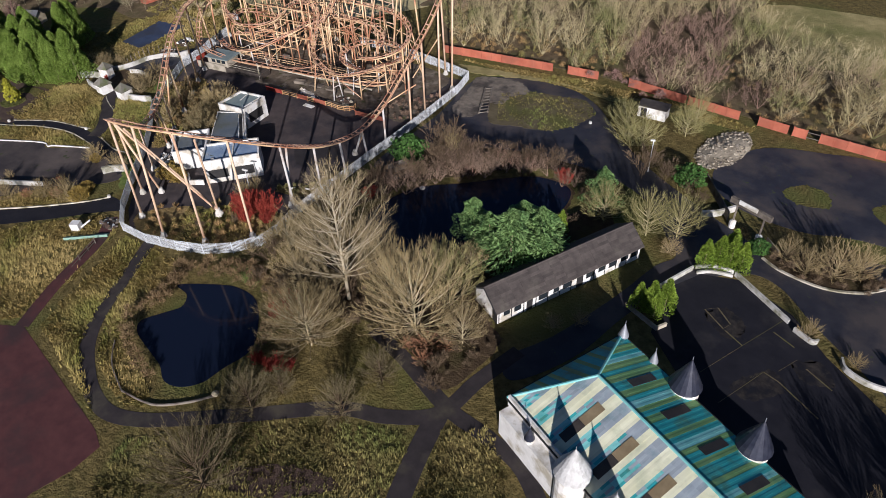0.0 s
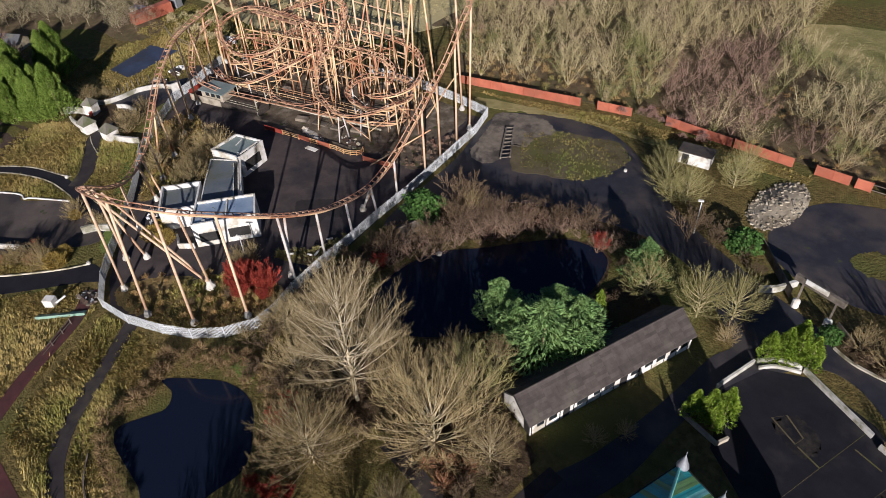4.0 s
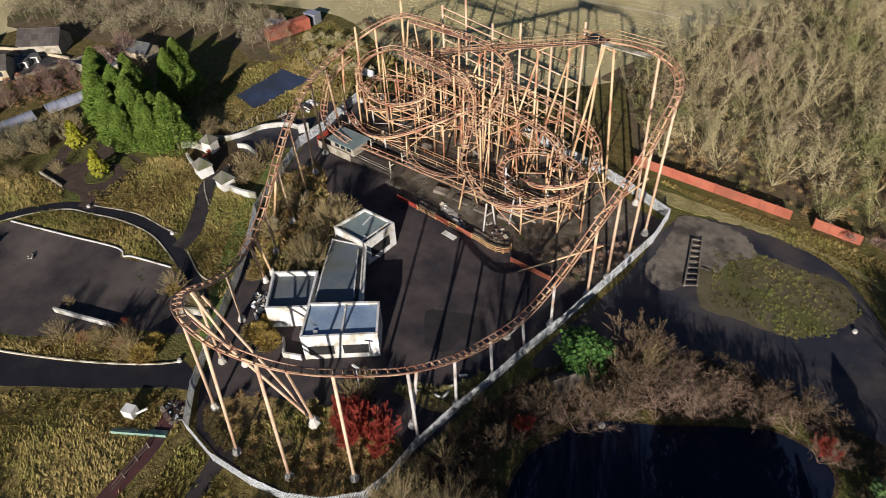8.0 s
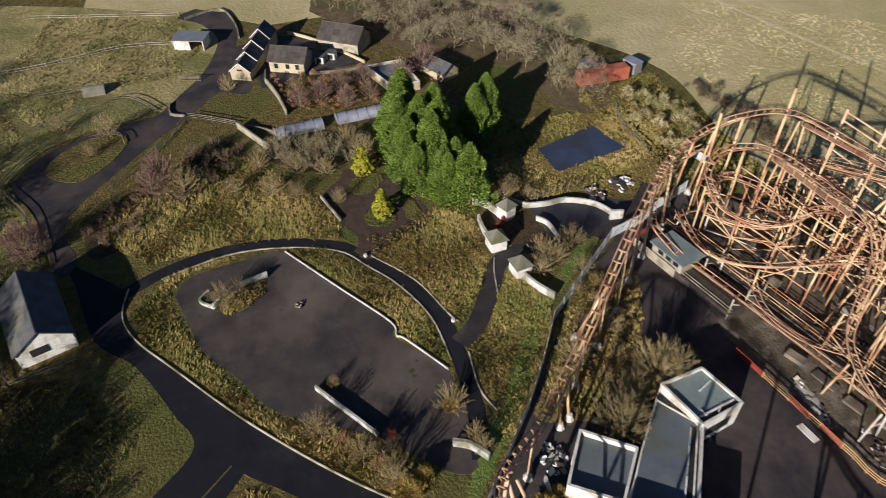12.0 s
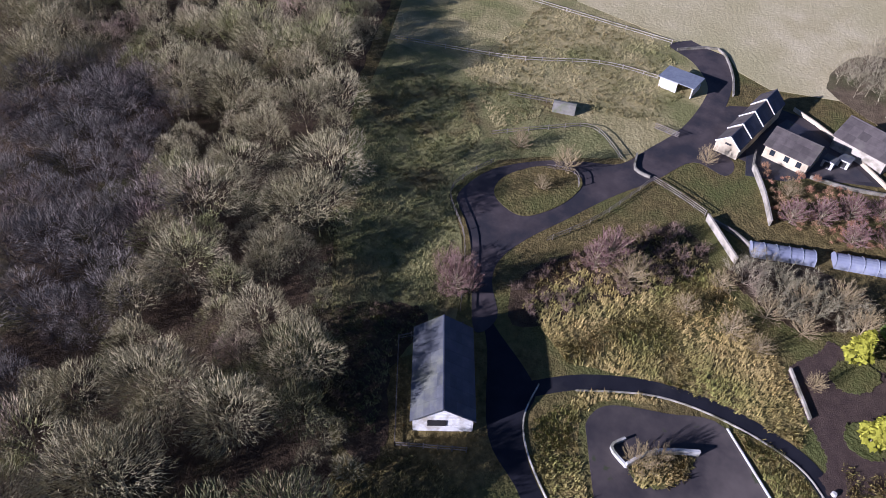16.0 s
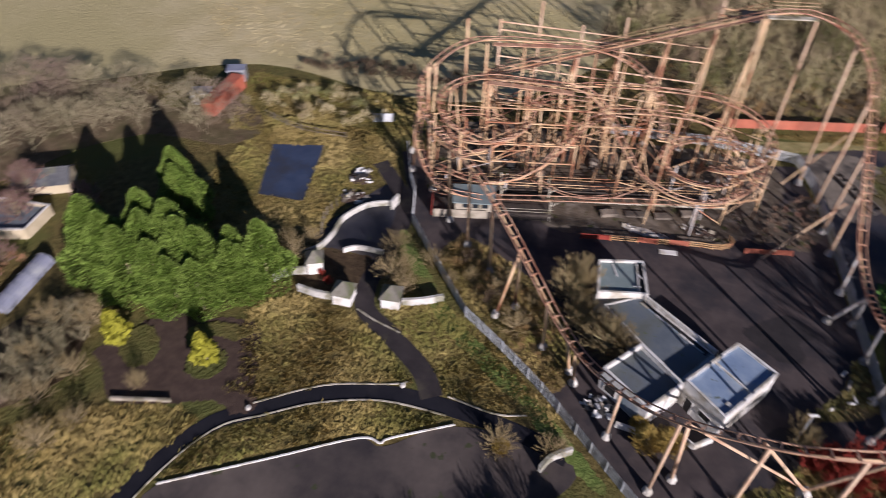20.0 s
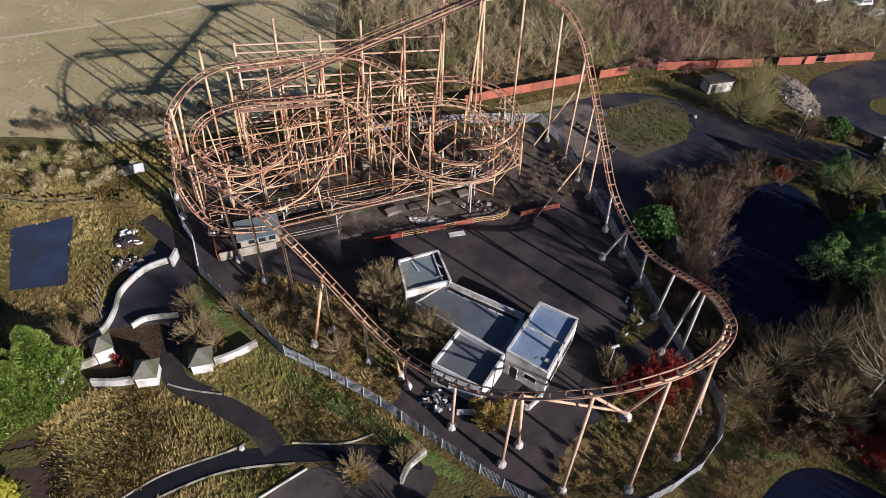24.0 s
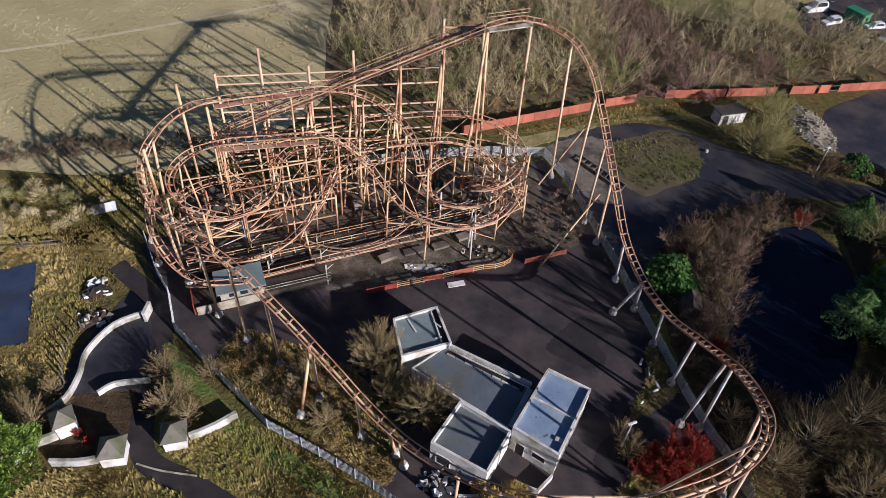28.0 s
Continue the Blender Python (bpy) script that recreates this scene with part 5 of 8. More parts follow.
white_wall([(82.0, 85.6), (83.4, 87.2), (85.9, 88.4)], 0.4, 0.25, "curved white courtyard wall in two steps")
white_wall([(86, 88.9), (95.2, 85.2)], 0.7, 0.4, "straight white courtyard wall", 1)
white_wall([(96.2, 84.4), (98.7, 83.8), (99.2, 84.5)], 0.7, 0.32, "white planter wall round a shrub")
white_wall([(102.4, 83.6), (103.4, 82.3), (106, 81.9), (108.6, 82.7)], 0.7, 0.32, "curved white planter wall")
white_wall([(75.8, 97.6), (77.4, 99.2), (78.9, 102.2)], 1.0, 0.5, "curved white entrance wall")

# kerbs along paths and pads
def kerb(line, label="pale stone kerb", width=0.17, height=0.14, mat=None):
    return tagged(part("kerb", Build().ribbon(outline(line, False, 5), width, -0.03, height), mat or KERB), label + " along the tarmac", "kerb", kind="structure")


kerb([(-41.3, 22), (-32.3, 28.8), (-24.7, 34.6), (-22.2, 35), (-21.4, 36), (-15.6, 40.2)], "white painted low kerb wall", 0.17, 0.22, WHITE_WALL)
kerb([(-38.6, 0.8), (-33.6, 0.5), (-29, 2.6), (-23.2, 7.6), (-14.9, 15), (-8.8, 21.2), (-3.6, 27.1), (0.6, 32.7), (2.4, 36)], "cream painted kerb", 0.16, 0.2, KERB)
kerb([(-39.5, 5), (-42.4, 13.7), (-42.2, 21.8), (-39.7, 29.5), (-35.6, 33.2), (-31, 36.8), (-24.4, 39.9), (-17, 40.9)])
kerb([(-37.6, 34), (-31.4, 39.2), (-24.6, 42.2), (-22.6, 43.4)])
kerb([(-17.6, 43.3), (-12, 43.2), (-8.6, 44.4)])
kerb([(-33.2, 51), (-30.4, 50.2), (-26.6, 49.6)])
kerb([(87, 94.8), (90.2, 93.9), (95.5, 94.4), (99.5, 96.8), (101.8, 100)], "pale kerb round a shrub bed", 0.35, 0.25)
kerb([(43, 19.8), (47.5, 21.4), (50.3, 24.4), (52, 27.6)], "low timber edging", 0.16, 0.3, TIMBER)
kerb([(34.4, 22.8), (38, 20.8), (43, 19.8)], "low timber edging", 0.16, 0.28, TIMBER)
for x, y in ((2.3, 36.1), (-37.7, 33.2), (-23, 42.6), (46.9, 108.8), (-3.1, 11.8), (-4.4, 8.1)):
    b = thing("bollard_block", (x, y, 0), "small white concrete block at the path edge", "bollard", "white concrete blocks")
    part("block", Build().lathe(x, y, [(0.3, -0.02), (0.3, 0.35), (0.22, 0.45)], 8), CONCRETE, b)

# ---- farm ----
for k in range(4):
    cx, cy = -95.7 - 4.0 * k, 17.0 + 1.45 * k
    h, m = gable_house("farm_cottage", "small cream stone cottage with dark slate roof, in a row", cx, cy, 160, 4.2, 4.0 + 0.2 * (k % 2), 1.9 + 0.3 * k, 3.5 + 0.4 * k, CREAM, SLATE_BLUE, SLATE, 0.12, group="row of farm cottages", tiles=(3, 5))
    for s in (-1, 1):
        part("verge_coping", Build().beam(m @ Vector((-2.2, s * 2.2, 1.86 + 0.3 * k)), m @ Vector((-2.2, 0, 3.66 + 0.4 * k)), 0.16, 0.16), WHITE_WALL, h)
    part("window", Build().box(-2.14, -0.55, 2.0, -2.09, 0.55, 2.35, m), DARK, h)
    part("door", Build().box(-0.5, 2.0, 0.0, 0.3, 2.14, 1.9, m), TIMBER, h)
    part("window", Build().box(0.7, 2.0, 0.9, 1.5, 2.14, 1.7, m), GLASS, h)
h, m = gable_house("farmhouse", "cream farmhouse with a broad grey slate roof", -97.2, 26.4, 68, 7.2, 5.6, 2.5, 4.3, CREAM, SLATE, SLATE, 0.35, tiles=(3, 6))
for u in (-2.2, 0.2, 2.2):
    part("window", Build().box(u - 0.4, -2.84, 0.9, u + 0.4, -2.79, 1.9, m), GLASS, h)
for k, (x, y) in enumerate(((-97.6, 32.2), (-98.8, 34.6))):
    s = thing("field_shelter", (x, y, 0), "small white shed beside the farmhouse", "shed", "small farm sheds")
    m = pose(x, y, 0, 0, 0, 68)
    part("shell", Build().box(-0.9, -0.8, -0.05, 0.9, 0.8, 1.5, m), WHITE_WALL, s)
    part("roof", Build().box(-1.05, -1, 1.503, 1.05, 1, 1.6, m), SLATE_MOSS, s)
    part("opening", Build().box(-0.5, -0.84, 0.1, 0.5, -0.79, 1.2, m), DARK, s)
h, m = gable_house("stone_barn", "buff stone barn with a wide brown slate roof", -103.6, 38, 58, 9.0, 6.4, 2.6, 4.9, STONE, SLATE, SLATE, 0.3, tiles=(3, 6))
h, m = gable_house("outbuilding", "long buff outbuilding with a weathered roof", -87.6, 54.6, 33, 7.5, 4.2, 1.9, 3.2, CREAM, SLATE_MOSS, SLATE, 0.3, tiles=(3, 6))
court = thing("white_yard_building", (-88, 43, 0), "roofless white-walled yard with a dark flat roof", "building")
walled_box(court, [(-90.5, 40.6), (-81.2, 44.6), (-82, 50), (-91.5, 48)], 1.8, 1.3, roof_mat=ROOF_FELT, wall_mat=CREAM)
s = thing("open_shed", (-111, 6, 0), "white open-fronted field shed with a flat roof", "shed")
m = pose(-111.3, 6.2, 0, 0, 0, 74)
part("back_wall", Build().box(-3.2, 1.9, -0.05, 3.2, 2.1, 2.2, m), WHITE_WALL, s)
part("side_wall", Build().box(-3.2, -2, -0.05, -3.0, 1.9, 2.2, m), WHITE_WALL, s)
part("side_wall", Build().box(3.0, -2, -0.05, 3.2, 1.9, 2.2, m), WHITE_WALL, s)
part("front_wall", Build().box(-3.0, -2.0, -0.05, 0.2, -1.85, 2.2, m), WHITE_WALL, s)
part("roof", Build().box(-3.5, -2.4, 2.203, 3.5, 2.4, 2.35, m), SILVER, s)
s = thing("round_shed", (-95.3, -11.4, 0), "small dull grey rounded shed in the paddock", "shed")
part("shell", Build().add([(pose(-95.3, -11.4, 0, 0, 0, 95) @ Vector((x, 1.3 * math.cos(a), 1.7 * math.sin(a) - 0.05))) for x in (-2, 2) for a in np.linspace(0, math.pi, 9)], [tuple(range(9))[::-1], tuple(range(9, 18))] + [(i, i + 1, i + 10, i + 9) for i in range(8)]), GATE_ROOF, s, smooth=False)
for a, b, w in (((-72, 22), (-73.6, 30.4), 2.7), ((-74.4, 33), (-75.8, 42.2), 2.7)):
    g = thing("polytunnel", (*a, 0), "long dull grey polythene growing tunnel", "greenhouse", "polytunnels")
    d = (Vector((*b, 0)) - Vector((*a, 0))).normalized()
    s = Vector((-d.y, d.x, 0))
    rows = [Vector((*q, 0)) + s * w / 2 * math.cos(t) + Vector((0, 0, 1.45 * math.sin(t) ** 0.8 - 0.02)) for q in (a, b) for t in np.linspace(0, math.pi, 11)]
    part("cover", Build().add(rows, [tuple(range(11))[::-1], tuple(range(11, 22))] + [(i, i + 1, i + 12, i + 11) for i in range(10)]), GLASSHOUSE, g)
    for j in range(6):
        q = Vector((*a, 0)).lerp(Vector((*b, 0)), j / 5)
        part("hoop", Build().tube([q + s * (w / 2 + 0.03) * math.cos(t) + Vector((0, 0, 1.49 * math.sin(t) ** 0.8)) for t in np.linspace(0, math.pi, 11)], 0.05, 5), SILVER, g)
for line, hgt, mat, lab in (([(-76.1, 15.5), (-68.4, 20.3)], 1.7, STONE, "tall buff garden wall"), ([(-76.3, 15.8), (-74.6, 19.6), (-72.6, 22)], 1.0, STONE, "buff stone field wall"), ([(-91.6, 20.9), (-85, 23), (-78.6, 24.3)], 1.5, STONE, "tall buff garden wall"), ([(-112.4, 26.4), (-106.6, 32.6), (-95, 41)], 1.1, CREAM, "long pale yard wall"), ([(-93, 29.6), (-92.4, 35), (-93, 40.6)], 1.0, STONE, "buff stone field wall"), ([(-96.6, 21), (-91.6, 20.9)], 0.9, STONE, "buff stone yard wall"), ([(-125.3, 3.8), (-129, 11.4), (-120.8, 14.9), (-112.6, 15.9)], 0.8, STONE, "pale stone road wall"), ([(-87.6, 3), (-83.6, 3.4), (-82.4, 6)], 0.8, STONE, "low stone wall by the road gate")):
    white_wall(line, hgt * (0.75 if hgt > 1.4 else 0.55), 0.24, lab, mat=LICHEN if mat is STONE and hgt < 1.4 else mat, steps=3, group="farm walls")


def rail_fence(line, every, height, rails, label, mat=TIMBER, group="timber rail fences", post=0.1):
    f = thing("rail_fence", (*line[0], 0), label, "fence", group)
    pts = outline(line, False, 6)
    run = 0.0
    for a, b in zip(pts, pts[1:]):
        for r in range(rails):
            z = height * (r + 0.8) / rails
            part("rail", Build().beam((*a, z), (*b, z), 0.06, 0.1), mat, f)
        run += float(np.linalg.norm(b - a))
        if run > every:
            run = 0
            part("post", Build().beam((*b, -0.05), (*b, height + 0.1), post), mat, f)
    return f


for line in ([(-105.5, -49), (-107.8, -25.9), (-113.2, -9.3), (-112.6, 2)], [(-82.9, -20.6), (-88.4, -12.3), (-91.6, -5.3), (-85, 1)], [(-95.5, -21.8), (-96.4, -14)], [(-133.7, -30.5), (-127.4, 2.4)], [(-82, 6.6), (-70, 0.8), (-62, -5)]):
    rail_fence(line, 2.4, 1.0, 2, "grey timber post and rail field fence", STONE if line[0][0] < -100 else TIMBER)
rail_fence([(-45, -11.6), (-57.5, -15.8), (-65.7, -21.2), (-71, -20.6), (-76, -17.8)], 2.4, 1.0, 2, "grey timber post and rail fence along the farm road")
rail_fence([(-78, -9.6), (-78.4, -5.2), (-75.6, -3.8)], 1.2, 1.1, 2, "rough timber stakes and rails round the island planting")
rail_fence([(-96.4, 4.3), (-95.2, 8.5)], 1.4, 1.2, 4, "pale timber field gate beside the farm road", TIMBER, "field gates")
rail_fence([(-81.9, 6.6), (-79.6, 11), (-77, 15.2)], 2.0, 1.1, 3, "weathered timber rail fence beside the walled garden")
rail_fence([(-68, 84), (-60, 82.5), (-52, 83.4)], 2.0, 1.4, 2, "timber rail fence behind the sports court")
rail_fence([(15.8, 24.6), (14.2, 27), (12.6, 29.4)], 1.6, 1.0, 2, "loose grey timber rail beside a path")

# ---- boundary and site fences ----
FENCE = [(-41.2, 84.6), (-38, 78.2), (-35.5, 74.5), (-33.4, 68.8), (-26, 61.2), (-20, 55.2), (-14, 51.8), (-8, 48), (-3, 44.2), (3, 39.6), (7.8, 36.2), (12.8, 33.8), (18.4, 35), (23.5, 37.4), (27.3, 39.8), (30.3, 43), (32, 46.8), (31.6, 50), (30, 54), (28.6, 60), (27.6, 66), (26.2, 72.6), (25, 80), (22.8, 90.2), (20.5, 100.5), (18, 106.3), (9.1, 106.2), (2.5, 105.6), (-7.4, 103.6), (-13.2, 102.6)]
palisade = thing("palisade_fence", (18, 106, 0), "grey galvanised palisade security fence round the coaster", "fence")
for a, b in zip(FENCE, FENCE[1:]):
    a, b = Vector((*a, 0)), Vector((*b, 0))
    n = max(1, round((b - a).length / 2.6))
    for k in range(n):
        p, q = a.lerp(b, k / n), a.lerp(b, (k + 1) / n)
        d = (q - p).normalized()
        w = (q - p).length
        # pales with gaps between them, joined by two rails into one panel
        n2, side, zig, faces = max(6, int(w / 0.15)), Vector((-d.y, d.x, 0)), [], []
        levels = (0.05, 0.32, 0.40, 1.60, 1.68, 1.98)
        for j in range(n2):
            c, half = p + d * (w * (j + 0.5) / n2), w / n2 * 0.31
            for i, (o, out) in enumerate(((-half, -0.012), (0.0, 0.022), (half, -0.012))):
                e = c + d * o + side * out
                zig += [e + Vector((0, 0, z + (0.09 if i == 1 and z > 1.9 else 0.0))) for z in levels]
            for r in (0, 6):
                faces += [(18 * j + r + i, 18 * j + r + 6 + i, 18 * j + r + 7 + i, 18 * j + r + 1 + i) for i in range(5)]
            if j:
                faces += [(18 * j - 6 + i, 18 * j + i, 18 * j + i + 1, 18 * j - 5 + i) for i in (1, 3)]
        part("panel", Build().add(zig, faces), FENCE_STEEL, palisade)
        part("post", Build().beam((p.x, p.y, -0.05), (p.x, p.y, 2.05), 0.1), FENCE_STEEL, palisade)
west_gate = thing("mesh_fence", (-48, 90, 0), "short pale mesh fence panel in the grass", "fence")
part("panel", Build().beam((-50, 89.8, 0.9), (-46.8, 91.2, 0.9), 0.05, 1.7), GREY_STEEL, west_gate)
red = thing("boundary_fence", (40, 123, 0), "long orange-red boarded boundary fence, some boards missing", "fence")
for a, b in (((4.6, 112), (28.6, 120.6)), ((31.6, 121.8), (37.8, 123.8)), ((44, 125.4), (56, 126.6)), ((56.4, 126.7), (66.2, 127.7)), ((69.6, 128.2), (74.8, 128.8)), ((75.6, 128.9), (91, 131.4))):
    a, b = Vector((*a, 0)), Vector((*b, 0))
    n = max(1, round((b - a).length / 2.4))
    for k in range(n):
        p, q = a.lerp(b, k / n), a.lerp(b, (k + 1) / n)
        if a.x < 60 or (k * 7 + int(a.x)) % 11 != 5:
            part("panel", Build().beam(p + Vector((0, 0, 0.95)), q.lerp(p, 0.01) + Vector((0, 0, 0.95)), 0.05, 1.75), RED_BOARD, red)
        else:
            for z in (0.5, 1.5):
                part("rail", Build().beam(p + Vector((0, 0, z)), q + Vector((0, 0, z)), 0.06, 0.12), TIMBER, red)
        part("post", Build().beam((p.x, p.y, -0.05), (p.x, p.y, 1.95), 0.14), RED_BOARD, red)
for a, b, solid, mat in (((-10, 75.2), (-6.1, 76.4), True, DARK_RED), ((-6, 76.45), (-4.2, 76.95), False, OCHRE_RAIL), ((-4.2, 76.95), (-2.4, 77.5), False, OCHRE_RAIL), ((-2.3, 77.6), (0.2, 78.2), True, RED_BOARD), ((0.3, 78.25), (1.7, 78.7), False, OCHRE_RAIL), ((1.8, 78.8), (4.4, 79.5), True, RED_BOARD), ((4.5, 79.55), (5.9, 79.95), False, OCHRE_RAIL), ((11.9, 81.2), (14.9, 82.2), True, RED_BOARD), ((15, 82.3), (18.1, 83.3), True, RED_BOARD)):
    f = thing("queue_barrier", (*a, 0), "orange-red boarded queue barrier on the plaza" if solid else "faded ochre open-rail queue barrier on the plaza", "barrier", "queue barriers")
    for z in ((0.62,) if solid else (0.3, 0.66, 1.02)):
        part("board" if solid else "rail", Build().beam((*a, z), (*b, z), 0.06, 0.9 if solid else 0.13), mat, f)
    for p in (a, b):
        part("post", Build().beam((*p, -0.03), (*p, 1.12), 0.1), mat, f)
bow = thing("curved_queue_rail", (8.8, 80.6, 0), "faded ochre curved queue rail at the end of the barriers", "barrier")
BOW = [(6.0, 79.98), (7.6, 80.2), (8.9, 80.7), (9.8, 81.4), (10.2, 82.2), (9.7, 83.0)]
for p, q in zip(BOW, BOW[1:]):
    for z in (0.3, 0.66, 1.02):
        part("rail", Build().beam((*p, z), (*q, z), 0.07, 0.13), OCHRE_RAIL, bow)
for p in BOW[1:]:
    part("post", Build().beam((*p, -0.03), (*p, 1.12), 0.1), OCHRE_RAIL, bow)
slab = thing("white_sheet", (2, 77, 0), "white board sheet lying on the plaza", "board")
part("board", Build().box(-1.2, -0.45, 0.05, 1.2, 0.45, 0.14, pose(2, 77.2, 0, 0, 0, 14)), WHITE_WALL, slab)

gable_house("pond_hut", "small dark timber hut in the brush by the black pond", 33.2, 73.6, 78, 4.2, 2.4, 1.9, 2.5, DARK_DECK, TIMBER, DARK_DECK, 0.15)

# ---- coaster station ----
SU = Vector((0.946, 0.324, 0))
station = thing("coaster_station", (-14, 76, 0), "derelict coaster station deck with railings and a green-roofed hut", "station")
def sp(u, v, z=0.0):
    return Vector((-31.4, 71.4, z)) + SU * u + Vector((-0.324, 0.946, 0)) * v
part("deck", Build().prism([sp(0, 0), sp(17.5, 0), sp(17.5, 3.0), sp(0, 3.0)], -0.04, 1.15), DARK_DECK, station)
part("deck", Build().prism([sp(0, 6), sp(42, 6), sp(42, 8), sp(0, 8)], -0.04, 1.15), DARK_DECK, station)
for j in range(34):
    part("deck_board", Build().prism([sp(9.4 + j * 0.24, 0.05), sp(9.6 + j * 0.24, 0.05), sp(9.6 + j * 0.24, 2.95), sp(9.4 + j * 0.24, 2.95)], 1.153, 1.18), DARK_DECK, station)
sheet("coaster_ballast", [(-36, 81), (-31.5, 75), (-20, 78), (-14.4, 75.6), (-9, 76.4), (-2, 78.2), (5.8, 80.2), (10.5, 83.4), (14, 88), (16, 94), (16, 102), (10, 104.5), (-12, 101), (-36, 96)], BALLAST, 0.045, "broken stony ground under the coaster", "ground")
part("side_screen", Build().beam(sp(0.2, -0.15, 0.8), sp(8, -0.15, 0.8), 0.1, 1.5), STONE, station, "pale boarded screen")
part("side_screen", Build().beam(sp(-0.1, 0, 1.1), sp(-0.1, 3.2, 1.1), 0.1, 2.0), DARK_RED, station, "dark red boarded screen")
for a, b in ((8.2, 17.5),):
    for z in (1.6, 2.1):
        part("railing", Build().beam(sp(a, 0.1, z), sp(b, 0.1, z), 0.06), KERB, station)
for v in (6.1, 7.9):
    for z in (1.6, 2.1):
        part("railing", Build().beam(sp(0, v, z), sp(42, v, z), 0.07), RUST, station)
    for j in range(22):
        part("baluster", Build().beam(sp(j * 2, v, 1.1), sp(j * 2, v, 2.15), 0.07), RUST, station)
part("edge_beam", Build().beam(sp(17.5, 3.4, 1.3), sp(43, 3.4, 1.3), 0.16, 0.3), KERB, station, "yellowed steel edge beam")
part("edge_beam", Build().beam(sp(8, 3.1, 1.3), sp(17.5, 3.1, 1.3), 0.14, 0.25), RUST, station)
for u, v in ((10, 3.2), (10, 6.4), (17, 0.2), (17, 3.2), (17.2, 6.4)):
    pst = part("canopy_post", Build().beam(sp(u, v, 0), sp(u, v, 3.6), 0.16), KERB, station)
    part("bracket", Build().beam(sp(u, v, 2.7), sp(u + 1.0, v, 3.5), 0.1), KERB, pst)
    part("post_base", Build().beam(sp(u, v, 0.0), sp(u, v, 0.9), 0.4), WHITE_WALL, pst)
hut = thing("control_hut", (-25, 73.6, 0), "coaster control hut with a flat pale green roof", "hut")
part("shell", Build().prism([sp(3.3, 0.1), sp(8.7, 0.1), sp(8.7, 3.6), sp(3.3, 3.6)], 1.15, 2.85), STONE, hut)
part("roof", Build().prism([sp(2.9, -0.3), sp(9.1, -0.3), sp(9.1, 4.0), sp(2.9, 4.0)], 2.853, 3.03), ROOF_PALE, hut)
for u in (4.4, 5.8, 7.2):
    part("window", Build().beam(sp(u, 0.07, 2.2), sp(u + 0.9, 0.07, 2.2), 0.06, 0.7), GLASS, hut)
for k, (u, v, w) in enumerate(((30, 2.4, 3.0), (34, 2.2, 2.4), (38.4, 3, 3.2), (26, 2.2, 2.4))):
    c = thing("concrete_base", tuple(sp(u, v)), "broken stained concrete plinth beside the track", "plinth", "concrete plinths")
    part("block", Build().box(-w / 2, -0.6, -0.04, w / 2, 0.6, 0.3 + 0.1 * k, pose(*sp(u, v), 0, 0, 19 + 3 * k)), GRAVEL, c)
for u in range(9):
    b = part("machinery", Build().box(-0.7, -0.5, 0, 0.7, 0.5, 0.9 + (u % 3) * 0.3, pose(*sp(3 + u * 4.4, 9.5 + (u * 5) % 7), 0, 0, 21)), TIMBER if u % 2 else DARK, station)

# ---- small things ----
lamp = thing("street_lamp", (63.3, 102.5, 0), "tall grey street lamp post with a white head", "street lamp")
part("pole", Build().tube([(63.3, 102.5, -0.05), (63.3, 102.5, 6)], [0.11, 0.07], 8), GREY_STEEL, lamp)
part("head", Build().box(-0.5, -0.15, 5.95, 0.25, 0.15, 6.15, pose(63.3, 102.5, 0, 0, 0, 30)), WHITE_WALL, lamp)
lamp = thing("street_lamp", (19.6, 52.9, 0), "grey lamp post with twin heads on the plaza", "street lamp")
part("pole", Build().tube([(19.6, 52.9, -0.05), (19.6, 52.9, 5)], [0.1, 0.06], 8), GREY_STEEL, lamp)
part("head", Build().box(-0.5, -0.12, 4.95, 0.5, 0.12, 5.12, pose(19.6, 52.9, 0, 0, 0, 20)), WHITE_WALL, lamp)
hut = thing("white_hut", (53.8, 119, 0), "small white hut under bare trees", "hut")
hm2 = pose(53.8, 118.8, 0, 0, 0, 14)
part("shell", Build().box(-2.6, -1.3, -0.05, 2.6, 1.3, 2.2, hm2), WHITE_WALL, hut)
part("roof", Build().box(-2.8, -1.5, 2.203, 2.8, 1.5, 2.35, hm2), SLATE, hut)
part("doorway", Build().box(-2.0, -1.34, 0.1, -0.9, -1.28, 1.9, hm2), DARK, hut)
gantry = thing("entrance_gantry", (82, 99, 0), "dark entrance beam sign on white pillars over the road", "sign")
part("beam", Build().beam((79.2, 98.6, 4.6), (85.8, 97.6, 4.6), 0.5, 0.9), TIMBER, gantry)
part("sign_panel", Build().beam((80.6, 98.1, 4.9), (83.6, 97.7, 4.9), 0.12, 0.7), WHITE_WALL, gantry)
for x, y in ((80.4, 98.4), (84.8, 97.7)):
    part("pillar", Build().lathe(x, y, [(0.5, -0.05), (0.5, 1.1), (0.3, 1.3), (0.2, 1.4)], 10), WHITE_WALL, gantry)
    part("post", Build().beam((x, y, 1.35), (x, y, 4.2), 0.22), TIMBER, gantry)
wall2 = thing("timber_screen", (74, 104, 0), "long dark timber screen beside the car park", "fence")
part("board_run", Build().beam((71.8, 106.2, 0.8), (79.2, 99.4, 0.8), 0.12, 1.7), TIMBER, wall2)
part("board_run", Build().beam((85.8, 98.2, 0.6), (88.4, 96.4, 0.6), 0.12, 1.3), TIMBER, wall2)
truss = thing("fallen_track_section", (26.8, 101.8, 0), "dark rusty ladder-like steel frame lying on the ground", "debris")
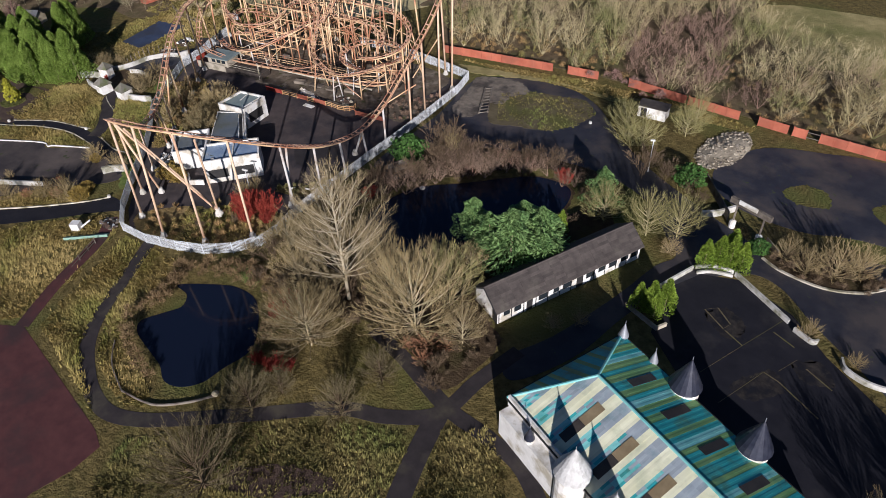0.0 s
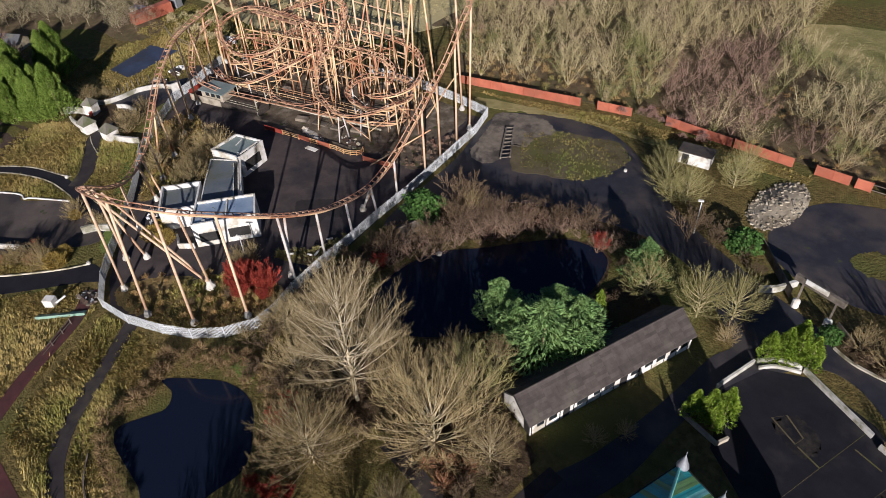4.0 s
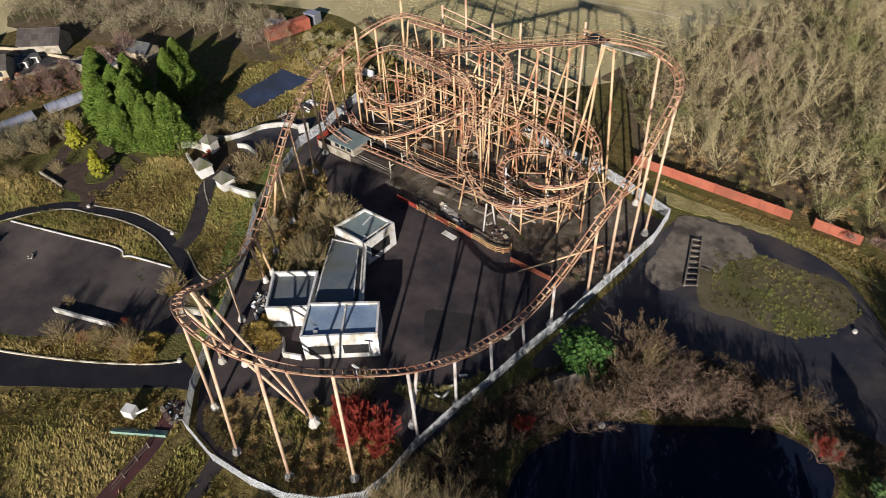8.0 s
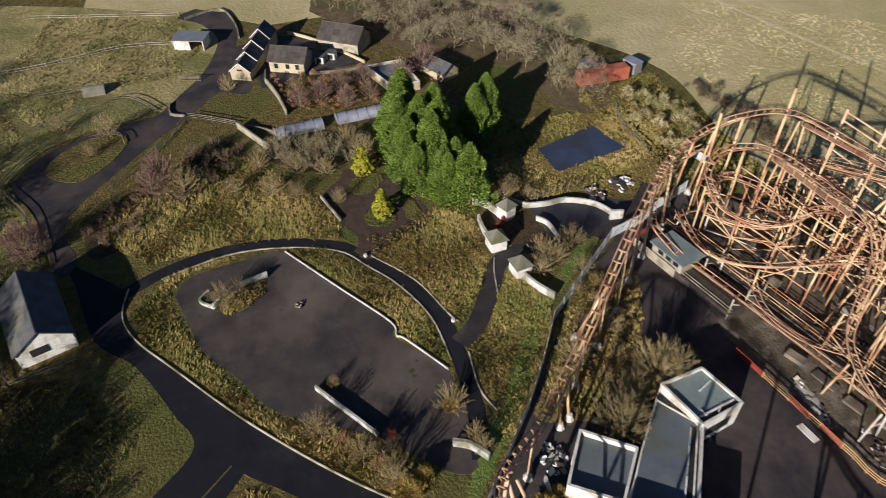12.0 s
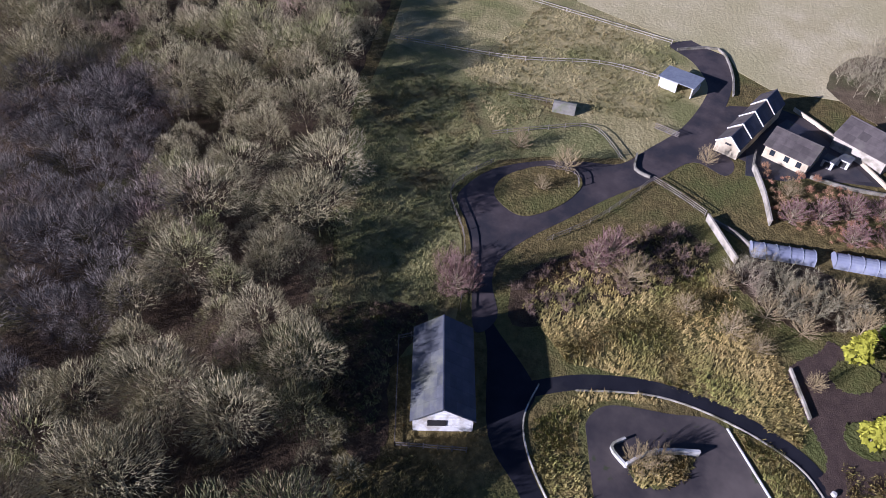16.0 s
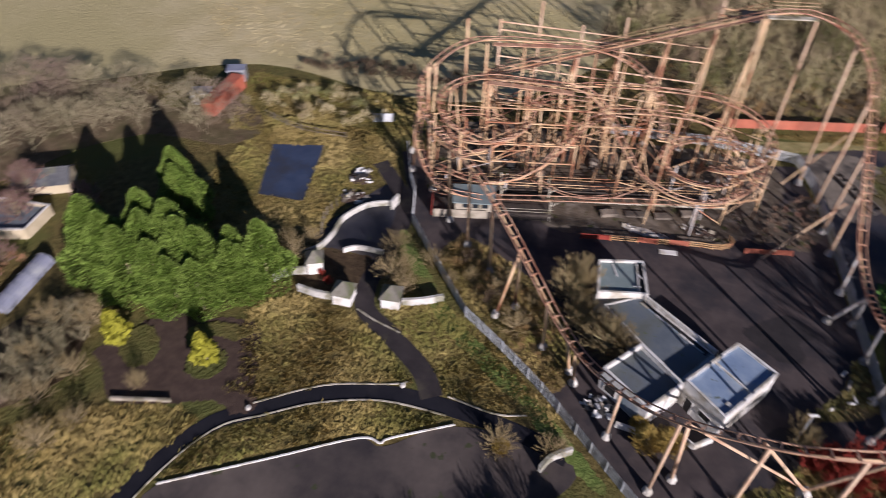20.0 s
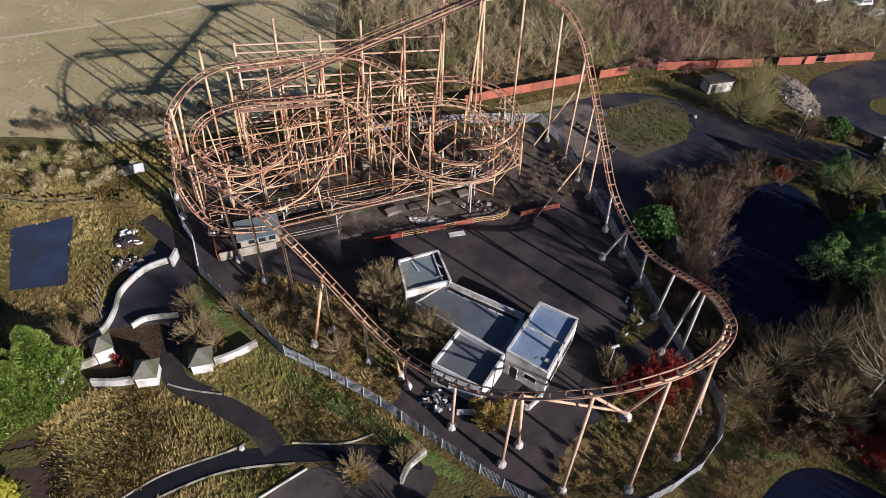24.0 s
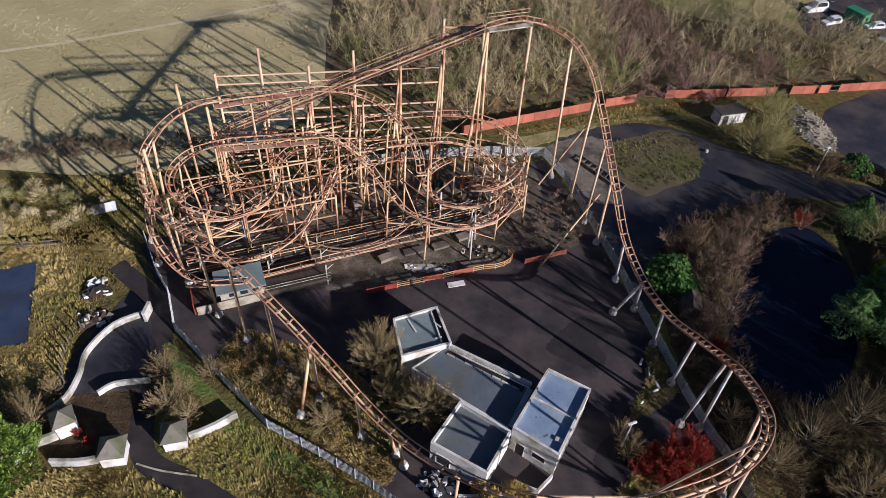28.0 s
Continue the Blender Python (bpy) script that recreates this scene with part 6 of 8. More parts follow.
for s in (0, 1):
    part("beam", Build().beam((29.3 + s, 97.4 + s * 1.4, 0.35), (23.5 + s, 105.4 + s * 0.9, 0.35), 0.22, 0.4), TIMBER, truss)
for j in range(9):
    f = j / 8
    part("rung", Build().beam((29.3 - 5.8 * f, 97.4 + 8 * f, 0.4), (30.3 - 5.8 * f, 98.8 + 7.5 * f, 0.4), 0.12), TIMBER, truss)
cont = thing("storage_container", (-77.4, 85.5, 0), "faded red steel storage container", "container")
cm_ = pose(-77.3, 85.4, 0, 0, 0, 93.5)
part("body", Build().box(-5.2, -1.2, 0.0, 5.2, 1.2, 2.5, cm_), RED_BOARD, cont)
part("roof", Build().box(-5.1, -1.1, 2.503, 5.1, 1.1, 2.56, cm_), RED_BOARD, cont)
for j in range(26):
    part("corrugation", Build().box(-5.1 + j * 0.4, -1.25, 0.1, -4.95 + j * 0.4, -1.203, 2.4, cm_), RED_BOARD, cont)
part("door", Build().box(5.203, -1.1, 0.1, 5.26, 1.1, 2.4, cm_), RED_BOARD, cont)
for x, y, w, mat, lab in ((-79.4, 92.6, 3.2, SILVER, "small blue-grey metal shed beside the container"), (-80.6, 83.6, 3.4, WHITE_WALL, "small pale cabin beside the container")):
    s = thing("site_cabin", (x, y, 0), lab, "cabin")
    m = pose(x, y, 0, 0, 0, 25)
    part("shell", Build().box(-w / 2, -1.1, -0.05, w / 2, 1.1, 2.2, m), mat, s)
    part("roof", Build().box(-w / 2 - 0.1, -1.2, 2.203, w / 2 + 0.1, 1.2, 2.35, m), GLASSHOUSE, s)
    part("door", Build().box(-0.4, -1.15, 0, 0.4, -1.103, 1.9, m), DARK, s)
ramp = thing("green_ramp", (10.4, 28.8, 0), "pale green boarded ramp in the grass", "ramp")
part("board", Build().add([(8.2, 26.2, 0.5), (12.4, 31.4, 0.5), (11.6, 32.0, 0.0), (7.4, 26.8, 0.0), (8.2, 26.2, -0.05), (12.4, 31.4, -0.05), (11.6, 32, -0.05), (7.4, 26.8, -0.05)], [(0, 1, 2, 3), (7, 6, 5, 4), (0, 4, 5, 1), (1, 5, 6, 2), (2, 6, 7, 3), (3, 7, 4, 0)]), GREEN_SHEET, ramp)
bin_ = thing("white_cabinet", (6.9, 28.7, 0), "small white broken cabinet by the path", "cabinet")
part("body", Build().box(-0.7, -0.6, -0.03, 0.7, 0.6, 1.3, pose(6.9, 28.9, 0, 0, 0, 40)), WHITE_WALL, bin_)
part("arm", Build().beam((7.4, 29.4, 0.4), (8.4, 30.8, 1.5), 0.2), WHITE_WALL, bin_)


def heap(name, x, y, sx, sy, h, count, seed, mats, size, label):
    """Loose pieces piled on a mound."""
    gen = random.Random(seed)
    p = thing(name, (x, y, 0), label, "rubble")
    for k in range(count):
        a, r = gen.uniform(0, math.tau), math.sqrt(gen.random())
        px, py = x + sx * r * math.cos(a), y + sy * r * math.sin(a)
        z = h * max(0.0, 1 - r) ** 0.8 * gen.uniform(0.6, 1.0)
        s = size * gen.uniform(0.4, 1.3)
        m = Matrix.LocRotScale((px, py, z + s * 0.1), Euler((gen.uniform(-0.6, 0.6), gen.uniform(-0.6, 0.6), gen.uniform(0, 6.3))), (s, s * gen.uniform(0.3, 0.9), s * gen.uniform(0.2, 0.5)))
        part("chunk", Build().box(-0.5, -0.5, -0.5, 0.5, 0.4, 0.45, m), mats[k % len(mats)], p)
    part("mound", Build().lathe(0, 0, [(1.0, -0.02), (0.8, 0.28), (0.45, 0.7), (0.1, 0.95)], 14), mats[-1], p).matrix_basis = Matrix.LocRotScale((x, y, 0), None, (sx, sy, h * 0.8))
    return p


heap("rubble_heap", 69.2, 117, 3.6, 7.4, 1.2, 300, 1, (RUBBLE, STONE, RUBBLE, TIMBER, RUBBLE, STONE, RUBBLE), 0.46, "long heap of pale demolition rubble")
heap("debris_pile", -1.6, 80.2, 4.2, 1.0, 0.2, 34, 12, (STONE, TIMBER, SOIL, CONCRETE), 0.55, "scattered broken concrete and boards behind the barriers")
heap("debris_pile", 5.6, 83.4, 2.6, 1.2, 0.25, 30, 13, (STONE, CONCRETE, DARK, SOIL), 0.6, "scattered broken concrete and boards behind the barriers")
heap("debris_pile", -1.4, 48.6, 2.0, 1.4, 0.5, 40, 2, (WHITE_WALL, TIMBER, GREY_STEEL, DARK), 0.7, "pile of pale and dark debris by the kiosk")
heap("debris_pile", -45, 75.2, 1.8, 1.8, 0.6, 26, 3, (WHITE_WALL, WHITE_WALL, DARK, SOIL), 1.0, "pile of white broken panels on soil")
heap("debris_pile", -44, 70.4, 2.2, 1.6, 0.4, 26, 4, (TIMBER, WHITE_WALL, SOIL), 0.8, "pile of broken timber and white rubble")
heap("debris_pile", 9.4, 33, 1.6, 1.2, 0.4, 30, 5, (TIMBER, GREY_STEEL, DARK, SOIL), 0.7, "pile of dark scrap beside the fence")
heap("debris_pile", -30.4, 23.4, 0.8, 0.6, 0.3, 12, 6, (KERB, CONCRETE, DARK), 0.5, "small pile of pale rubble on the pad")
heap("debris_pile", 113, 78, 3, 1.2, 0.4, 30, 7, (STONE, TIMBER, SOIL), 0.6, "low pile of stones in the courtyard")
for j in range(9):
    f = j / 8
    x, y = -44 - 1.6 * math.sin(f * 3), 61 + 9 * f
    p = thing("timber_stake", (x, y, 0), "thin upright timber stake behind a white wall", "post", "timber stakes")
    part("stake", Build().beam((x, y, -0.05), (x + 0.1, y, 1.7), 0.12), TIMBER, p)
for x, y, mat, lab in ((39.2, 73.4, WHITE_WALL, "white float on dark water"), (46.2, 55, RED_BOARD, "red float on dark water"), (51.8, 27.6, CREAM, "yellow float at the pond edge")):
    b = thing("float", (x, y, 0.04), lab, "float")
    part("ball", Build().lathe(x, y, [(0.1, 0.0), (0.42, 0.1), (0.45, 0.35), (0.2, 0.55)], 10), mat, b, smooth=True)
sheet("soil_bed", [(-59.2, 33), (-56.6, 31.4), (-54.6, 29.4), (-52.4, 28.1), (-49, 29.2), (-46, 30.4), (-43, 32.2), (-40.7, 32.6), (-38.9, 31.9), (-37.1, 33.6), (-39.2, 36.6), (-40.4, 39.6), (-43.2, 43.8), (-47.4, 43.4), (-50.2, 42.2), (-53.7, 41.6), (-56.2, 39.4), (-57.4, 36.6)], SOIL, 0.042, "dark bare soil path round planting beds", "ground")
for edge_points in ([(-57.6, 35.6), (-55.8, 33.6), (-53.6, 32.7), (-51.9, 34), (-52.4, 36.2), (-54, 37.8), (-56.2, 38.4)], [(-48.2, 36), (-46.8, 34.6), (-44.9, 34.3), (-43.6, 35.8), (-43.8, 37.8), (-45.6, 38.8), (-47.6, 38)], [(-50.6, 39.6), (-49.2, 37.8), (-48.4, 39.6), (-46.6, 40.6), (-44.6, 40.6), (-43.4, 42.6), (-46.8, 42.6), (-49.6, 41.4)]):
    sheet("planting_bed", edge_points, GRASS, 0.16, "mossy rounded planting bed ringed by soil", "ground")
# two ragged patches darker than the plaza round them
for pts in ([(13, 66.6), (15, 64.8), (18, 63.4), (20.4, 65), (19.6, 67.4), (21.6, 69.4), (18.4, 71.6), (15.4, 69.4)], [(16, 49), (21, 47), (23, 52), (18, 54)]):
    sheet("tarmac_patch", pts, PATCH, 0.042, "darker irregular patch on the plaza tarmac", "pavement")
sheet("moss_patch", [(82, 112), (85, 110.4), (89, 112.6), (87, 116), (83.4, 115.6)], GRASS, 0.05, "mossy grass island in the car park", "ground")
sheet("moss_patch", [(94, 116), (100, 113), (106, 116), (102, 121), (96, 120)], GRASS, 0.05, "mossy grass island in the car park", "ground")
sheet("scrub_floor", [(16.5, 40), (20, 37), (26.5, 40.5), (31, 46), (30.5, 52.5), (25, 53), (18.5, 48)], SCRUB, 0.05, "weedy brown ground inside the fence", "ground")
sheet("scrub_floor", [(-27, 63.4), (-20, 56.6), (-10, 50.4), (-6.5, 48.6), (-5.4, 55), (-11, 63), (-20, 67.4), (-25.6, 69)], SCRUB, 0.05, "weedy ground under the coaster track", "ground")
sheet("bed_floor", [(86.6, 95.2), (90.2, 94.2), (95.5, 94.7), (99.3, 97), (101.6, 100), (97, 102), (90, 100)], LITTER, 0.06, "leaf-littered shrub bed", "ground")
sheet("verge", [(12, 110.5), (30, 117), (44, 120), (50, 123.5), (60, 125.5), (56, 122), (46, 118.6), (34, 117.4), (24, 113), (16, 109)], FIELD, 0.05, "yellow grass verge along the red fence", "ground")
for a, b in (((-3.2, 9.6), (-8.4, 14.6)), ((92.8, 77.8), (94.5, 85.4)), ((90, 78.7), (92.8, 77.8)), ((96.6, 75.7), (98.6, 75.5)), ((97.8, 77.1), (98.6, 80.2)), ((95.8, 73.7), (96.6, 75.7)), ((94.5, 82.6), (97.5, 81.9)), ((92.8, 77.8), (91.2, 70.5)), ((100, 79.6), (103.5, 78.5)), ((98.6, 75.5), (104, 73.6)), ((96.6, 75.7), (95, 68)), ((86.3, 80.3), (87.4, 81.7)), ((87.4, 81.7), (90, 80.1)), ((90, 80.1), (89.7, 78.8)), ((86.3, 80.3), (89.7, 78.8))):
    sheet("moss_line", [(a[0], a[1] - 0.1), (b[0], b[1] - 0.1), (b[0] + 0.09, b[1] + 0.06), (a[0] + 0.09, a[1] + 0.06)], MOSSY_EARTH, 0.05, "thin mossy crack in the tarmac", "ground", smooth=False)

for pts in ([(87, 79.4), (90.6, 77.6), (92, 79.6), (91, 81.6), (88.2, 82.2)], [(94.8, 71.4), (97.4, 70.6), (99.6, 75), (97, 76.4)], [(98.4, 79.2), (101, 77.6), (103.4, 79.4), (101, 81.6)]):
    sheet("worn_patch", pts, COURT_WORN, 0.045, "worn brown patch in the courtyard tarmac", "pavement", smooth=False)
sheet("farmyard", [(-89.5, 20), (-98, 19.5), (-109, 25.5), (-106.5, 31), (-96, 39), (-93.5, 30), (-90.5, 26)], TARMAC, 0.044, "dark tarmac yard between the farm buildings", "road", smooth=False)
for line in ([(-118, 122), (-82, 135), (-63.6, 143), (-34.6, 158), (-10, 172)],):
    path("track", line, 0.9, TRACK, 0.05, "faint pale track across the meadow")
part("shoulder", Build().prism([hp(0.2, HW - 0.3, 0), hp(9.2, HW - 0.3, 0), hp(9.2, HW, 0), hp(0.2, HW, 0)], 4.0, 5.6), WHITE_WALL, hall, "stained white parapet")

sheet("gate_soil", [(-43.2, 52.4), (-40, 51.6), (-37, 52.6), (-35, 54.4), (-35.2, 57), (-35.6, 60), (-38.6, 59.6), (-42, 59.4), (-43, 56)], LITTER, 0.036, "dark bare soil behind the gatehouses", "ground")
sheet("green_verge", [(-33.4, 66.8), (-27.4, 60.6), (-20.6, 54.2), (-14.4, 50.8), (-8.4, 47), (-3.6, 43.4), (1.4, 39.6), (0.4, 38.6), (-4.8, 41.8), (-9.6, 45), (-15.6, 48.6), (-21.8, 52.4), (-28.2, 58.6), (-33.8, 64.8)], FRESH_GREEN, 0.05, "strip of fresh green grass along the steel fence", "ground")
sheet("algae", [(33, 41.6), (35.5, 40.8), (38.6, 41), (38.2, 42.6), (35, 43.2), (33, 42.8)], FRESH_GREEN, 0.052, "bright green boggy grass at the corner of the pond", "ground")
sheet("bare_earth", [(62.2, 23.5), (65, 27.4), (68.9, 30), (72, 30.7), (70.4, 27.6), (66.4, 23.4), (64, 22.2)], SOIL, 0.05, "dark bare earth patch in the grass", "ground")

# ---- parked vehicles beyond the woods ----
def car(x, y, turn, body_mat, length, height, label, name="car", category="car"):
    c = thing(name, (x, y, 0), label, category)
    m, l2 = pose(x, y, 0, 0, 0, turn), length / 2
    at = lambda px, py, pz: m @ Vector((px, py, pz))
    def shell(rows, w):
        v = [at(px, s * ww, pz) for s in (-1, 1) for px, pz, ww in rows]
        n = len(rows)
        return Build().add(v, [tuple(range(n)), tuple(range(n, 2 * n))[::-1]] + [(i, n + i, n + (i + 1) % n, (i + 1) % n) for i in range(n)])
    hh = height * 0.56
    part("body", shell([(-l2, 0.3, 0.85), (l2, 0.3, 0.85), (l2, hh * 0.8, 0.85), (l2 * 0.45, hh, 0.85), (-l2, hh, 0.85)], 0.85), body_mat, c)
    part("cabin", shell([(-l2 * 0.96, hh + 0.003, 0.8), (l2 * 0.45, hh + 0.003, 0.8), (l2 * 0.18, height, 0.66), (-l2 * 0.8, height, 0.66)], 0.8), body_mat, c)
    for s in (-1, 1):
        part("side_window", Build().add([at(px, s * w, pz) for px, pz, w in ((-l2 * 0.8, hh + 0.08, 0.80), (l2 * 0.32, hh + 0.08, 0.80), (l2 * 0.12, height - 0.1, 0.70), (-l2 * 0.72, height - 0.1, 0.70))] + [at(px, s * (w - 0.06), pz) for px, pz, w in ((-l2 * 0.8, hh + 0.08, 0.80), (l2 * 0.32, hh + 0.08, 0.80), (l2 * 0.12, height - 0.1, 0.70), (-l2 * 0.72, height - 0.1, 0.70))], [(0, 1, 2, 3), (7, 6, 5, 4), (0, 4, 5, 1), (1, 5, 6, 2), (2, 6, 7, 3), (3, 7, 4, 0)]), GLASS, c)
    for px in (-l2 * 0.62, l2 * 0.62):
        for s in (-1, 1):
            p = at(px, s * 0.84, 0.32)
            q = at(px, s * 0.66, 0.32)
            part("wheel", Build().tube([p, q], 0.33, 10), RUBBER, c)
    return c


sheet("lorry_park", [(84, 152), (90, 149), (100, 146), (130, 146), (130, 180), (96, 172), (86, 164)], TARMAC_PALE, 0.05, "worn tarmac yard with parked vehicles", "road")
car(91.8, 159, 200, CAR_WHITE, 4.6, 1.7, "white four-wheel-drive car parked on the yard")
car(101.4, 157.6, 190, CAR_WHITE, 4.3, 1.45, "white car parked beside a green cabin")
car(101.5, 152, 205, GREY_STEEL, 4.4, 1.45, "silver car parked on the yard")
car(90.6, 165, 195, CAR_WHITE, 5.6, 2.5, "white touring caravan parked in the yard", "caravan", "caravan")
gc = thing("site_cabin", (98.4, 160.6, 0), "green steel site cabin on the yard", "cabin")
gm = pose(98.4, 160.8, 0, 0, 0, 120)
part("body", Build().box(-2.4, -1.3, 0, 2.4, 1.3, 2.6, gm), GREEN_CABIN, gc)
part("window", Build().box(-2.44, -0.5, 1.2, -2.38, 0.5, 2.0, gm), GLASS, gc)
part("roof", Build().box(-2.5, -1.4, 2.603, 2.5, 1.4, 2.7, gm), GREEN_CABIN, gc)


# ---- plants ----
def leafy(name, dark, light, rough=0.7):
    return surface(name, dark, light, rough, 0.5, 4, 0, 8, vary=0.32, per="island", spec=0.1)


LEAF_CYPRESS = leafy("green_cypress_sprays", (0.175, 0.265, 0.045), (0.29, 0.39, 0.085))
LEAF_GOLD = leafy("golden_cypress_sprays", (0.26, 0.25, 0.025), (0.36, 0.34, 0.04))
LEAF_PINE = leafy("blue_green_pine_needles", (0.13, 0.235, 0.08), (0.24, 0.355, 0.125))
LEAF_LIME = leafy("yellow_green_leaves", (0.18, 0.27, 0.035), (0.31, 0.41, 0.06))
LEAF_LAUREL = leafy("bright_green_leaves", (0.045, 0.10, 0.024), (0.075, 0.15, 0.034))
GORSE = leafy("golden_dead_stems", (0.28, 0.195, 0.05), (0.39, 0.285, 0.08))
REED = leafy("brown_reeds", (0.15, 0.10, 0.052), (0.25, 0.172, 0.09), 0.9)


def grow(gen, p, d, length, r, level, spec, segs):
    """Branches as (start, end, radius, radius, level), outward and upward, straight and fine towards the tips."""
    counts, spread, up, shrink = spec
    steps = 5 if level == 0 else 3 if level < 3 else 2
    q, way = p, d
    for i in range(steps):
        way = way + gen.normal(0, 0.06 if level else 0.03, 3) + np.array([0, 0, up[min(level, len(up) - 1)] / steps])
        way = way / np.linalg.norm(way)
        e = q + way * length / steps
        r1 = r * (1 - 0.75 * (i + 1) / steps)
        segs.append((q, e, r * (1 - 0.75 * i / steps), r1, level))
        if level < len(counts):
            here = counts[level] / steps * (1.0 if level == 0 else 0.7 + 0.3 * i)
            for _ in range(int(here) + (gen.random() < here % 1)):
                if level == 0 and i == 0:
                    continue
                t = gen.random()
                side = gen.normal(0, 1, 3)
                side -= side @ way * way
                side /= np.linalg.norm(side) + 1e-9
                a = spread[level] * gen.uniform(0.75, 1.2)
                nd = way * math.cos(a) + side * math.sin(a)
                if nd[2] < 0.05:
                    nd[2] = abs(nd[2]) * 0.5
                cut = 1 - 0.5 * (i + t) / steps
                grow(gen, q + (e - q) * t, nd, length * shrink[level] * gen.uniform(0.75, 1.15) * cut, r1 * 0.36 + 0.004, level + 1, spec, segs)
        q = e


def twig_arrays(segs, gen, low, width):
    """Thin tapering blades for every branch of a level past low."""
    pick = [s for s in segs if s[4] >= low]
    a, b = np.array([s[0] for s in pick]), np.array([s[1] for s in pick])
    w = np.maximum(np.array([s[2] for s in pick]) * 0.8, width)[:, None]
    side = np.cross(b - a, gen.normal(0, 1, a.shape))
    side /= np.linalg.norm(side, axis=1)[:, None] + 1e-9
    w = w * 1.35
    v = np.stack([a - side * w, a + side * w, b], 1).reshape(-1, 3)
    return v, np.arange(len(v)).reshape(-1, 3)


def bare_tree(name, seed, height, spread, counts, up, shrink, bark, twig, stems=1, width=0.022, trunk_share=0.62, low=2):
    gen, segs = np.random.default_rng(seed), []
    for k in range(stems):
        lean = gen.normal(0, 0.04 if stems == 1 else 0.30, 3)
        d = np.array([lean[0], lean[1], 1.0])
        grow(gen, np.array([*(gen.normal(0, 0.0 if stems == 1 else 0.25, 2)), -0.05]), d / np.linalg.norm(d), height * trunk_share, height * (0.014 if stems == 1 else 0.006), 0, (counts, spread, up, shrink), segs)
    wood = Build()
    for p, q, r0, r1, level in segs:
        if level < low:
            wood.tube([p, q], [r0, r1], 5 if level == 0 else 4, cap=False)
    v, f = twig_arrays(segs, gen, low, width)
    top = max(v[:, 2].max(), 0.1)
    return {"trunk": wood.mesh(name + "_trunk", bark, True), "crown": raw_mesh(name + "_crown", v, f, twig), "height": top}


def crown_tree(name, seed, height, radius, bark, twig, limbs=46, branchlets=12, twigs=8, base=0.12, width=0.013, point=1.0, fork=0.40):
    """A bare tree with a rounded crown: limbs rise from the trunk to an even dome, each with fine upright twigs."""
    gen = np.random.default_rng(seed)
    wood, boughs, fine = Build(), Build(), []
    lean = gen.normal(0, 0.015, 2)
    spine = lambda z: np.array([lean[0] * z, lean[1] * z, z])
    wood.tube([spine(z * height) for z in (-0.004, 0.25, 0.5, 0.75, 0.96)], [height * r for r in (0.0125, 0.010, 0.007, 0.004, 0.0015)], 7, cap=False)

    def unit(v):
        return v / (np.linalg.norm(v) + 1e-9)

    def edge(a, z):
        f = (z / height - base) / (1 - base)
        return radius * max(0.05, 1 - abs(2 * f - 0.85) ** 2.2) ** 0.6 if f < 0.45 else radius * max(0.02, 1 - ((f - 0.42) / 0.58) ** (2.0 * point)) ** 0.62

    for i in range(limbs):
        f = (i + gen.random()) / limbs
        a = i * 2.39996 + gen.normal(0, 0.25)
        z1 = height * (base + 0.1 + (0.9 - base) * f ** 0.85)
        out = edge(a, z1) * gen.uniform(0.86, 1.05)
        z0 = max(height * base * 0.8, min(z1 - out * gen.uniform(0.8, 1.2), height * (base + fork * f) * gen.uniform(0.85, 1.1)))
        p0, p1 = spine(z0), np.array([math.cos(a) * out, math.sin(a) * out, z1])
        mid = p0 + (p1 - p0) * 0.5 + np.array([math.cos(a), math.sin(a), -0.2]) * out * 0.14 + gen.normal(0, 0.02, 3) * height * 0.3
        path_ = [(1 - t) ** 2 * p0 + 2 * t * (1 - t) * mid + t * t * p1 for t in np.linspace(0, 1, 6)]
        long = float(np.linalg.norm(p1 - p0))
        r0 = 0.0085 * long + 0.018
        boughs.tube(path_, [r0, r0 * 0.8, r0 * 0.62, r0 * 0.45, r0 * 0.3, 0.008], 4, cap=False)
        for j in range(branchlets):
            t = 0.22 + 0.78 * (j + gen.random()) / branchlets
            k = min(int(t * 5), 4)
            q = path_[k] + (path_[k + 1] - path_[k]) * (t * 5 - k)
            d = unit(path_[k + 1] - path_[k])
            side = unit(np.cross(d, gen.normal(0, 1, 3)))
            way = unit(d + side * gen.uniform(0.35, 0.8) + np.array([0, 0, 0.4]))
            ln = long * gen.uniform(0.20, 0.36) * (1.15 - 0.6 * t)
            e = q + way * ln
            fine.append((q, e, 0.006 + 0.0025 * ln, 0.0, 2))
            for m in range(twigs):
                u = 0.15 + 0.85 * (m + gen.random()) / twigs
                side = unit(np.cross(way, gen.normal(0, 1, 3)))
                w2 = unit(way + side * gen.uniform(0.3, 0.7) + np.array([0, 0, 0.35]))
                b = q + way * ln * u
                fine.append((b, b + w2 * ln * gen.uniform(0.35, 0.7), 0.0, 0.0, 3))
    v, f = twig_arrays(fine, gen, 0, width)
    return {"trunk": wood.mesh(name + "_trunk", bark, True), "limbs": boughs.mesh(name + "_limbs", bark, True), "crown": raw_mesh(name + "_crown", v, f, twig), "height": float(v[:, 2].max())}


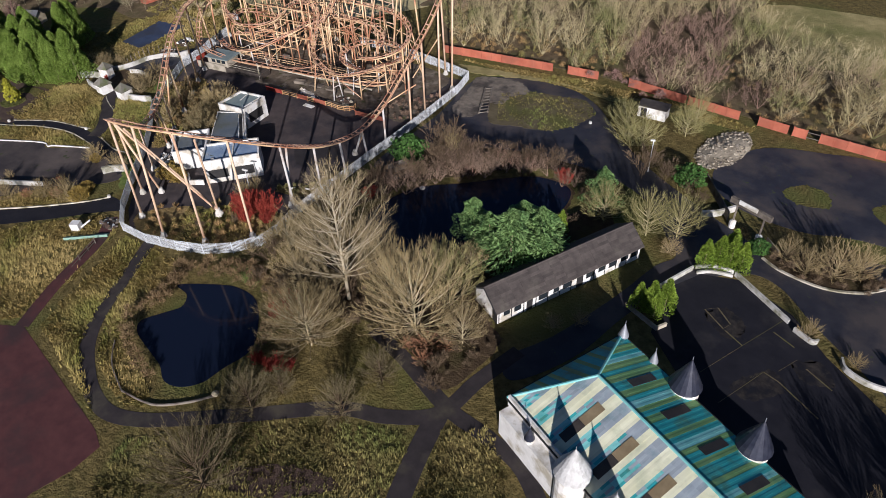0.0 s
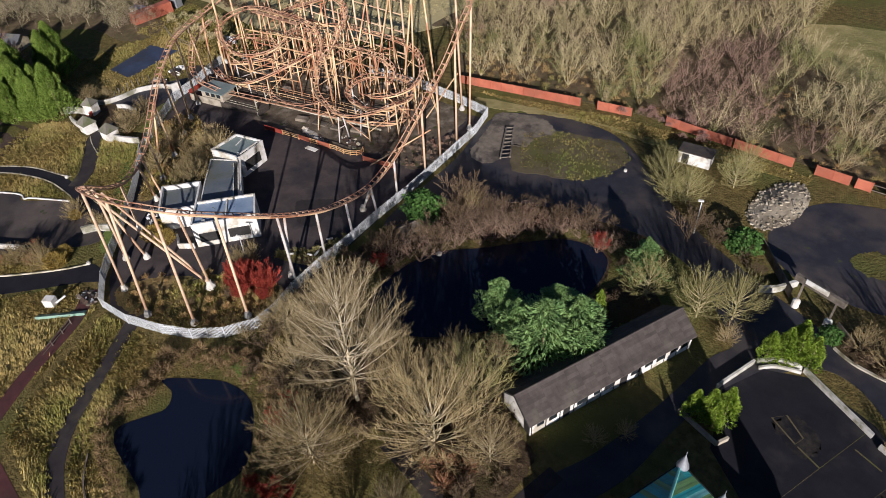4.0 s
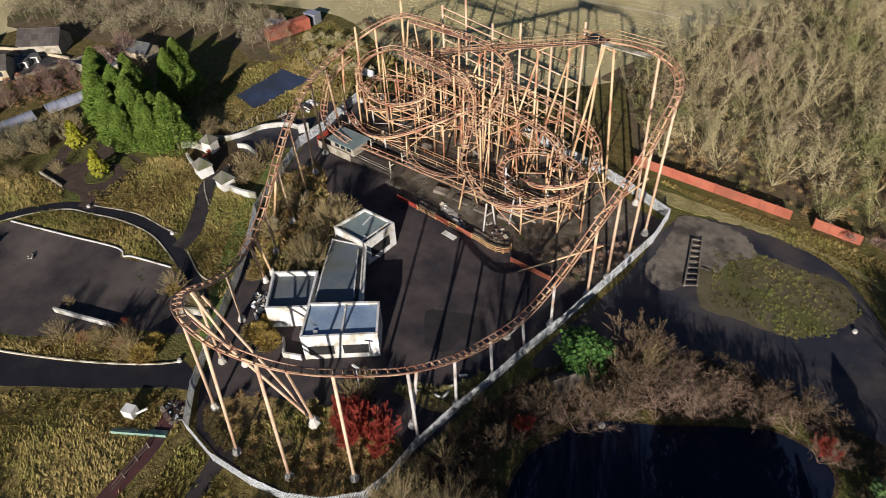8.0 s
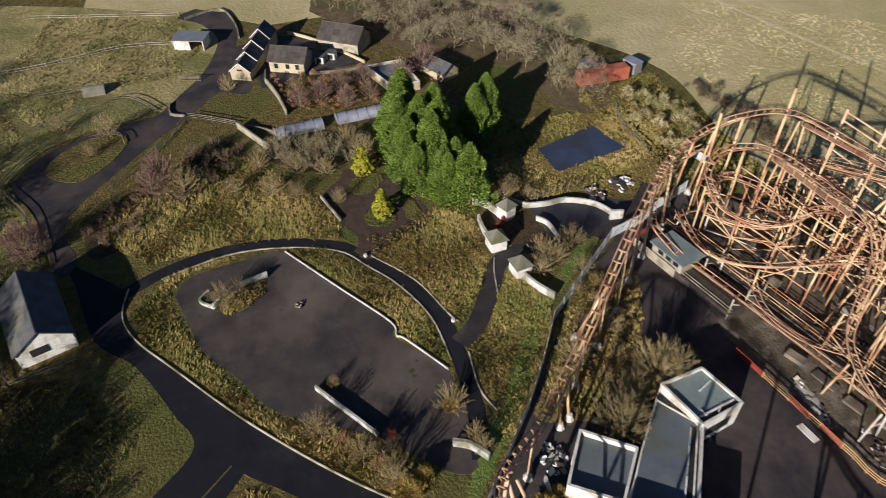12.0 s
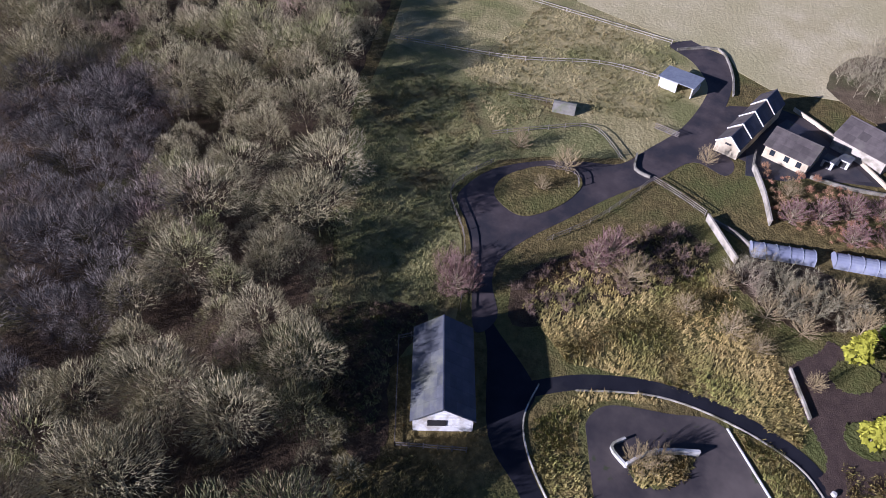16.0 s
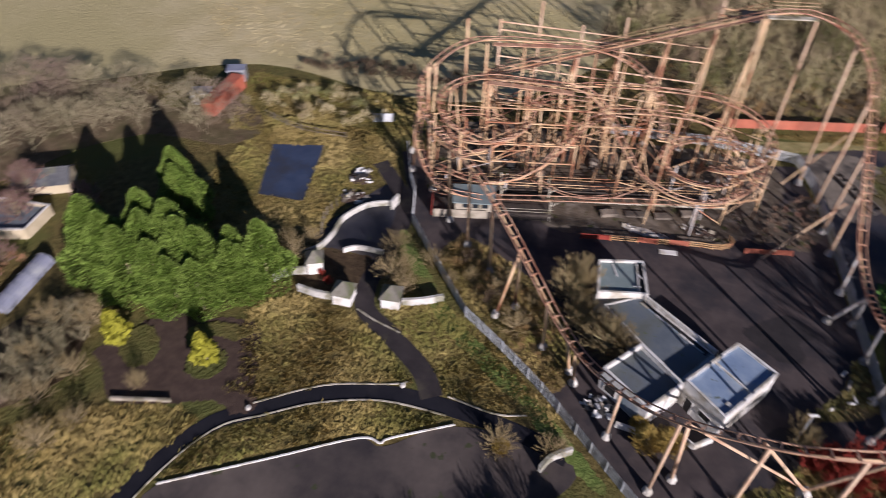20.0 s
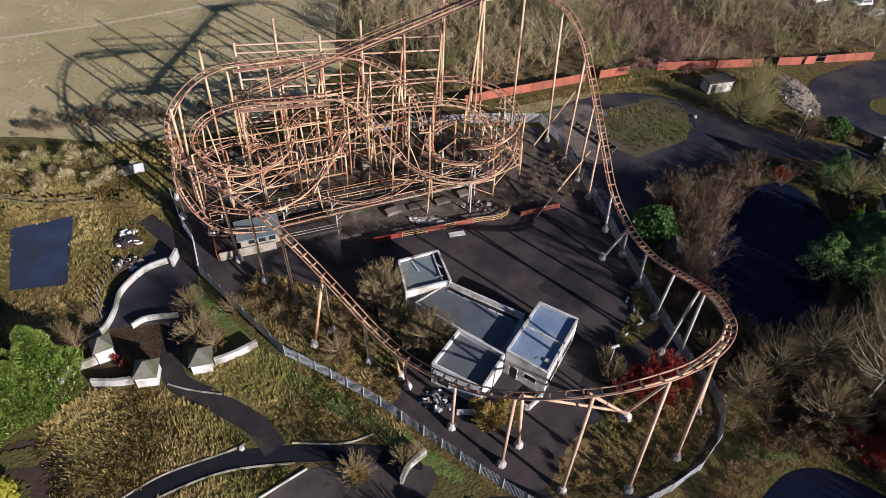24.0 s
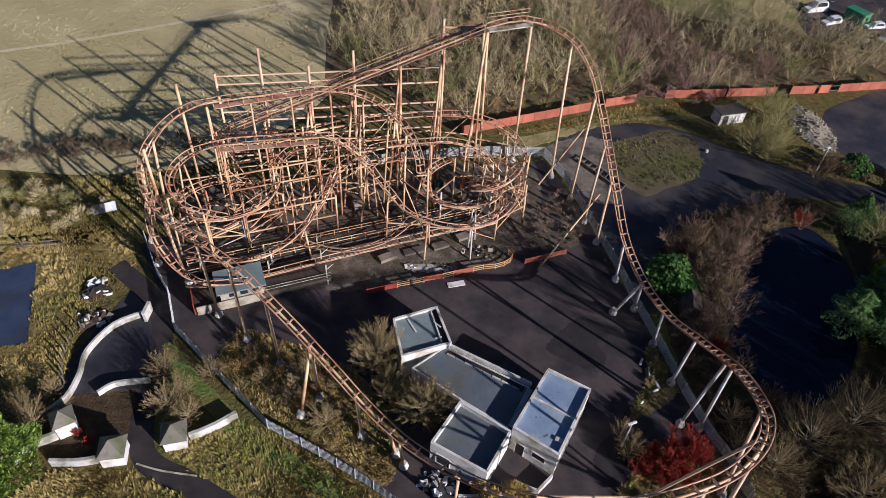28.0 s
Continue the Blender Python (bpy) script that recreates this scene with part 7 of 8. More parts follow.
def spray_tree(name, seed, height, radius, count, leaf, size=0.7, shape="cone", bark=BARK, lobes=1.0, up=0.0, slim=0.42):
    """An evergreen: a short trunk and many leaf sprays with gaps, each a bent pair of triangles."""
    gen = np.random.default_rng(seed)
    t = gen.random(count) ** (0.75 if shape == "cone" else 1.0)
    ang = gen.uniform(0, math.tau, count)
    knots = gen.uniform(0, math.tau, 5)
    bulge = 1 + lobes * (0.13 * np.sin(3 * ang + knots[0] + t * 9) + 0.10 * np.sin(5 * ang + knots[1] - t * 14) + 0.10 * np.sin(22 * t + knots[2]))
    if shape == "cone":
        prof = (1 - t) ** 0.75 * (0.80 + 0.35 * np.minimum(1, t * 7))
    elif shape == "column":
        prof = np.minimum(1.0, (1 - t) * 3.2) ** 0.6 * (0.85 + 0.15 * np.minimum(1, t * 6))
    else:
        prof = np.sqrt(np.clip(1 - (2 * t - 1) ** 2, 0, 1)) * (0.9 + 0.2 * gen.random(count))
    depth = np.where(gen.random(count) < 0.72, 1.0, gen.uniform(0.45, 1.0, count))
    rad = radius * prof * bulge * depth
    c = np.stack([rad * np.cos(ang), rad * np.sin(ang), height * (0.03 + 0.97 * t)], 1)
    out = np.stack([np.cos(ang), np.sin(ang), gen.normal(-0.25 + up, 0.35, count)], 1)
    out += gen.normal(0, 0.3, out.shape)
    out /= np.linalg.norm(out, axis=1)[:, None]
    side = np.cross(out, np.array([0, 0, 1.0]) + gen.normal(0, 0.35, out.shape))
    side /= np.linalg.norm(side, axis=1)[:, None]
    s = size * gen.uniform(0.6, 1.25, count)[:, None]
    a, b = c - out * s * 0.5, c + out * s * 0.6
    mid = c + np.cross(side, out) * s * 0.12
    v = np.stack([a, mid - side * s * slim, b, mid + side * s * slim], 1).reshape(-1, 3)
    wood = Build().tube([(0, 0, -0.05), (0, 0, height * 0.45), (0, 0, height * 0.8)], [height * 0.02, height * 0.014, 0.02], 6)
    return {"trunk": wood.mesh(name + "_trunk", bark, True), "crown": raw_mesh(name + "_crown", v, np.arange(len(v)).reshape(-1, 4), leaf), "height": height}


def plant(kind, name, x, y, height, label, category="tree", group="", wide=1.0, turn=None, z=0.0):
    turn = (x * 37 + y * 61) % 360 if turn is None else turn
    s = height / kind["height"]
    ob = thing(name, (x, y, z), label, category, group)
    ob.matrix_basis = pose(x, y, z, 0, 0, turn) @ Matrix.Diagonal((s * wide, s * wide, s, 1))
    if "limbs" in kind:
        p = tagged(new("branchwork", kind["limbs"]), kind="stuff")
        p.parent = ob
    for piece in ("trunk", "crown"):
        p = new(piece if category == "tree" else {"trunk": "stem", "crown": "foliage"}[piece], kind[piece])
        p.parent = ob
    return ob


SPREADING = [crown_tree("spreading", 11 + k, 10, 4.6, BARK, TWIG, 66, 14, 9, 0.12, 0.0098) for k in range(3)]
MOSSY = [crown_tree("mossy", 21 + k, 10, 4.2, BARK_MOSS, TWIG_GREEN, 48, 13, 9, 0.1, 0.011) for k in range(2)]
POPLAR = crown_tree("poplar", 31, 24, 7.6, BARK_STRAW, TWIG_PALE, 84, 16, 9, 0.24, 0.011, 0.62, 0.62)
BROWN = [bare_tree("brown_shrub", 41 + k, 4, (0.55, 0.5, 0.45), (9, 7, 5), (0.1, 0.3, 0.2), (0.6, 0.55, 0.5), TWIG_BROWN, TWIG_BROWN, stems=8, width=0.022, low=1, trunk_share=0.9) for k in range(2)]
OLIVE = [crown_tree("olive_shrub", 51 + k, 5, 2.5, TWIG, TWIG, 40, 10, 6, 0.0, 0.013) for k in range(2)]
PALE = crown_tree("pale_shrub", 61, 5, 2.6, TWIG_PALE, TWIG, 44, 10, 6, 0.0, 0.014)
DOGWOOD = bare_tree("dogwood", 71, 3, (0.4, 0.35), (14, 10), (0.2, 0.3), (0.6, 0.5), TWIG_RED, TWIG_RED, stems=30, width=0.02, low=1, trunk_share=0.9)
ROSE = crown_tree("rosy_birch", 81, 8, 2.8, BARK, TWIG_ROSE, 44, 12, 8, 0.08, 0.02, 0.8)
CYPRESS = [spray_tree("cypress", 91 + k, 12, 3.5, 12500, LEAF_CYPRESS, 0.62, up=1.15, slim=0.13, lobes=1.1) for k in range(2)]
GOLDEN = spray_tree("golden_cypress", 95, 4, 1.1, 600, LEAF_GOLD, 0.5)
PINE = spray_tree("pine", 96, 10, 3.4, 5200, LEAF_PINE, 0.55, "cone", lobes=2.4, up=0.6, slim=0.17)
LIME = spray_tree("clipped_conifer", 97, 6, 1.5, 2600, LEAF_LIME, 0.5, "cone", up=1.1, slim=0.17, lobes=1.2)
LAUREL = spray_tree("laurel", 99, 3.5, 2.2, 1500, LEAF_LAUREL, 0.42, "ball")
GOLD_SHRUB = spray_tree("golden_shrub", 100, 2.4, 1.6, 1700, GORSE, 0.5, "ball", up=1.2, slim=0.1)

# path trees with cast shade put into bark and twig colour
SHADED = crown_tree("shaded_tree", 15, 10, 4.6, TWIG_BROWN, TWIG_SHADED, 54, 14, 10, 0.08, 0.010)
for x, y, h, w in ((65.1, 36.5, 6.5, 1.2), (61.9, 20.5, 11.5, 1.15), (57, 29.5, 7.5, 1.1), (64.6, 43, 6, 1.2), (57.4, 33.4, 4.5, 1.2)):
    plant(SHADED, "shaded_tree", x, y, h, "bare brown tree with fine twigs beside a path, shade in its colour", group="dull bare trees", wide=w)
ROUND_TREE = crown_tree("round_tree", 23, 8, 4.3, BARK_MOSS, TWIG, 90, 17, 11, 0.06, 0.0105)
for x, y, h, w in ((-2.6, 56.6, 7.0, 1.0), (-8.2, 64, 7.4, 0.98), (-6.6, 60, 5.2, 0.9)):
    plant(ROUND_TREE, "mossy_tree", x, y, h, "small round bare tree with olive twigs beside the kiosk", group="round trees by the kiosk", wide=w)
RUSSET_SHRUB = crown_tree("russet_shrub", 63, 3, 2.0, RUSSET, RUSSET, 36, 9, 6, 0.0, 0.014)
for x, y, h, w in ((66, 48.4, 2.2, 1.2), (64.4, 50.4, 2.4, 1.2), (66.6, 52, 2.0, 1.1), (62.8, 48.8, 1.8, 1.1), (-8.4, 26.6, 1.8, 1.0), (-4.6, 30.2, 1.9, 1.0)):
    plant(RUSSET_SHRUB, "russet_shrub", x, y, h, "low russet brown bushy shrub", "shrub", "russet shrubs", w)
for x, y, h, w in ((19.6, 54, 3.8, 0.8), (20.8, 53, 3.0, 0.9)):
    plant(PALE, "pale_shrub", x, y, h, "bare pale bushy shrub beside the plaza lamp", "shrub", "pale bushes", w)
for k, (x, y, ln, turn) in enumerate(((25.2, 62.8, 1.6, 75), (25.7, 61.2, 1.5, 110), (24.6, 64.4, 1.0, 60), (25.3, 60.2, 0.8, 20), (23.3, 58.6, 0.9, 40))):
    pipe = thing("pipe_piece", (x, y, 0.1), "short white pipe lying in the scrub by the fence", "pipe", "white pipe pieces")
    d = Vector((math.cos(radians(turn)), math.sin(radians(turn)), 0)) * ln / 2
    part("pipe", Build().tube([Vector((x, y, 0.2)) - d, Vector((x, y, 0.24)) + d], [0.15, 0.15], 10), WHITE_WALL, pipe, smooth=True)
plant(PALE, "pale_tree", 36.8, 82.8, 6.2, "pale bare tree at the corner of the black pond", wide=0.85)
plant(POPLAR, "poplar", 50.6, 49, 23.5, "tall bare straw-coloured poplar with fine upright twigs", wide=1.0)
for k, (x, y, h, w) in enumerate(((53.7, 40.4, 11, 1.25), (52.5, 41, 9, 1.2), (62.1, 51, 15, 1.05), (43.5, 46, 8, 1.2), (47, 55, 9, 1.1), (56, 53, 12, 0.9), (56.5, 60, 8, 1.0), (59.6, 63.6, 6.5, 1.0), (40, 52.5, 8, 1.2), (35.5, 49.5, 6.5, 1.2), (67.5, 54, 8, 1.0))):
    plant(SPREADING[k % 3], "bare_tree", x, y, h, "bare winter tree with a spreading grey-brown crown", group="bare trees by the pond", wide=w * 1.05)
for k, (x, y, h, w) in enumerate(((61.4, 57.8, 11, 1.0), (65.4, 86.8, 7.4, 1.2), (72.3, 88, 8.6, 1.05), (75.8, 90.7, 9, 1.0), (54.6, 108.6, 7.6, 1.25), (62, 116.4, 7.2, 1.1), (58.6, 108, 7.0, 1.1), (61.6, 120.5, 7, 1.1), (51.4, 112.6, 5.6, 1.0), (56.8, 106.6, 6.2, 1.1))):
    plant(MOSSY[k % 2], "mossy_tree", x, y, h, "bare tree with dense mossy olive-green twigs", group="mossy bare trees", wide=w * 1.1)
for x, y, h, w in ((53.9, 70.4, 7.2, 0.95), (58.6, 68.6, 8, 1.0), (62.2, 69.2, 10, 1.15), (64.2, 73.2, 9.2, 1.1), (60.8, 73.4, 8.4, 1.1), (66.3, 71.2, 7, 1.0), (63.2, 89.2, 7.5, 0.8)):
    plant(PINE, "pine", x, y, h, "blue-green pine with clumped branches beside the pond", group="pines by the pond", wide=w * 1.15)
for x, y, h, w in ((62.9, 79.8, 4.4, 0.8), (59.2, 76.4, 5.2, 0.7)):
    plant(LIME, "yellow_conifer", x, y, h, "small yellow-green conifer by the pond", group="small yellow conifers", wide=w)
for x, y, h, w in ((81.9, 87.6, 4.9, 0.95), (83.2, 88.9, 5.4, 1.0), (84.6, 89.7, 5.8, 1.0), (86.0, 90.0, 5.2, 0.95), (84.0, 90.6, 6.0, 1.0)):
    plant(LIME, "hedge_conifer", x, y, h, "dense green conifer behind a curved white wall", group="hedge conifers", wide=w)
for x, y, h, w in ((79.9, 74.4, 4.6, 1.0), (81.3, 75.2, 5.2, 1.0), (82.6, 76.4, 5.6, 0.95), (82.2, 74.6, 4.4, 0.9)):
    plant(LIME, "hedge_conifer", x, y, h, "dense yellow-green conifer at the courtyard wall", group="hedge conifers", wide=w)
for k, (x, y, h, w) in enumerate(((-66.5, 44, 13, 1.15), (-64.5, 58, 11.5, 1.0), (-57.5, 48.2, 12.2, 1.2), (-46, 50.6, 11, 1.05), (-60.5, 42.5, 11.5, 1.1), (-52.5, 46.8, 10.8, 1.15), (-51, 43.5, 8.8, 1.05), (-56.5, 43, 10.4, 1.1), (-49.4, 49.2, 10, 1.05), (-62, 48.5, 12.2, 1.05), (-63.6, 43.4, 12, 1.1), (-55, 46.6, 11.6, 1.15), (-59.4, 45.6, 12, 1.1), (-48.4, 47.2, 9.6, 1.1), (-54, 42.6, 9, 1.1), (-47.2, 47.6, 9.0, 1.0), (-62.4, 55.6, 11, 1.0))):
    plant(CYPRESS[k % 2], "cypress", x, y, h, "tall dense green cypress in a close clump", group="clump of tall cypresses", wide=w)
for x, y, h in ((-57.8, 35.6, 5.2), (-46, 37, 5)):
    plant(GOLDEN, "golden_cypress", x, y, h, "small golden-yellow conifer in a soil bed", group="golden conifers", wide=1.0)
for x, y, h, w in ((31.2, 77.7, 4.6, 0.95), (70.3, 103.4, 3.8, 0.9), (33, 75.6, 3.2, 0.8), (86, 95.4, 2.4, 0.8)):
    plant(LAUREL, "laurel_bush", x, y, h, "bright green evergreen bush", "shrub", "evergreen bushes", w)
for x, y, h, w in ((24.6, 50.6, 4.4, 1.3), (26.6, 51.6, 4.0, 1.3), (22.6, 51.2, 3.2, 1.2), (25.4, 48.8, 2.6, 1.2), (28, 50.4, 2.4, 1.2), (46.6, 39.8, 2.2, 1.4), (55.3, 90.6, 2.8, 1.2), (47.6, 41.6, 2.6, 1.4), (45.8, 43.2, 2.4, 1.3), (49.4, 43.6, 2.2, 1.2), (102, 101.5, 1.6, 0.9), (107.5, 86, 1.4, 1.0), (53.4, 34.6, 2.2, 1.5), (51.4, 34.2, 1.8, 1.4), (55.2, 36, 1.8, 1.3), (-7.6, 32, 1.6, 0.8), (-38.6, 53.4, 1.6, 0.9), (-40.2, 54.4, 1.4, 0.8), (35, 66, 2.4, 1.2), (21, 49.6, 2.6, 1.2), (23.4, 48.6, 2.6, 1.2)):
    plant(DOGWOOD, "dogwood", x, y, h, "thicket of deep red bare dogwood stems", "shrub", "red dogwoods", w)
for x, y, h, w in ((4.4, 45.8, 2.3, 1.0), (6.6, 46.6, 2.2, 1.0), (3.2, 47.6, 1.8, 0.8), (-0.6, 32.6, 2.3, 0.95), (-2.1, 34.4, 1.8, 0.9), (-10, 39.2, 1.6, 0.8)):
    plant(GOLD_SHRUB, "golden_shrub", x, y, h, "golden yellow winter shrub", "shrub", "golden shrubs", w)
for k, (x, y, h, w) in enumerate(((-32.8, 13.4, 4.2, 1.1), (-34.4, 15.6, 3.2, 1.0), (-10.3, 39.4, 4, 1.2), (-5.4, 40.9, 3.6, 1.0), (-10.1, 24, 4.2, 1.1), (-2.4, 31.2, 5, 1.1), (-6, 28.6, 4, 1.1), (-6.4, 58.4, 4.6, 1.0), (-33, 62.4, 4.4, 1.1), (-30.4, 59.4, 4.2, 1.1), (-27.6, 62, 3.6, 1.1), (-47.3, 57.4, 3.6, 1.2), (-44.6, 59.6, 3.2, 1.0), (20, 51.6, 4.6, 0.9), (-24, 60, 2.6, 1.0), (-21.6, 61.6, 2.6, 1.0), (-12.6, 60.5, 3, 1.0), (-9.5, 58, 2.4, 1.0), (98, 84.6, 3.4, 1.0), (104, 84, 2.4, 1.2), (-16.4, 26.4, 2, 0.9), (-51, 31, 3, 1.0))):
    plant(OLIVE[k % 2], "bare_shrub", x, y, h, "bare olive-brown many-stemmed shrub", "shrub", "bare shrubs", w)
LAKE_BRUSH = ((34.5, 82.4, 5.6, 1.1), (36.4, 79.4, 4.6, 1.2), (39.5, 83.6, 4, 1.2), (43.6, 86.2, 3.4, 1.3), (47.5, 90.4, 3.2, 1.3), (51, 93, 3, 1.3), (33.3, 69.5, 3.8, 1.2), (37, 73.6, 4.2, 1.2), (35.2, 62, 3.6, 1.2), (37, 57, 3.6, 1.2), (63.1, 100.6, 4.2, 1.1), (66.6, 101.8, 3.4, 1.1))
PATH_BRUSH = ((-5.5, 31.4, 2.8, 1.2), (61.4, 88, 3.4, 1.2), (62.4, 81, 3.4, 1.2), (71.6, 101.4, 3.2, 1.0), (73.8, 99.6, 3, 1.1), (64.8, 62, 3.4, 1.3), (68, 48.6, 2.8, 1.4), (69.4, 46.4, 2.4, 1.3), (30.8, 63, 3.2, 1.1), (31.4, 58.4, 3, 1.1), (33.4, 53.4, 3.2, 1.2), (-7, 29.6, 2.6, 1.1), (24, 47, 1.8, 1.2), (21.5, 42.6, 1.6, 1.2), (-18, 58.8, 2.6, 1.2), (-23, 64.4, 2.6, 1.2), (-3, 58.8, 2.6, 1.0))
for k, (x, y, h, w) in enumerate([(x, y, h * 1.35, w) for x, y, h, w in LAKE_BRUSH] + list(PATH_BRUSH)):
    plant(BROWN[k % 2], "brown_shrub", x, y, h, "bare dark brown thicket", "shrub", "brown thickets", w)
for x, y, h, w in ((89.5, 96.7, 4.6, 1.0), (95.7, 97.8, 6.5, 1.2), (98, 100.4, 5.5, 1.1), (92.6, 96, 4.6, 1.1), (-58.9, 7.2, 5.5, 1.2), (-55.5, 20.8, 4, 1.2), (-60, 25, 4.2, 1.2), (-64, 29, 4, 1.2), (-62, 36.4, 4.4, 1.2), (-66, 34, 4.6, 1.2), (-59, 29.5, 3.4, 1.2), (-54, 24.5, 3, 1.2), (-63, 19, 3.6, 1.2), (-57, 15, 3.2, 1.2), (-81.8, -15.3, 4, 1.1), (-79.1, -6.9, 5, 1.0), (-73, -9, 3, 1.0), (-90.4, 13.8, 3.6, 1.0), (-87, 26.5, 3.4, 1.2), (-4, 41.5, 3, 0.9), (74, 64, 2.6, 1.2), (76, 67, 2.6, 1.1), (77, 87, 3, 1.2)):
    plant(PALE, "pale_shrub", x, y, h, "bare pale grey-brown bushy tree", "shrub", "pale bushes", w)
for x, y, h, w in ((-61, 4, 6.8, 1.1), (-59.4, 2.4, 5.4, 1.0), (-47.8, -13.4, 7, 0.9), (-48.8, -11.6, 5.6, 0.8), (-80.5, 27, 4.4, 1.3), (-82, 31, 4.6, 1.3), (-84.5, 35, 4.8, 1.3), (-79, 35.5, 4.2, 1.3), (-86.5, 39.5, 4.4, 1.3), (-80.5, 40, 4, 1.3), (-85, 47, 5.5, 1.2), (-88, 52, 6, 1.2), (-78, 53, 5, 1.2)):
    plant(ROSE, "birch", x, y, h * 1.15, "bare birch with rosy brown twigs", group="rosy bare birches", wide=w * 1.1)


for x, y, h, w in ((-13.5, 55.6, 4.2, 1.2), (-16.8, 61, 4, 1.2), (-31.4, 57.6, 4.4, 1.2), (-45.4, 56, 4.2, 1.2), (-29, 56.4, 3.6, 1.1)):
    plant(PALE, "pale_shrub", x, y, h, "bare pale grey-brown bushy tree", "shrub", "pale bushes", w)
brush = random.Random(8)
for k in range(30):
    x, y = 33.5 + (k % 6) * 4.2 + brush.uniform(-1.6, 1.6), 43.5 + (k // 6) * 3.4 + brush.uniform(-1.4, 1.4)
    if not inside(LAKE, x, y) and not inside(POND, x, y):
        plant(BROWN[k % 2] if k % 3 else PALE, "brown_shrub" if k % 3 else "pale_shrub", x, y, brush.uniform(2.2, 4.4), "bare dark brown thicket under the poplar" if k % 3 else "bare pale grey-brown bushy tree", "shrub", "thickets under the poplar", 1.25)
for x, y, h in ((114.5, 63.5, 8), (119.5, 66.5, 8.5), (126, 63, 9)):
    plant(SPREADING[0], "bare_tree", x, y, h, "bare winter tree at the courtyard edge", group="bare trees by the courtyard", wide=1.1)


# ---- woods and rough grass ----
def dome_tree(gen, blades, long, thin):
    """One rounded bare crown: fine outward twigs over a dome, on forked limbs."""
    u = gen.normal(0, 1, (blades, 3))
    u /= np.linalg.norm(u, axis=1)[:, None]
    u[:, 2] = np.abs(u[:, 2]) * 1.1 - 0.25
    r = 1 - 0.42 * gen.random(blades)[:, None] ** 2.5
    lumps = gen.uniform(0, math.tau, 4)
    a = np.arctan2(u[:, 1], u[:, 0])
    lump = (1 + 0.12 * np.sin(3 * a + lumps[0]) + 0.10 * np.sin(5 * a + 4 * u[:, 2] + lumps[1]) + 0.09 * np.sin(9 * u[:, 2] + 2 * a + lumps[2]))[:, None]
    c = u * r * lump * (np.array([0.40, 0.40, 0.40]) if blades >= 300 else np.array([0.4, 0.4, 0.42])) + np.array([0, 0, 0.56])
    way = u + np.array([0, 0, 0.45]) + gen.normal(0, 0.3, u.shape)
    way /= np.linalg.norm(way, axis=1)[:, None]
    side = np.cross(way, gen.normal(0, 1, way.shape))
    side /= np.linalg.norm(side, axis=1)[:, None]
    ln, w = gen.uniform(0.6, 1.4, blades)[:, None] * long, gen.uniform(0.6, 1.4, blades)[:, None] * thin
    v = np.stack([c - way * ln * 0.5 - side * w, c - way * ln * 0.5 + side * w, c + way * ln * 0.5], 1)
    if blades < 300:
        return v
    segs = []
    grow(gen, np.array([0.0, 0.0, 0.0]), np.array([0.0, 0.0, 1.0]), 0.55, 0.013, 0, ((10, 6, 4), (0.8, 0.55, 0.45), (0.0, 0.5, 0.35, 0.2), (0.9, 0.5, 0.45)), segs)
    q, f = twig_arrays(segs, gen, 0, thin * 0.6)
    return np.concatenate([v, q.reshape(-1, 3, 3)], 0)


def vase_tree(gen, blades, long, thin):
    """One young bare tree: a spreading sheaf of pale stems from the ground under a fuzz of fine twigs."""
    out, stems = [], int(gen.integers(7, 11))

    def blade(p, q, w):
        s = np.cross(q - p, gen.normal(0, 1, 3))
        s *= w / (np.linalg.norm(s) + 1e-9)
        out.append((p - s, p + s, q))

    for k in range(stems):
        a, lean = k * 2.4 + gen.normal(0, 0.3), 0.12 + 0.42 * math.sqrt((k + 0.5) / stems)
        h = gen.uniform(0.8, 1.0) - 0.30 * lean
        end = np.array([math.cos(a) * lean, math.sin(a) * lean, h])
        mid = end * np.array([0.5, 0.5, 0.42]) + gen.normal(0, 0.02, 3)
        blade(np.array([0.0, 0.0, -0.01]), mid, thin * 2.6), blade(mid * 0.96, end, thin * 2.0)
        for j in range(blades // stems):
            t = 0.30 + 0.70 * gen.random() ** 0.7
            p = mid * (t / 0.5) if t < 0.5 else mid + (end - mid) * (t - 0.5) * 2
            p = p + gen.normal(0, 0.035, 3)
            d = np.array([math.cos(a), math.sin(a), 0]) * 0.45 + gen.normal(0, 0.6, 3) + np.array([0, 0, 0.75])
            d /= np.linalg.norm(d)
            blade(p, p + d * long * gen.uniform(0.5, 1.5), thin * gen.uniform(0.5, 1.1))
    return np.array(out)


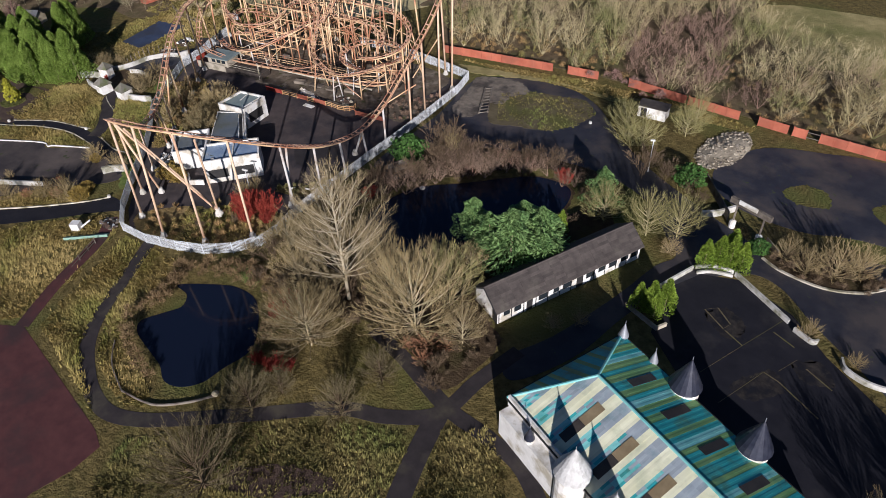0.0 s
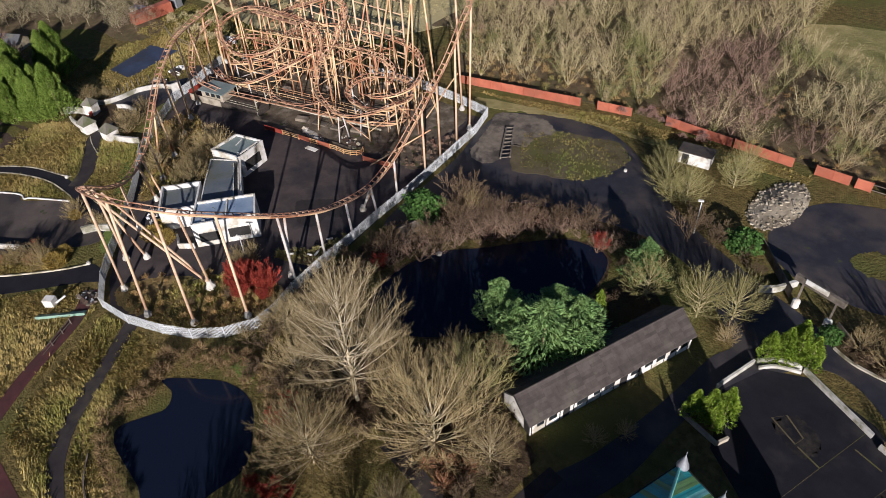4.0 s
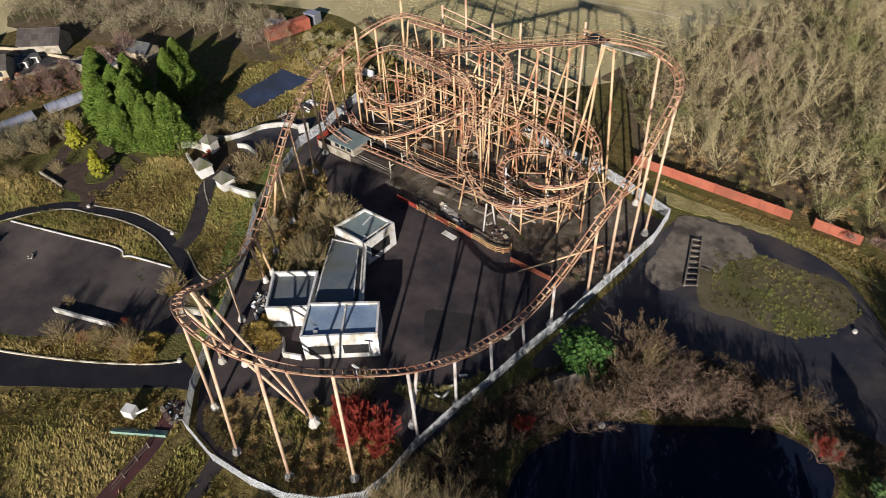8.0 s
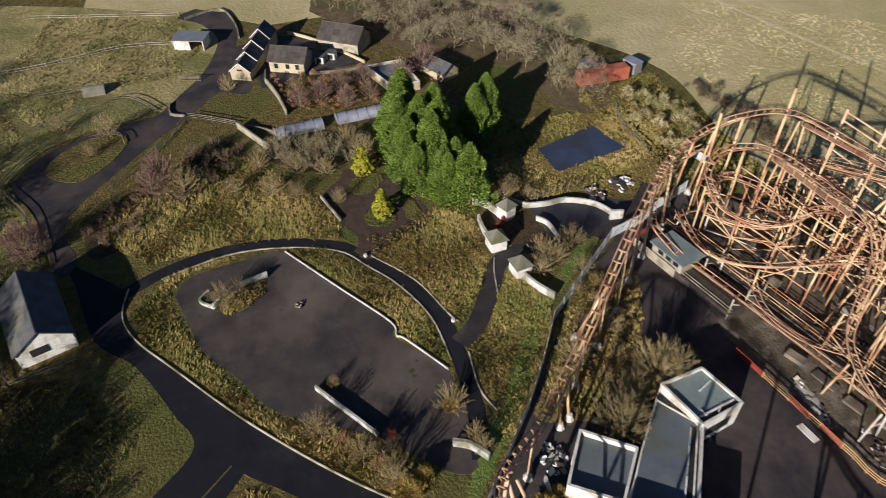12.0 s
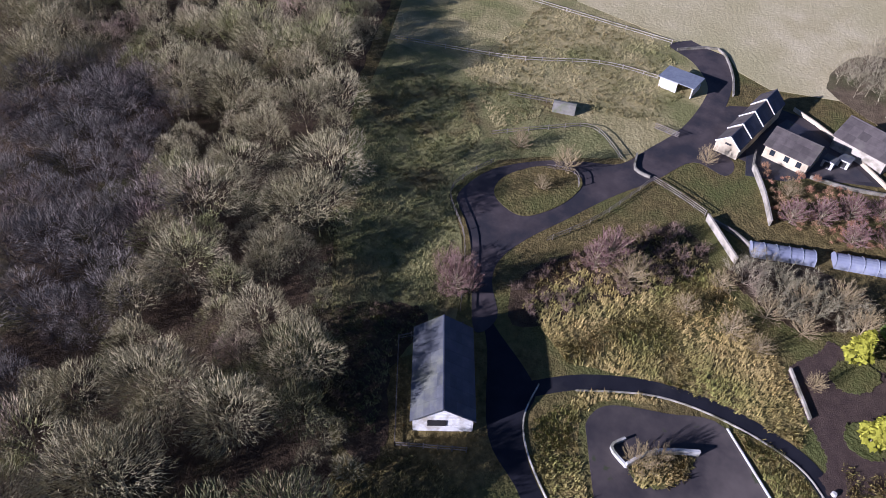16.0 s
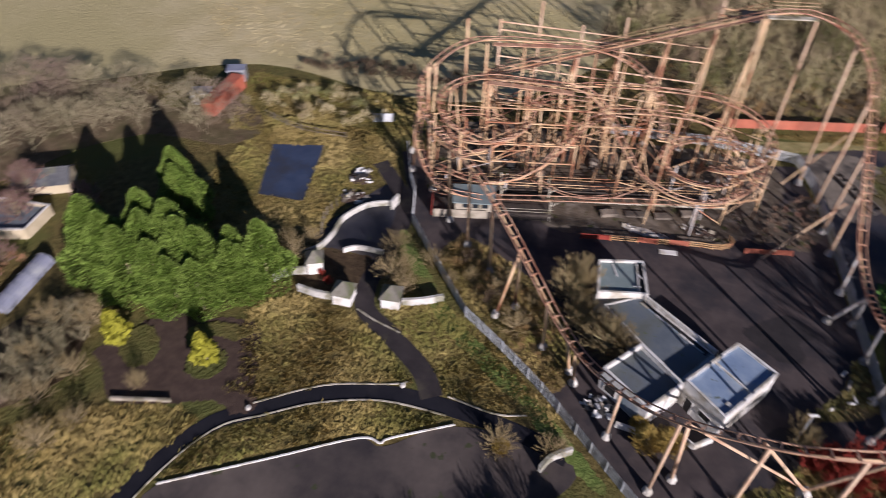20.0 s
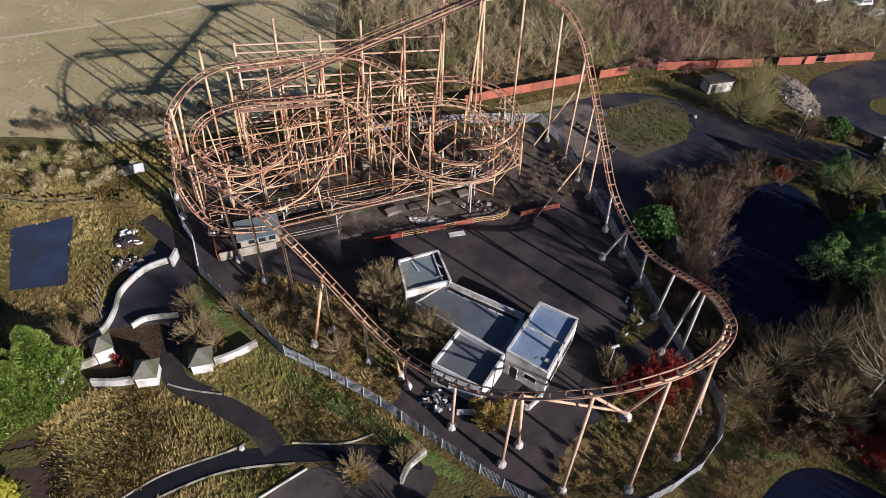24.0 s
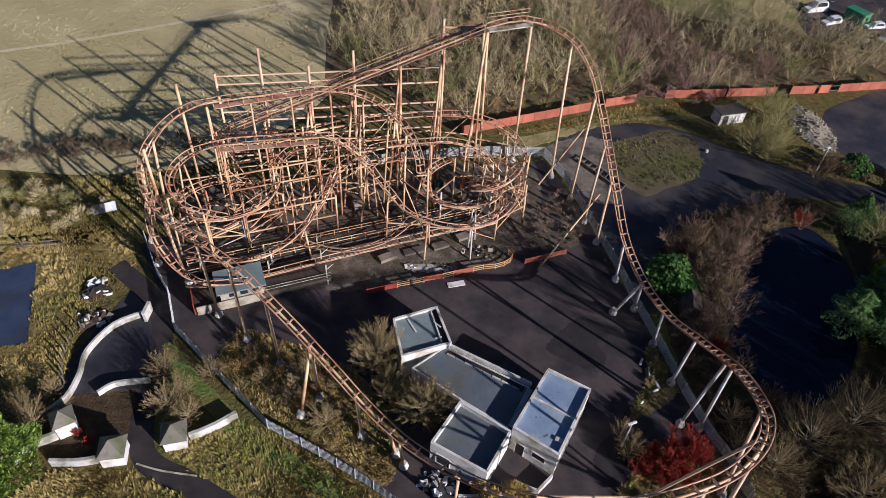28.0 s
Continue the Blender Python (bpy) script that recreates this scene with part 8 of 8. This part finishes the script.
def woods(name, poly, spacing, low, high, seed, label, blades=330, mat=None, keep_out=(), long=0.85, thin=0.036, shape=None):
    """One joined stand of bare trees inside an outline."""
    gen = np.random.default_rng(seed)
    mean = (low + high) / 2
    kinds = [(shape or dome_tree)(gen, blades, long / mean, thin / mean) for _ in range(5)]
    xs, ys = [p[0] for p in poly], [p[1] for p in poly]
    gx, gy = np.meshgrid(np.arange(min(xs), max(xs), spacing), np.arange(min(ys), max(ys), spacing))
    x = gx.ravel() + gen.uniform(-0.5, 0.5, gx.size) * spacing
    y = gy.ravel() + gen.uniform(-0.5, 0.5, gx.size) * spacing
    ok = inside(poly, x, y)
    for other in keep_out:
        ok &= ~inside(other, x, y)
    x, y, out = x[ok], y[ok], []
    h = gen.uniform(low, high, len(x)) * (1 + 0.2 * np.sin(x * 0.13) * np.cos(y * 0.11)) * np.where(gen.random(len(x)) < 0.2, 0.62, 1.0)
    turn, wide = gen.uniform(0, math.tau, len(x)), gen.uniform(0.85, 1.2, len(x))
    for i in range(len(x)):
        t = kinds[i % 5] * np.array([h[i] * wide[i], h[i] * wide[i], h[i]])
        c, s = math.cos(turn[i]), math.sin(turn[i])
        out.append(np.stack([t[..., 0] * c - t[..., 1] * s + x[i], t[..., 0] * s + t[..., 1] * c + y[i], t[..., 2]], -1))
    v = np.concatenate(out).reshape(-1, 3)
    ob = part(name, raw_mesh(name, v, np.arange(len(v)).reshape(-1, 3), mat or WOODS))
    return tagged(ob, label, "woodland", kind="stuff")


# east end, x above 0, is unseen and added to cast shadow north-west
WEST_WOOD = [(-15, -14.5), (-27, -20.5), (-39, -27), (-53, -34), (-65, -39), (-79, -45), (-100, -52), (-125, -58), (-150, -66), (-150, -90), (-98, -145), (-80, -142), (-24, -82), (34, -52), (32, -24), (18, -14), (6, -12.5), (-4, -15)]
DUSK_STAND = [(-20, -47), (-36, -50), (-51, -60), (-63, -66), (-72, -78), (-66, -92), (-46, -96), (-20, -78), (6, -58)]
NORTH_WOOD = [(-21, 136), (-14, 129), (2, 115.5), (8, 115.2), (18, 118.6), (28, 122.5), (40, 125.8), (56, 128.6), (72, 130.4), (94, 134), (112, 140), (130, 190), (60, 182), (50, 170), (20, 240), (-18, 230)]
ROSE_STAND = [(37, 130), (44, 126.5), (58, 130), (70, 132), (68, 137), (56, 139), (50, 150), (47, 162), (40, 162), (36, 150)]
CLEARING = [(53, 166), (60, 160), (68, 157.5), (78, 160), (84, 150), (98, 146), (140, 150), (140, 200), (50, 186)]
FARM_WOOD = [(-124, 32), (-113, 41), (-104, 46), (-95, 53), (-90, 64), (-82, 72), (-70, 74), (-66, 80), (-73, 86), (-84, 80), (-92, 82), (-108, 80), (-121, 68), (-134, 58), (-140, 40)]
sheet("wood_floor", WEST_WOOD, LITTER, 0.036, "dark leaf litter under bare woodland", "ground")
sheet("wood_floor", NORTH_WOOD, WOOD_FLOOR, 0.037, "brown leaf litter under bare woodland", "ground")
sheet("wood_floor", FARM_WOOD, WOOD_FLOOR, 0.038, "brown leaf litter under bare woodland", "ground")
sheet("grass_clearing", CLEARING, FIELD, 0.045, "grassy clearing in the woods", "ground")
# keep_out strip: added gap that lets sun reach the barn gable
woods("west_woodland", WEST_WOOD, 5.6, 8.0, 12.5, 3, "dense bare winter woodland with rounded grey-brown crowns", 1900, long=0.75, thin=0.026, keep_out=[[(-26, -12.5), (-23, -9.5), (-1, -28.5), (-4, -31.5)], DUSK_STAND])
woods("birch_stand", DUSK_STAND, 4.3, 6.5, 9.5, 23, "low dark stand of bare birches inside the wood", 900, WOODS_DUSK, long=0.8, thin=0.026)
woods("north_woodland", NORTH_WOOD, 5.0, 6.5, 10.5, 4, "bare upright young trees behind the red boundary fence", 760, WOODS_OLIVE, long=0.8, thin=0.030, keep_out=[CLEARING, ROSE_STAND], shape=vase_tree)
woods("rose_thicket", ROSE_STAND, 3.6, 4.0, 6.5, 24, "reddish brown bare thicket behind the boundary fence", 500, WOODS_ROSE, long=0.7, thin=0.024, shape=vase_tree)
woods("wood_brush", [(2, 115), (18, 118.4), (40, 125.6), (72, 130.2), (94, 133.8), (94, 150), (60, 152), (30, 146), (0, 134), (-16, 134)], 2.2, 0.9, 2.0, 25, "brown undergrowth along the edge of the wood", 60, DEAD_STEMS, keep_out=[ROSE_STAND], long=0.6, thin=0.03)
woods("bracken", [(-92, 22.4), (-79.4, 25), (-77.4, 31), (-78, 41), (-89, 40), (-93, 30)], 1.6, 1.0, 2.2, 26, "orange-brown bracken and bushes in the walled garden", 110, RUSSET, long=0.5, thin=0.03)
woods("farm_woodland", FARM_WOOD, 4.0, 5, 9, 5, "bare winter trees behind the farm buildings", 560, WOODS_FARM, long=0.8, thin=0.027)
# dense trees added to thicken the edge's shadow; the east ones are unseen
woods("ivy_trees", [(-30, -22.5), (-22, -18.5), (-15, -15.2), (-4, -15.2), (6, -12.5), (16, -14), (14, -22), (-2, -24), (-16, -24), (-28, -27)], 4.4, 8.0, 11.0, 28, "bare trees clad in dark green ivy along the wood edge", 1500, IVY, keep_out=[[(-26, -12.5), (-23, -9.5), (-1, -28.5), (-4, -31.5)]], long=0.7, thin=0.055)
# added in the gap: low enough to shade the ground, not the gable
woods("scrub", [(-19.5, -13.8), (-21.5, -16.4), (-5, -31), (-1, -28.5)], 2.4, 2.6, 4.2, 27, "low bare scrub added at the edge of the wood to shade the ground", 260, WOODS, long=0.6, thin=0.03)
woods("hedgerow", [(-70, 99), (-58, 101.5), (-44, 103.5), (-36, 104), (-36, 107), (-50, 107), (-62, 105.5), (-72, 102)], 1.5, 1.6, 3.0, 8, "low brown hedgerow along the meadow", 200, TWIG_BROWN, long=0.5, thin=0.03)
woods("scrub", [(-70, 86), (-60, 84), (-50, 86), (-46, 92), (-54, 96), (-68, 94)], 2.6, 1.4, 3.2, 9, "low bare scrub beside the sports court", 220, WOODS_OLIVE, long=0.5, thin=0.03)
woods("scrub", [(36, 121.5), (46, 122), (54, 124), (50, 128), (40, 126)], 2.4, 1.6, 3.0, 10, "low bare reddish scrub along the boundary fence", 200, TWIG_ROSE, long=0.5, thin=0.03)
woods("pond_thicket", [(27, 36), (31, 31.5), (31.5, 26), (34, 23.5), (44, 22.6), (44, 23.6), (36, 24.4), (32.8, 27), (33.4, 31), (31.4, 33), (30.4, 35.4), (36, 40), (42, 41), (46, 39.6), (49.6, 34), (50.4, 34), (48, 42), (42, 45), (34, 43)], 1.0, 1.1, 2.1, 12, "brown reeds and brambles round the pond", 120, REED, long=0.5, thin=0.03)
woods("lake_thicket", [(34.5, 66), (36, 74), (41, 81), (46, 88), (51, 92), (58, 92), (60, 88), (62, 94), (52, 96), (44, 93), (36, 87), (31, 79), (29.5, 70), (31, 58), (36, 54), (42, 55), (37.4, 60)], 1.45, 1.3, 3.3, 13, "dark bramble thicket round the black pond", 130, TWIG_BROWN, long=0.5, thin=0.03)
woods("lake_brush", [(34.2, 86.6), (33, 82), (36, 80), (36.8, 76.4), (36.6, 72), (34.8, 69.2), (34.4, 66), (37.8, 65.2), (38.8, 69), (39.2, 73), (41.6, 78), (44.4, 81.8), (48, 86), (52, 89), (57, 89.4), (58.8, 92), (52, 92.4), (46, 90), (42, 87.2), (38, 86.4)], 1.7, 2.6, 4.8, 36, "tall brown bare brush along the black pond", 300, BRUSH_TWIGS, long=0.6, thin=0.02, shape=vase_tree)
CORNER_BED = [(12.2, 84.6), (18, 84.8), (20.4, 85.4), (22, 89.8), (20.6, 98), (17.4, 95.4), (15.4, 93), (14, 89.6)]
sheet("scrub_floor", CORNER_BED, BALLAST, 0.055, "stony ground under scrub in the corner of the fence", "ground")
woods("coaster_scrub", CORNER_BED, 1.3, 0.6, 1.7, 37, "brown scrub in the corner of the fence", 110, BRUSH_TWIGS, long=0.5, thin=0.024)
woods("coaster_scrub", [(-27, 64), (-20, 58.5), (-10, 51.5), (-6.5, 49.6), (-6, 54), (-12, 62), (-20, 67), (-25, 69)], 1.7, 0.9, 2.0, 14, "brown scrub under the coaster track", 110, DEAD_STEMS, long=0.5, thin=0.03)
EAST_BED = [(10.4, 37.2), (13.4, 35.6), (18, 36.8), (17.4, 41), (17, 45.6), (14, 43.6), (11.6, 40)]
sheet("scrub_floor", EAST_BED, SCRUB, 0.053, "weedy brown ground inside the fence", "ground")
woods("coaster_scrub", EAST_BED, 1.4, 0.5, 1.3, 38, "brown scrub inside the fence", 100, DEAD_STEMS, long=0.5, thin=0.03)
woods("coaster_scrub", [(15, 38.5), (20, 38), (26, 41), (31, 46), (30, 53), (24, 52), (18, 47), (17, 42)], 1.5, 0.6, 1.5, 15, "brown scrub inside the fence", 100, DEAD_STEMS, long=0.5, thin=0.03)
FENCE_BED = [(21.6, 56.4), (23.6, 57), (26.2, 58.4), (28.4, 60.6), (28.6, 63), (27.4, 66.4), (25.8, 66.6), (25.0, 63.6), (24.2, 60.8), (22.4, 58.6)]
sheet("scrub_floor", FENCE_BED, SCRUB, 0.05, "weedy bed along the fence", "ground")
woods("fence_bed", FENCE_BED, 0.9, 0.4, 1.1, 31, "low olive weeds in a bed along the fence", 90, TWIG_GREEN, long=0.4, thin=0.03)
TUNNEL_BED = [(-73, 25), (-67, 19.6), (-63, 22.6), (-59.6, 28.4), (-60.4, 31.6), (-63, 37), (-67.4, 39.6), (-70, 36)]
sheet("farm_yard", [(-104.8, 10.7), (-109.1, 15.7), (-112.1, 23.6), (-110.5, 29.0), (-105.0, 34.7), (-97.1, 41.0), (-95.4, 40.7), (-92.7, 28.8), (-93.0, 21.0), (-93.8, 17.8), (-92.8, 12.9), (-95.0, 10.1)], TARMAC_PALE, 0.029, "worn tarmac yard between the farm buildings", "pavement", smooth=False)
sheet("scrub_floor", TUNNEL_BED, LITTER, 0.05, "brown leaf litter under bare trees by the growing tunnels", "ground")
sheet("planting_bed", [(-32.6, 12.8), (-34.8, 15), (-36.4, 18.8), (-33.8, 18.6), (-31.4, 16.6), (-30.8, 14)], GRASS, 0.12, "grassy bed inside a low white wall", "ground")
woods("tunnel_scrub", TUNNEL_BED, 2.2, 1.6, 3.4, 32, "bare grey-brown trees beside the growing tunnels", 360, WOODS_FARM, keep_out=[[(-73, 25), (-71, 25), (-66, 33), (-68, 35), (-72, 34)]], long=0.7, thin=0.022, shape=vase_tree)
ROADSIDE = [(-73.5, 11.5), (-70.4, 9), (-64, 2.6), (-58, -4), (-52, -6.8), (-46, -4.8), (-48.6, 0.4), (-53.4, 3.6), (-57.4, 9), (-64, 15.4), (-69, 16.6)]
# litter under the scrub, its dark colour also holding shadow from the barn side
sheet("scrub_floor", ROADSIDE, LITTER, 0.05, "leaf litter under roadside scrub, darkened for shadow", "ground")
woods("roadside_scrub", ROADSIDE, 2.1, 0.9, 2.2, 33, "dull brown bare scrub beside the farm road", 240, BRUSH_TWIGS, long=0.6, thin=0.02, shape=vase_tree)
woods("red_thicket", [(-44.6, -11.2), (-48, -12.2), (-53.4, -15.2), (-52.4, -18.4), (-46, -14.6)], 2.0, 2.4, 4.2, 34, "reddish bare thicket at the road edge", 420, WOODS_ROSE, long=0.6, thin=0.024, shape=vase_tree)
BARN_BED = [(-39, -26.4), (-43.6, -19), (-42, -14.8), (-33.4, -16), (-25.6, -12.6), (-21.6, -13.6), (-24, -18), (-30, -22)]
# dark sheet stands in for the wood's shadow on the grass here
sheet("scrub_floor", BARN_BED, LITTER, 0.048, "dark ground sheet between the wood and the barn, the wood's shade in its colour", "ground")
woods("barn_scrub", BARN_BED, 1.9, 0.7, 1.8, 35, "low brown brush between the wood and the barn", 110, TWIG_BROWN, long=0.5, thin=0.03)
# darker brown stems carry the deep shade under the poplar
woods("tree_bed", [(55, 47), (66, 48), (70.5, 45), (71, 57), (66, 64), (60, 62), (54, 57), (44, 50), (36, 46), (40, 44), (50, 44)], 1.7, 0.6, 1.6, 16, "rough undergrowth below the bare trees, poplar shade in its dark brown", 90, TWIG_BROWN, long=0.5, thin=0.03)
woods("shrub_bed", [(87, 94.4), (93, 93.4), (101, 97), (103, 101), (96, 102), (89, 99)], 1.4, 0.8, 1.7, 17, "brown shrub bed inside a kerb", 110, TWIG_BROWN, long=0.5, thin=0.03)


def tussocks(name, poly, per, seed, size, label, keep_out=(), mat=None):
    """Leaning clumps of long grass, joined."""
    gen = np.random.default_rng(seed)
    xs, ys = [p[0] for p in poly], [p[1] for p in poly]
    area = (max(xs) - min(xs)) * (max(ys) - min(ys))
    n = int(area * per * 5.0)
    x, y = gen.uniform(min(xs), max(xs), n), gen.uniform(min(ys), max(ys), n)
    ok = inside(poly, x, y)
    for other in keep_out:
        ok &= ~inside(other, x, y)
    x, y = x[ok], y[ok]
    n, k = len(x), 9
    s = size * 0.68 * gen.uniform(0.4, 1.5, n) ** 1.3
    flow = 2.2 * np.sin(x * 0.21 + 1.3 * np.sin(y * 0.17)) + 1.4 * np.sin(y * 0.33 + x * 0.11)
    a = flow[:, None] + gen.normal(0, 0.9, (n, k))
    lean = gen.uniform(0.2, 0.8, (n, k)) * s[:, None]
    h = gen.uniform(0.35, 0.95, (n, k)) * s[:, None]
    w = 0.16 * s[:, None]
    cx, cy = x[:, None] + gen.normal(0, 0.36, (n, k)) * s[:, None], y[:, None] + gen.normal(0, 0.36, (n, k)) * s[:, None]
    p0 = np.stack([cx - np.sin(a) * w, cy + np.cos(a) * w, np.zeros_like(a)], -1)
    p1 = np.stack([cx + np.sin(a) * w, cy - np.cos(a) * w, np.zeros_like(a)], -1)
    p2 = np.stack([cx + np.cos(a) * lean, cy + np.sin(a) * lean, h], -1)
    v = np.stack([p0, p1, p2], 2).reshape(-1, 3)
    ob = part(name, raw_mesh(name, v, np.arange(len(v)).reshape(-1, 3), mat or TUFT))
    if mat is None:
        sheet("turf", poly, TURF, 0.02, "matted straw-coloured turf under long grass", "ground", smooth=False)
    return tagged(ob, label, "grass", kind="stuff")


def band(line, width):
    """The outline of a path of a given width, to keep grass off it."""
    p = outline(line, False, 3)
    left, right = [], []
    for i in range(len(p)):
        d = p[min(i + 1, len(p) - 1)] - p[max(i - 1, 0)]
        d = d / (np.linalg.norm(d) + 1e-9)
        s = np.array([-d[1], d[0]]) * width / 2
        left.append(p[i] + s), right.append(p[i] - s)
    return [tuple(q) for q in left + right[::-1]]


GATE_PATH = band([(-44, 80), (-38.5, 75), (-35.3, 70), (-34, 61), (-34, 56), (-32.3, 51.5), (-27.4, 48.8), (-22, 45.6), (-19.3, 42.5)], 2.8)
RING_BAND = band(RING, 2.4)
BED = [(-52.5, 28), (-46.6, 30.6), (-42.6, 33.6), (-41, 36), (-44, 41), (-48, 44), (-56, 40), (-60, 34)]
tussocks("long_grass", [(-42, 34), (-36.5, 35), (-31.5, 39.4), (-24.5, 42.4), (-22, 43.5), (-33, 50.4), (-42, 50), (-46, 46), (-44, 40)], 1.5, 31, 0.62, "tussocky straw and green long grass", [GATE_PATH, RING_BAND, BED])
tussocks("bed_grass", [(-32.6, 12.8), (-34.8, 15), (-36.4, 18.8), (-33.8, 18.6), (-31.4, 16.6), (-30.8, 14)], 2.4, 61, 0.8, "tall straw grass in a walled bed", [])
tussocks("long_grass", [(-31, 53), (-24, 56.4), (-18, 54.2), (-10, 48.8), (-4, 44.4), (-9, 43.8), (-18, 43.6), (-21, 46), (-27, 50)], 1.4, 32, 0.55, "tussocky straw and green long grass", [GATE_PATH])
tussocks("long_grass", [(-41.6, 22.6), (-41, 28), (-36, 32.6), (-30.6, 37), (-24, 39.6), (-17, 40.6), (-22, 35.4), (-25, 35.2), (-33, 29.4)], 1.6, 33, 0.6, "strip of long grass between kerbs", [])
tussocks("long_grass", [(-33.4, 1.4), (-28.4, 3.4), (-22.6, 8.6), (-14.4, 16), (-8.2, 22.2), (-3.2, 28), (0.4, 33.4), (-3, 33), (-8.6, 29.6), (-13.4, 19.2), (-19.5, 14.4), (-25, 10.2), (-33, 6.9), (-37, 6.2), (-40, 9), (-41.6, 15), (-42, 13), (-39.6, 6)], 1.7, 34, 0.6, "kerbed bank of long grass round the old ride pad", [])
tussocks("long_grass", [(-44.6, 14), (-44.2, 22), (-42, 30), (-47, 30), (-53, 27), (-60, 22), (-72, 12), (-66, 4), (-58, -3), (-50, -5), (-43, 3)], 1.2, 35, 0.65, "tussocky straw and green long grass on the bank", [BED])
tussocks("long_grass", [(-5, 16), (0, 24), (6, 33), (12, 33), (18, 24), (21, 16), (12, 4), (4, 6)], 1.3, 36, 0.6, "tussocky straw and green long grass", [band([(22.5, 15), (17.5, 21.5), (12.5, 29.8), (8, 34)], 2.4)])
tussocks("long_grass", [(14, 33.6), (20, 24), (24, 17), (44, 16), (36, 17.4), (31, 20), (27.4, 23), (22, 30), (18, 34)], 1.7, 37, 0.62, "tussocky straw and green long grass by the pond path", [])
tussocks("long_grass", [(19.6, 35), (23.6, 30.6), (29, 24.6), (33, 21.4), (38, 19.4), (44, 18.8), (48, 21), (44, 22.4), (34, 23.4), (31, 26.4), (30.5, 32), (27, 36)], 1.7, 38, 0.55, "straw-coloured long grass between the path and the pond", [])
# tree shade on this grass is put into the tuft colour
tussocks("long_grass", [(50, 17), (54, 23), (60, 30), (66, 36), (70, 38.6), (73, 40), (76, 34), (80, 26), (72, 12), (56, 6)], 1.3, 39, 0.5, "rough dull grass with bare patches, tree shade in its colour", [], TUFT_DARK)
tussocks("long_grass", [(75, 43), (78.6, 36.4), (83, 28), (90, 34), (84, 44), (79, 47)], 1.3, 40, 0.55, "rough grass beside the castle hall", [], TUFT_DARK)
sheet("paddock", [(-85, 1.6), (-91, 5), (-98, 9), (-108, 11.4), (-115, 11.4), (-122.5, 7.6), (-129, 3), (-138, -20), (-150, -60), (-122, -55), (-104, -50), (-100, -36), (-96.5, -22), (-96, -14), (-91, -5)], FIELD, 0.03, "straw and green paddock beside the farm road", "field", smooth=False)
sheet("pasture", [(-40, -11), (-50, -13), (-58, -16.4), (-66, -21.6), (-71, -20.8), (-77, -17.4), (-81, -11), (-84, -3), (-86, 1.4), (-92, -4), (-97, -14), (-97.5, -22), (-101, -36), (-105, -50), (-79, -44), (-60, -37), (-40, -27), (-30, -22)], PASTURE, 0.033, "green pasture between the wood and the farm road", "field", smooth=False)
sheet("meadow_bank", [(-129, 3.4), (-132.4, 8), (-129, 13), (-122, 16), (-118, 22), (-120, 40), (-122, 64), (-140, 62), (-150, -20), (-138, -20)], MEADOW, 0.036, "dry meadow bank above the farm road", "field", smooth=False)
tussocks("rough_grass", [(-46, -12), (-55, -17), (-65, -19), (-68, -22.5), (-82, -22), (-96, -30), (-96, -46), (-79, -44), (-60, -38), (-40, -30), (-24, -22), (-25, -14), (-36, -17)], 0.9, 41, 0.5, "mown green grass beside the woods", [band([(-43, -8.9), (-57.5, -14.9), (-65.7, -20.2)], 1.0)], TUFT_GREEN)
# tuft colour stands in for the wood's shadow
tussocks("rough_grass", [(-25, -4), (-14, 4), (-4, 0), (10, -12), (0, -30), (-14, -19), (-24, -12)], 1.0, 42, 0.5, "rough grass beside the road, darkened for the wood's shadow", [], TUFT_DARK)
tussocks("rough_grass", [(-72, 78), (-64, 80), (-48, 84), (-42, 90), (-43, 100), (-60, 98), (-78, 96)], 0.8, 45, 0.55, "rough straw grass behind the sports court", [[(-57.5, 65.6), (-50.5, 66.8), (-54.5, 80.4), (-62.4, 77.4)]])
tussocks("scrub_grass", [(-27, 63.4), (-20, 56.6), (-10, 50.4), (-6.5, 48.6), (-5.4, 55), (-11, 63), (-20, 67.4), (-25.6, 69)], 1.2, 46, 0.6, "straw and brown grass under the coaster track", [])
tussocks("scrub_grass", [(16.5, 40), (20, 37), (26.5, 40.5), (31, 46), (30.5, 52.5), (25, 53), (18.5, 48)], 1.2, 47, 0.55, "straw and brown grass inside the fence", [])
tussocks("rough_grass", [(-68, 56), (-48, 57), (-44.5, 62), (-45, 70), (-41, 79), (-44, 88), (-66, 86)], 0.9, 48, 0.55, "rough straw and green grass round the sports court", [[(-57.5, 65.6), (-50.5, 66.8), (-54.5, 80.4), (-62.4, 77.4)], GATE_PATH])
tussocks("moss_tufts", [(26.6, 106.9), (30.3, 110.6), (35, 112), (41, 115.2), (46.1, 112.2), (45.5, 104.6), (42.9, 101.1), (36.9, 99.6), (32.8, 97.9)], 0.8, 49, 0.45, "dull mossy tufts on bare earth", [], TUFT_DARK)
tussocks("verge_grass", [(30, 115.5), (44, 118.5), (58, 122), (70, 125), (70, 127), (50, 125), (36, 122), (10, 112)], 0.9, 50, 0.5, "yellow verge grass along the boundary fence", [])
tussocks("meadow_grass", [(-70, 102), (-40, 108), (-26, 120), (-22, 140), (-30, 165), (-80, 165), (-110, 120), (-90, 104)], 0.6, 43, 0.34, "sparse dry grass tufts of the meadow", [], MEADOW)
tussocks("meadow_grass", [(-84, -20), (-96, -12), (-98, 4), (-110, 8), (-126, 2), (-134, -26), (-100, -32)], 0.6, 44, 0.55, "dry paddock grass tufts", [], FIELD)
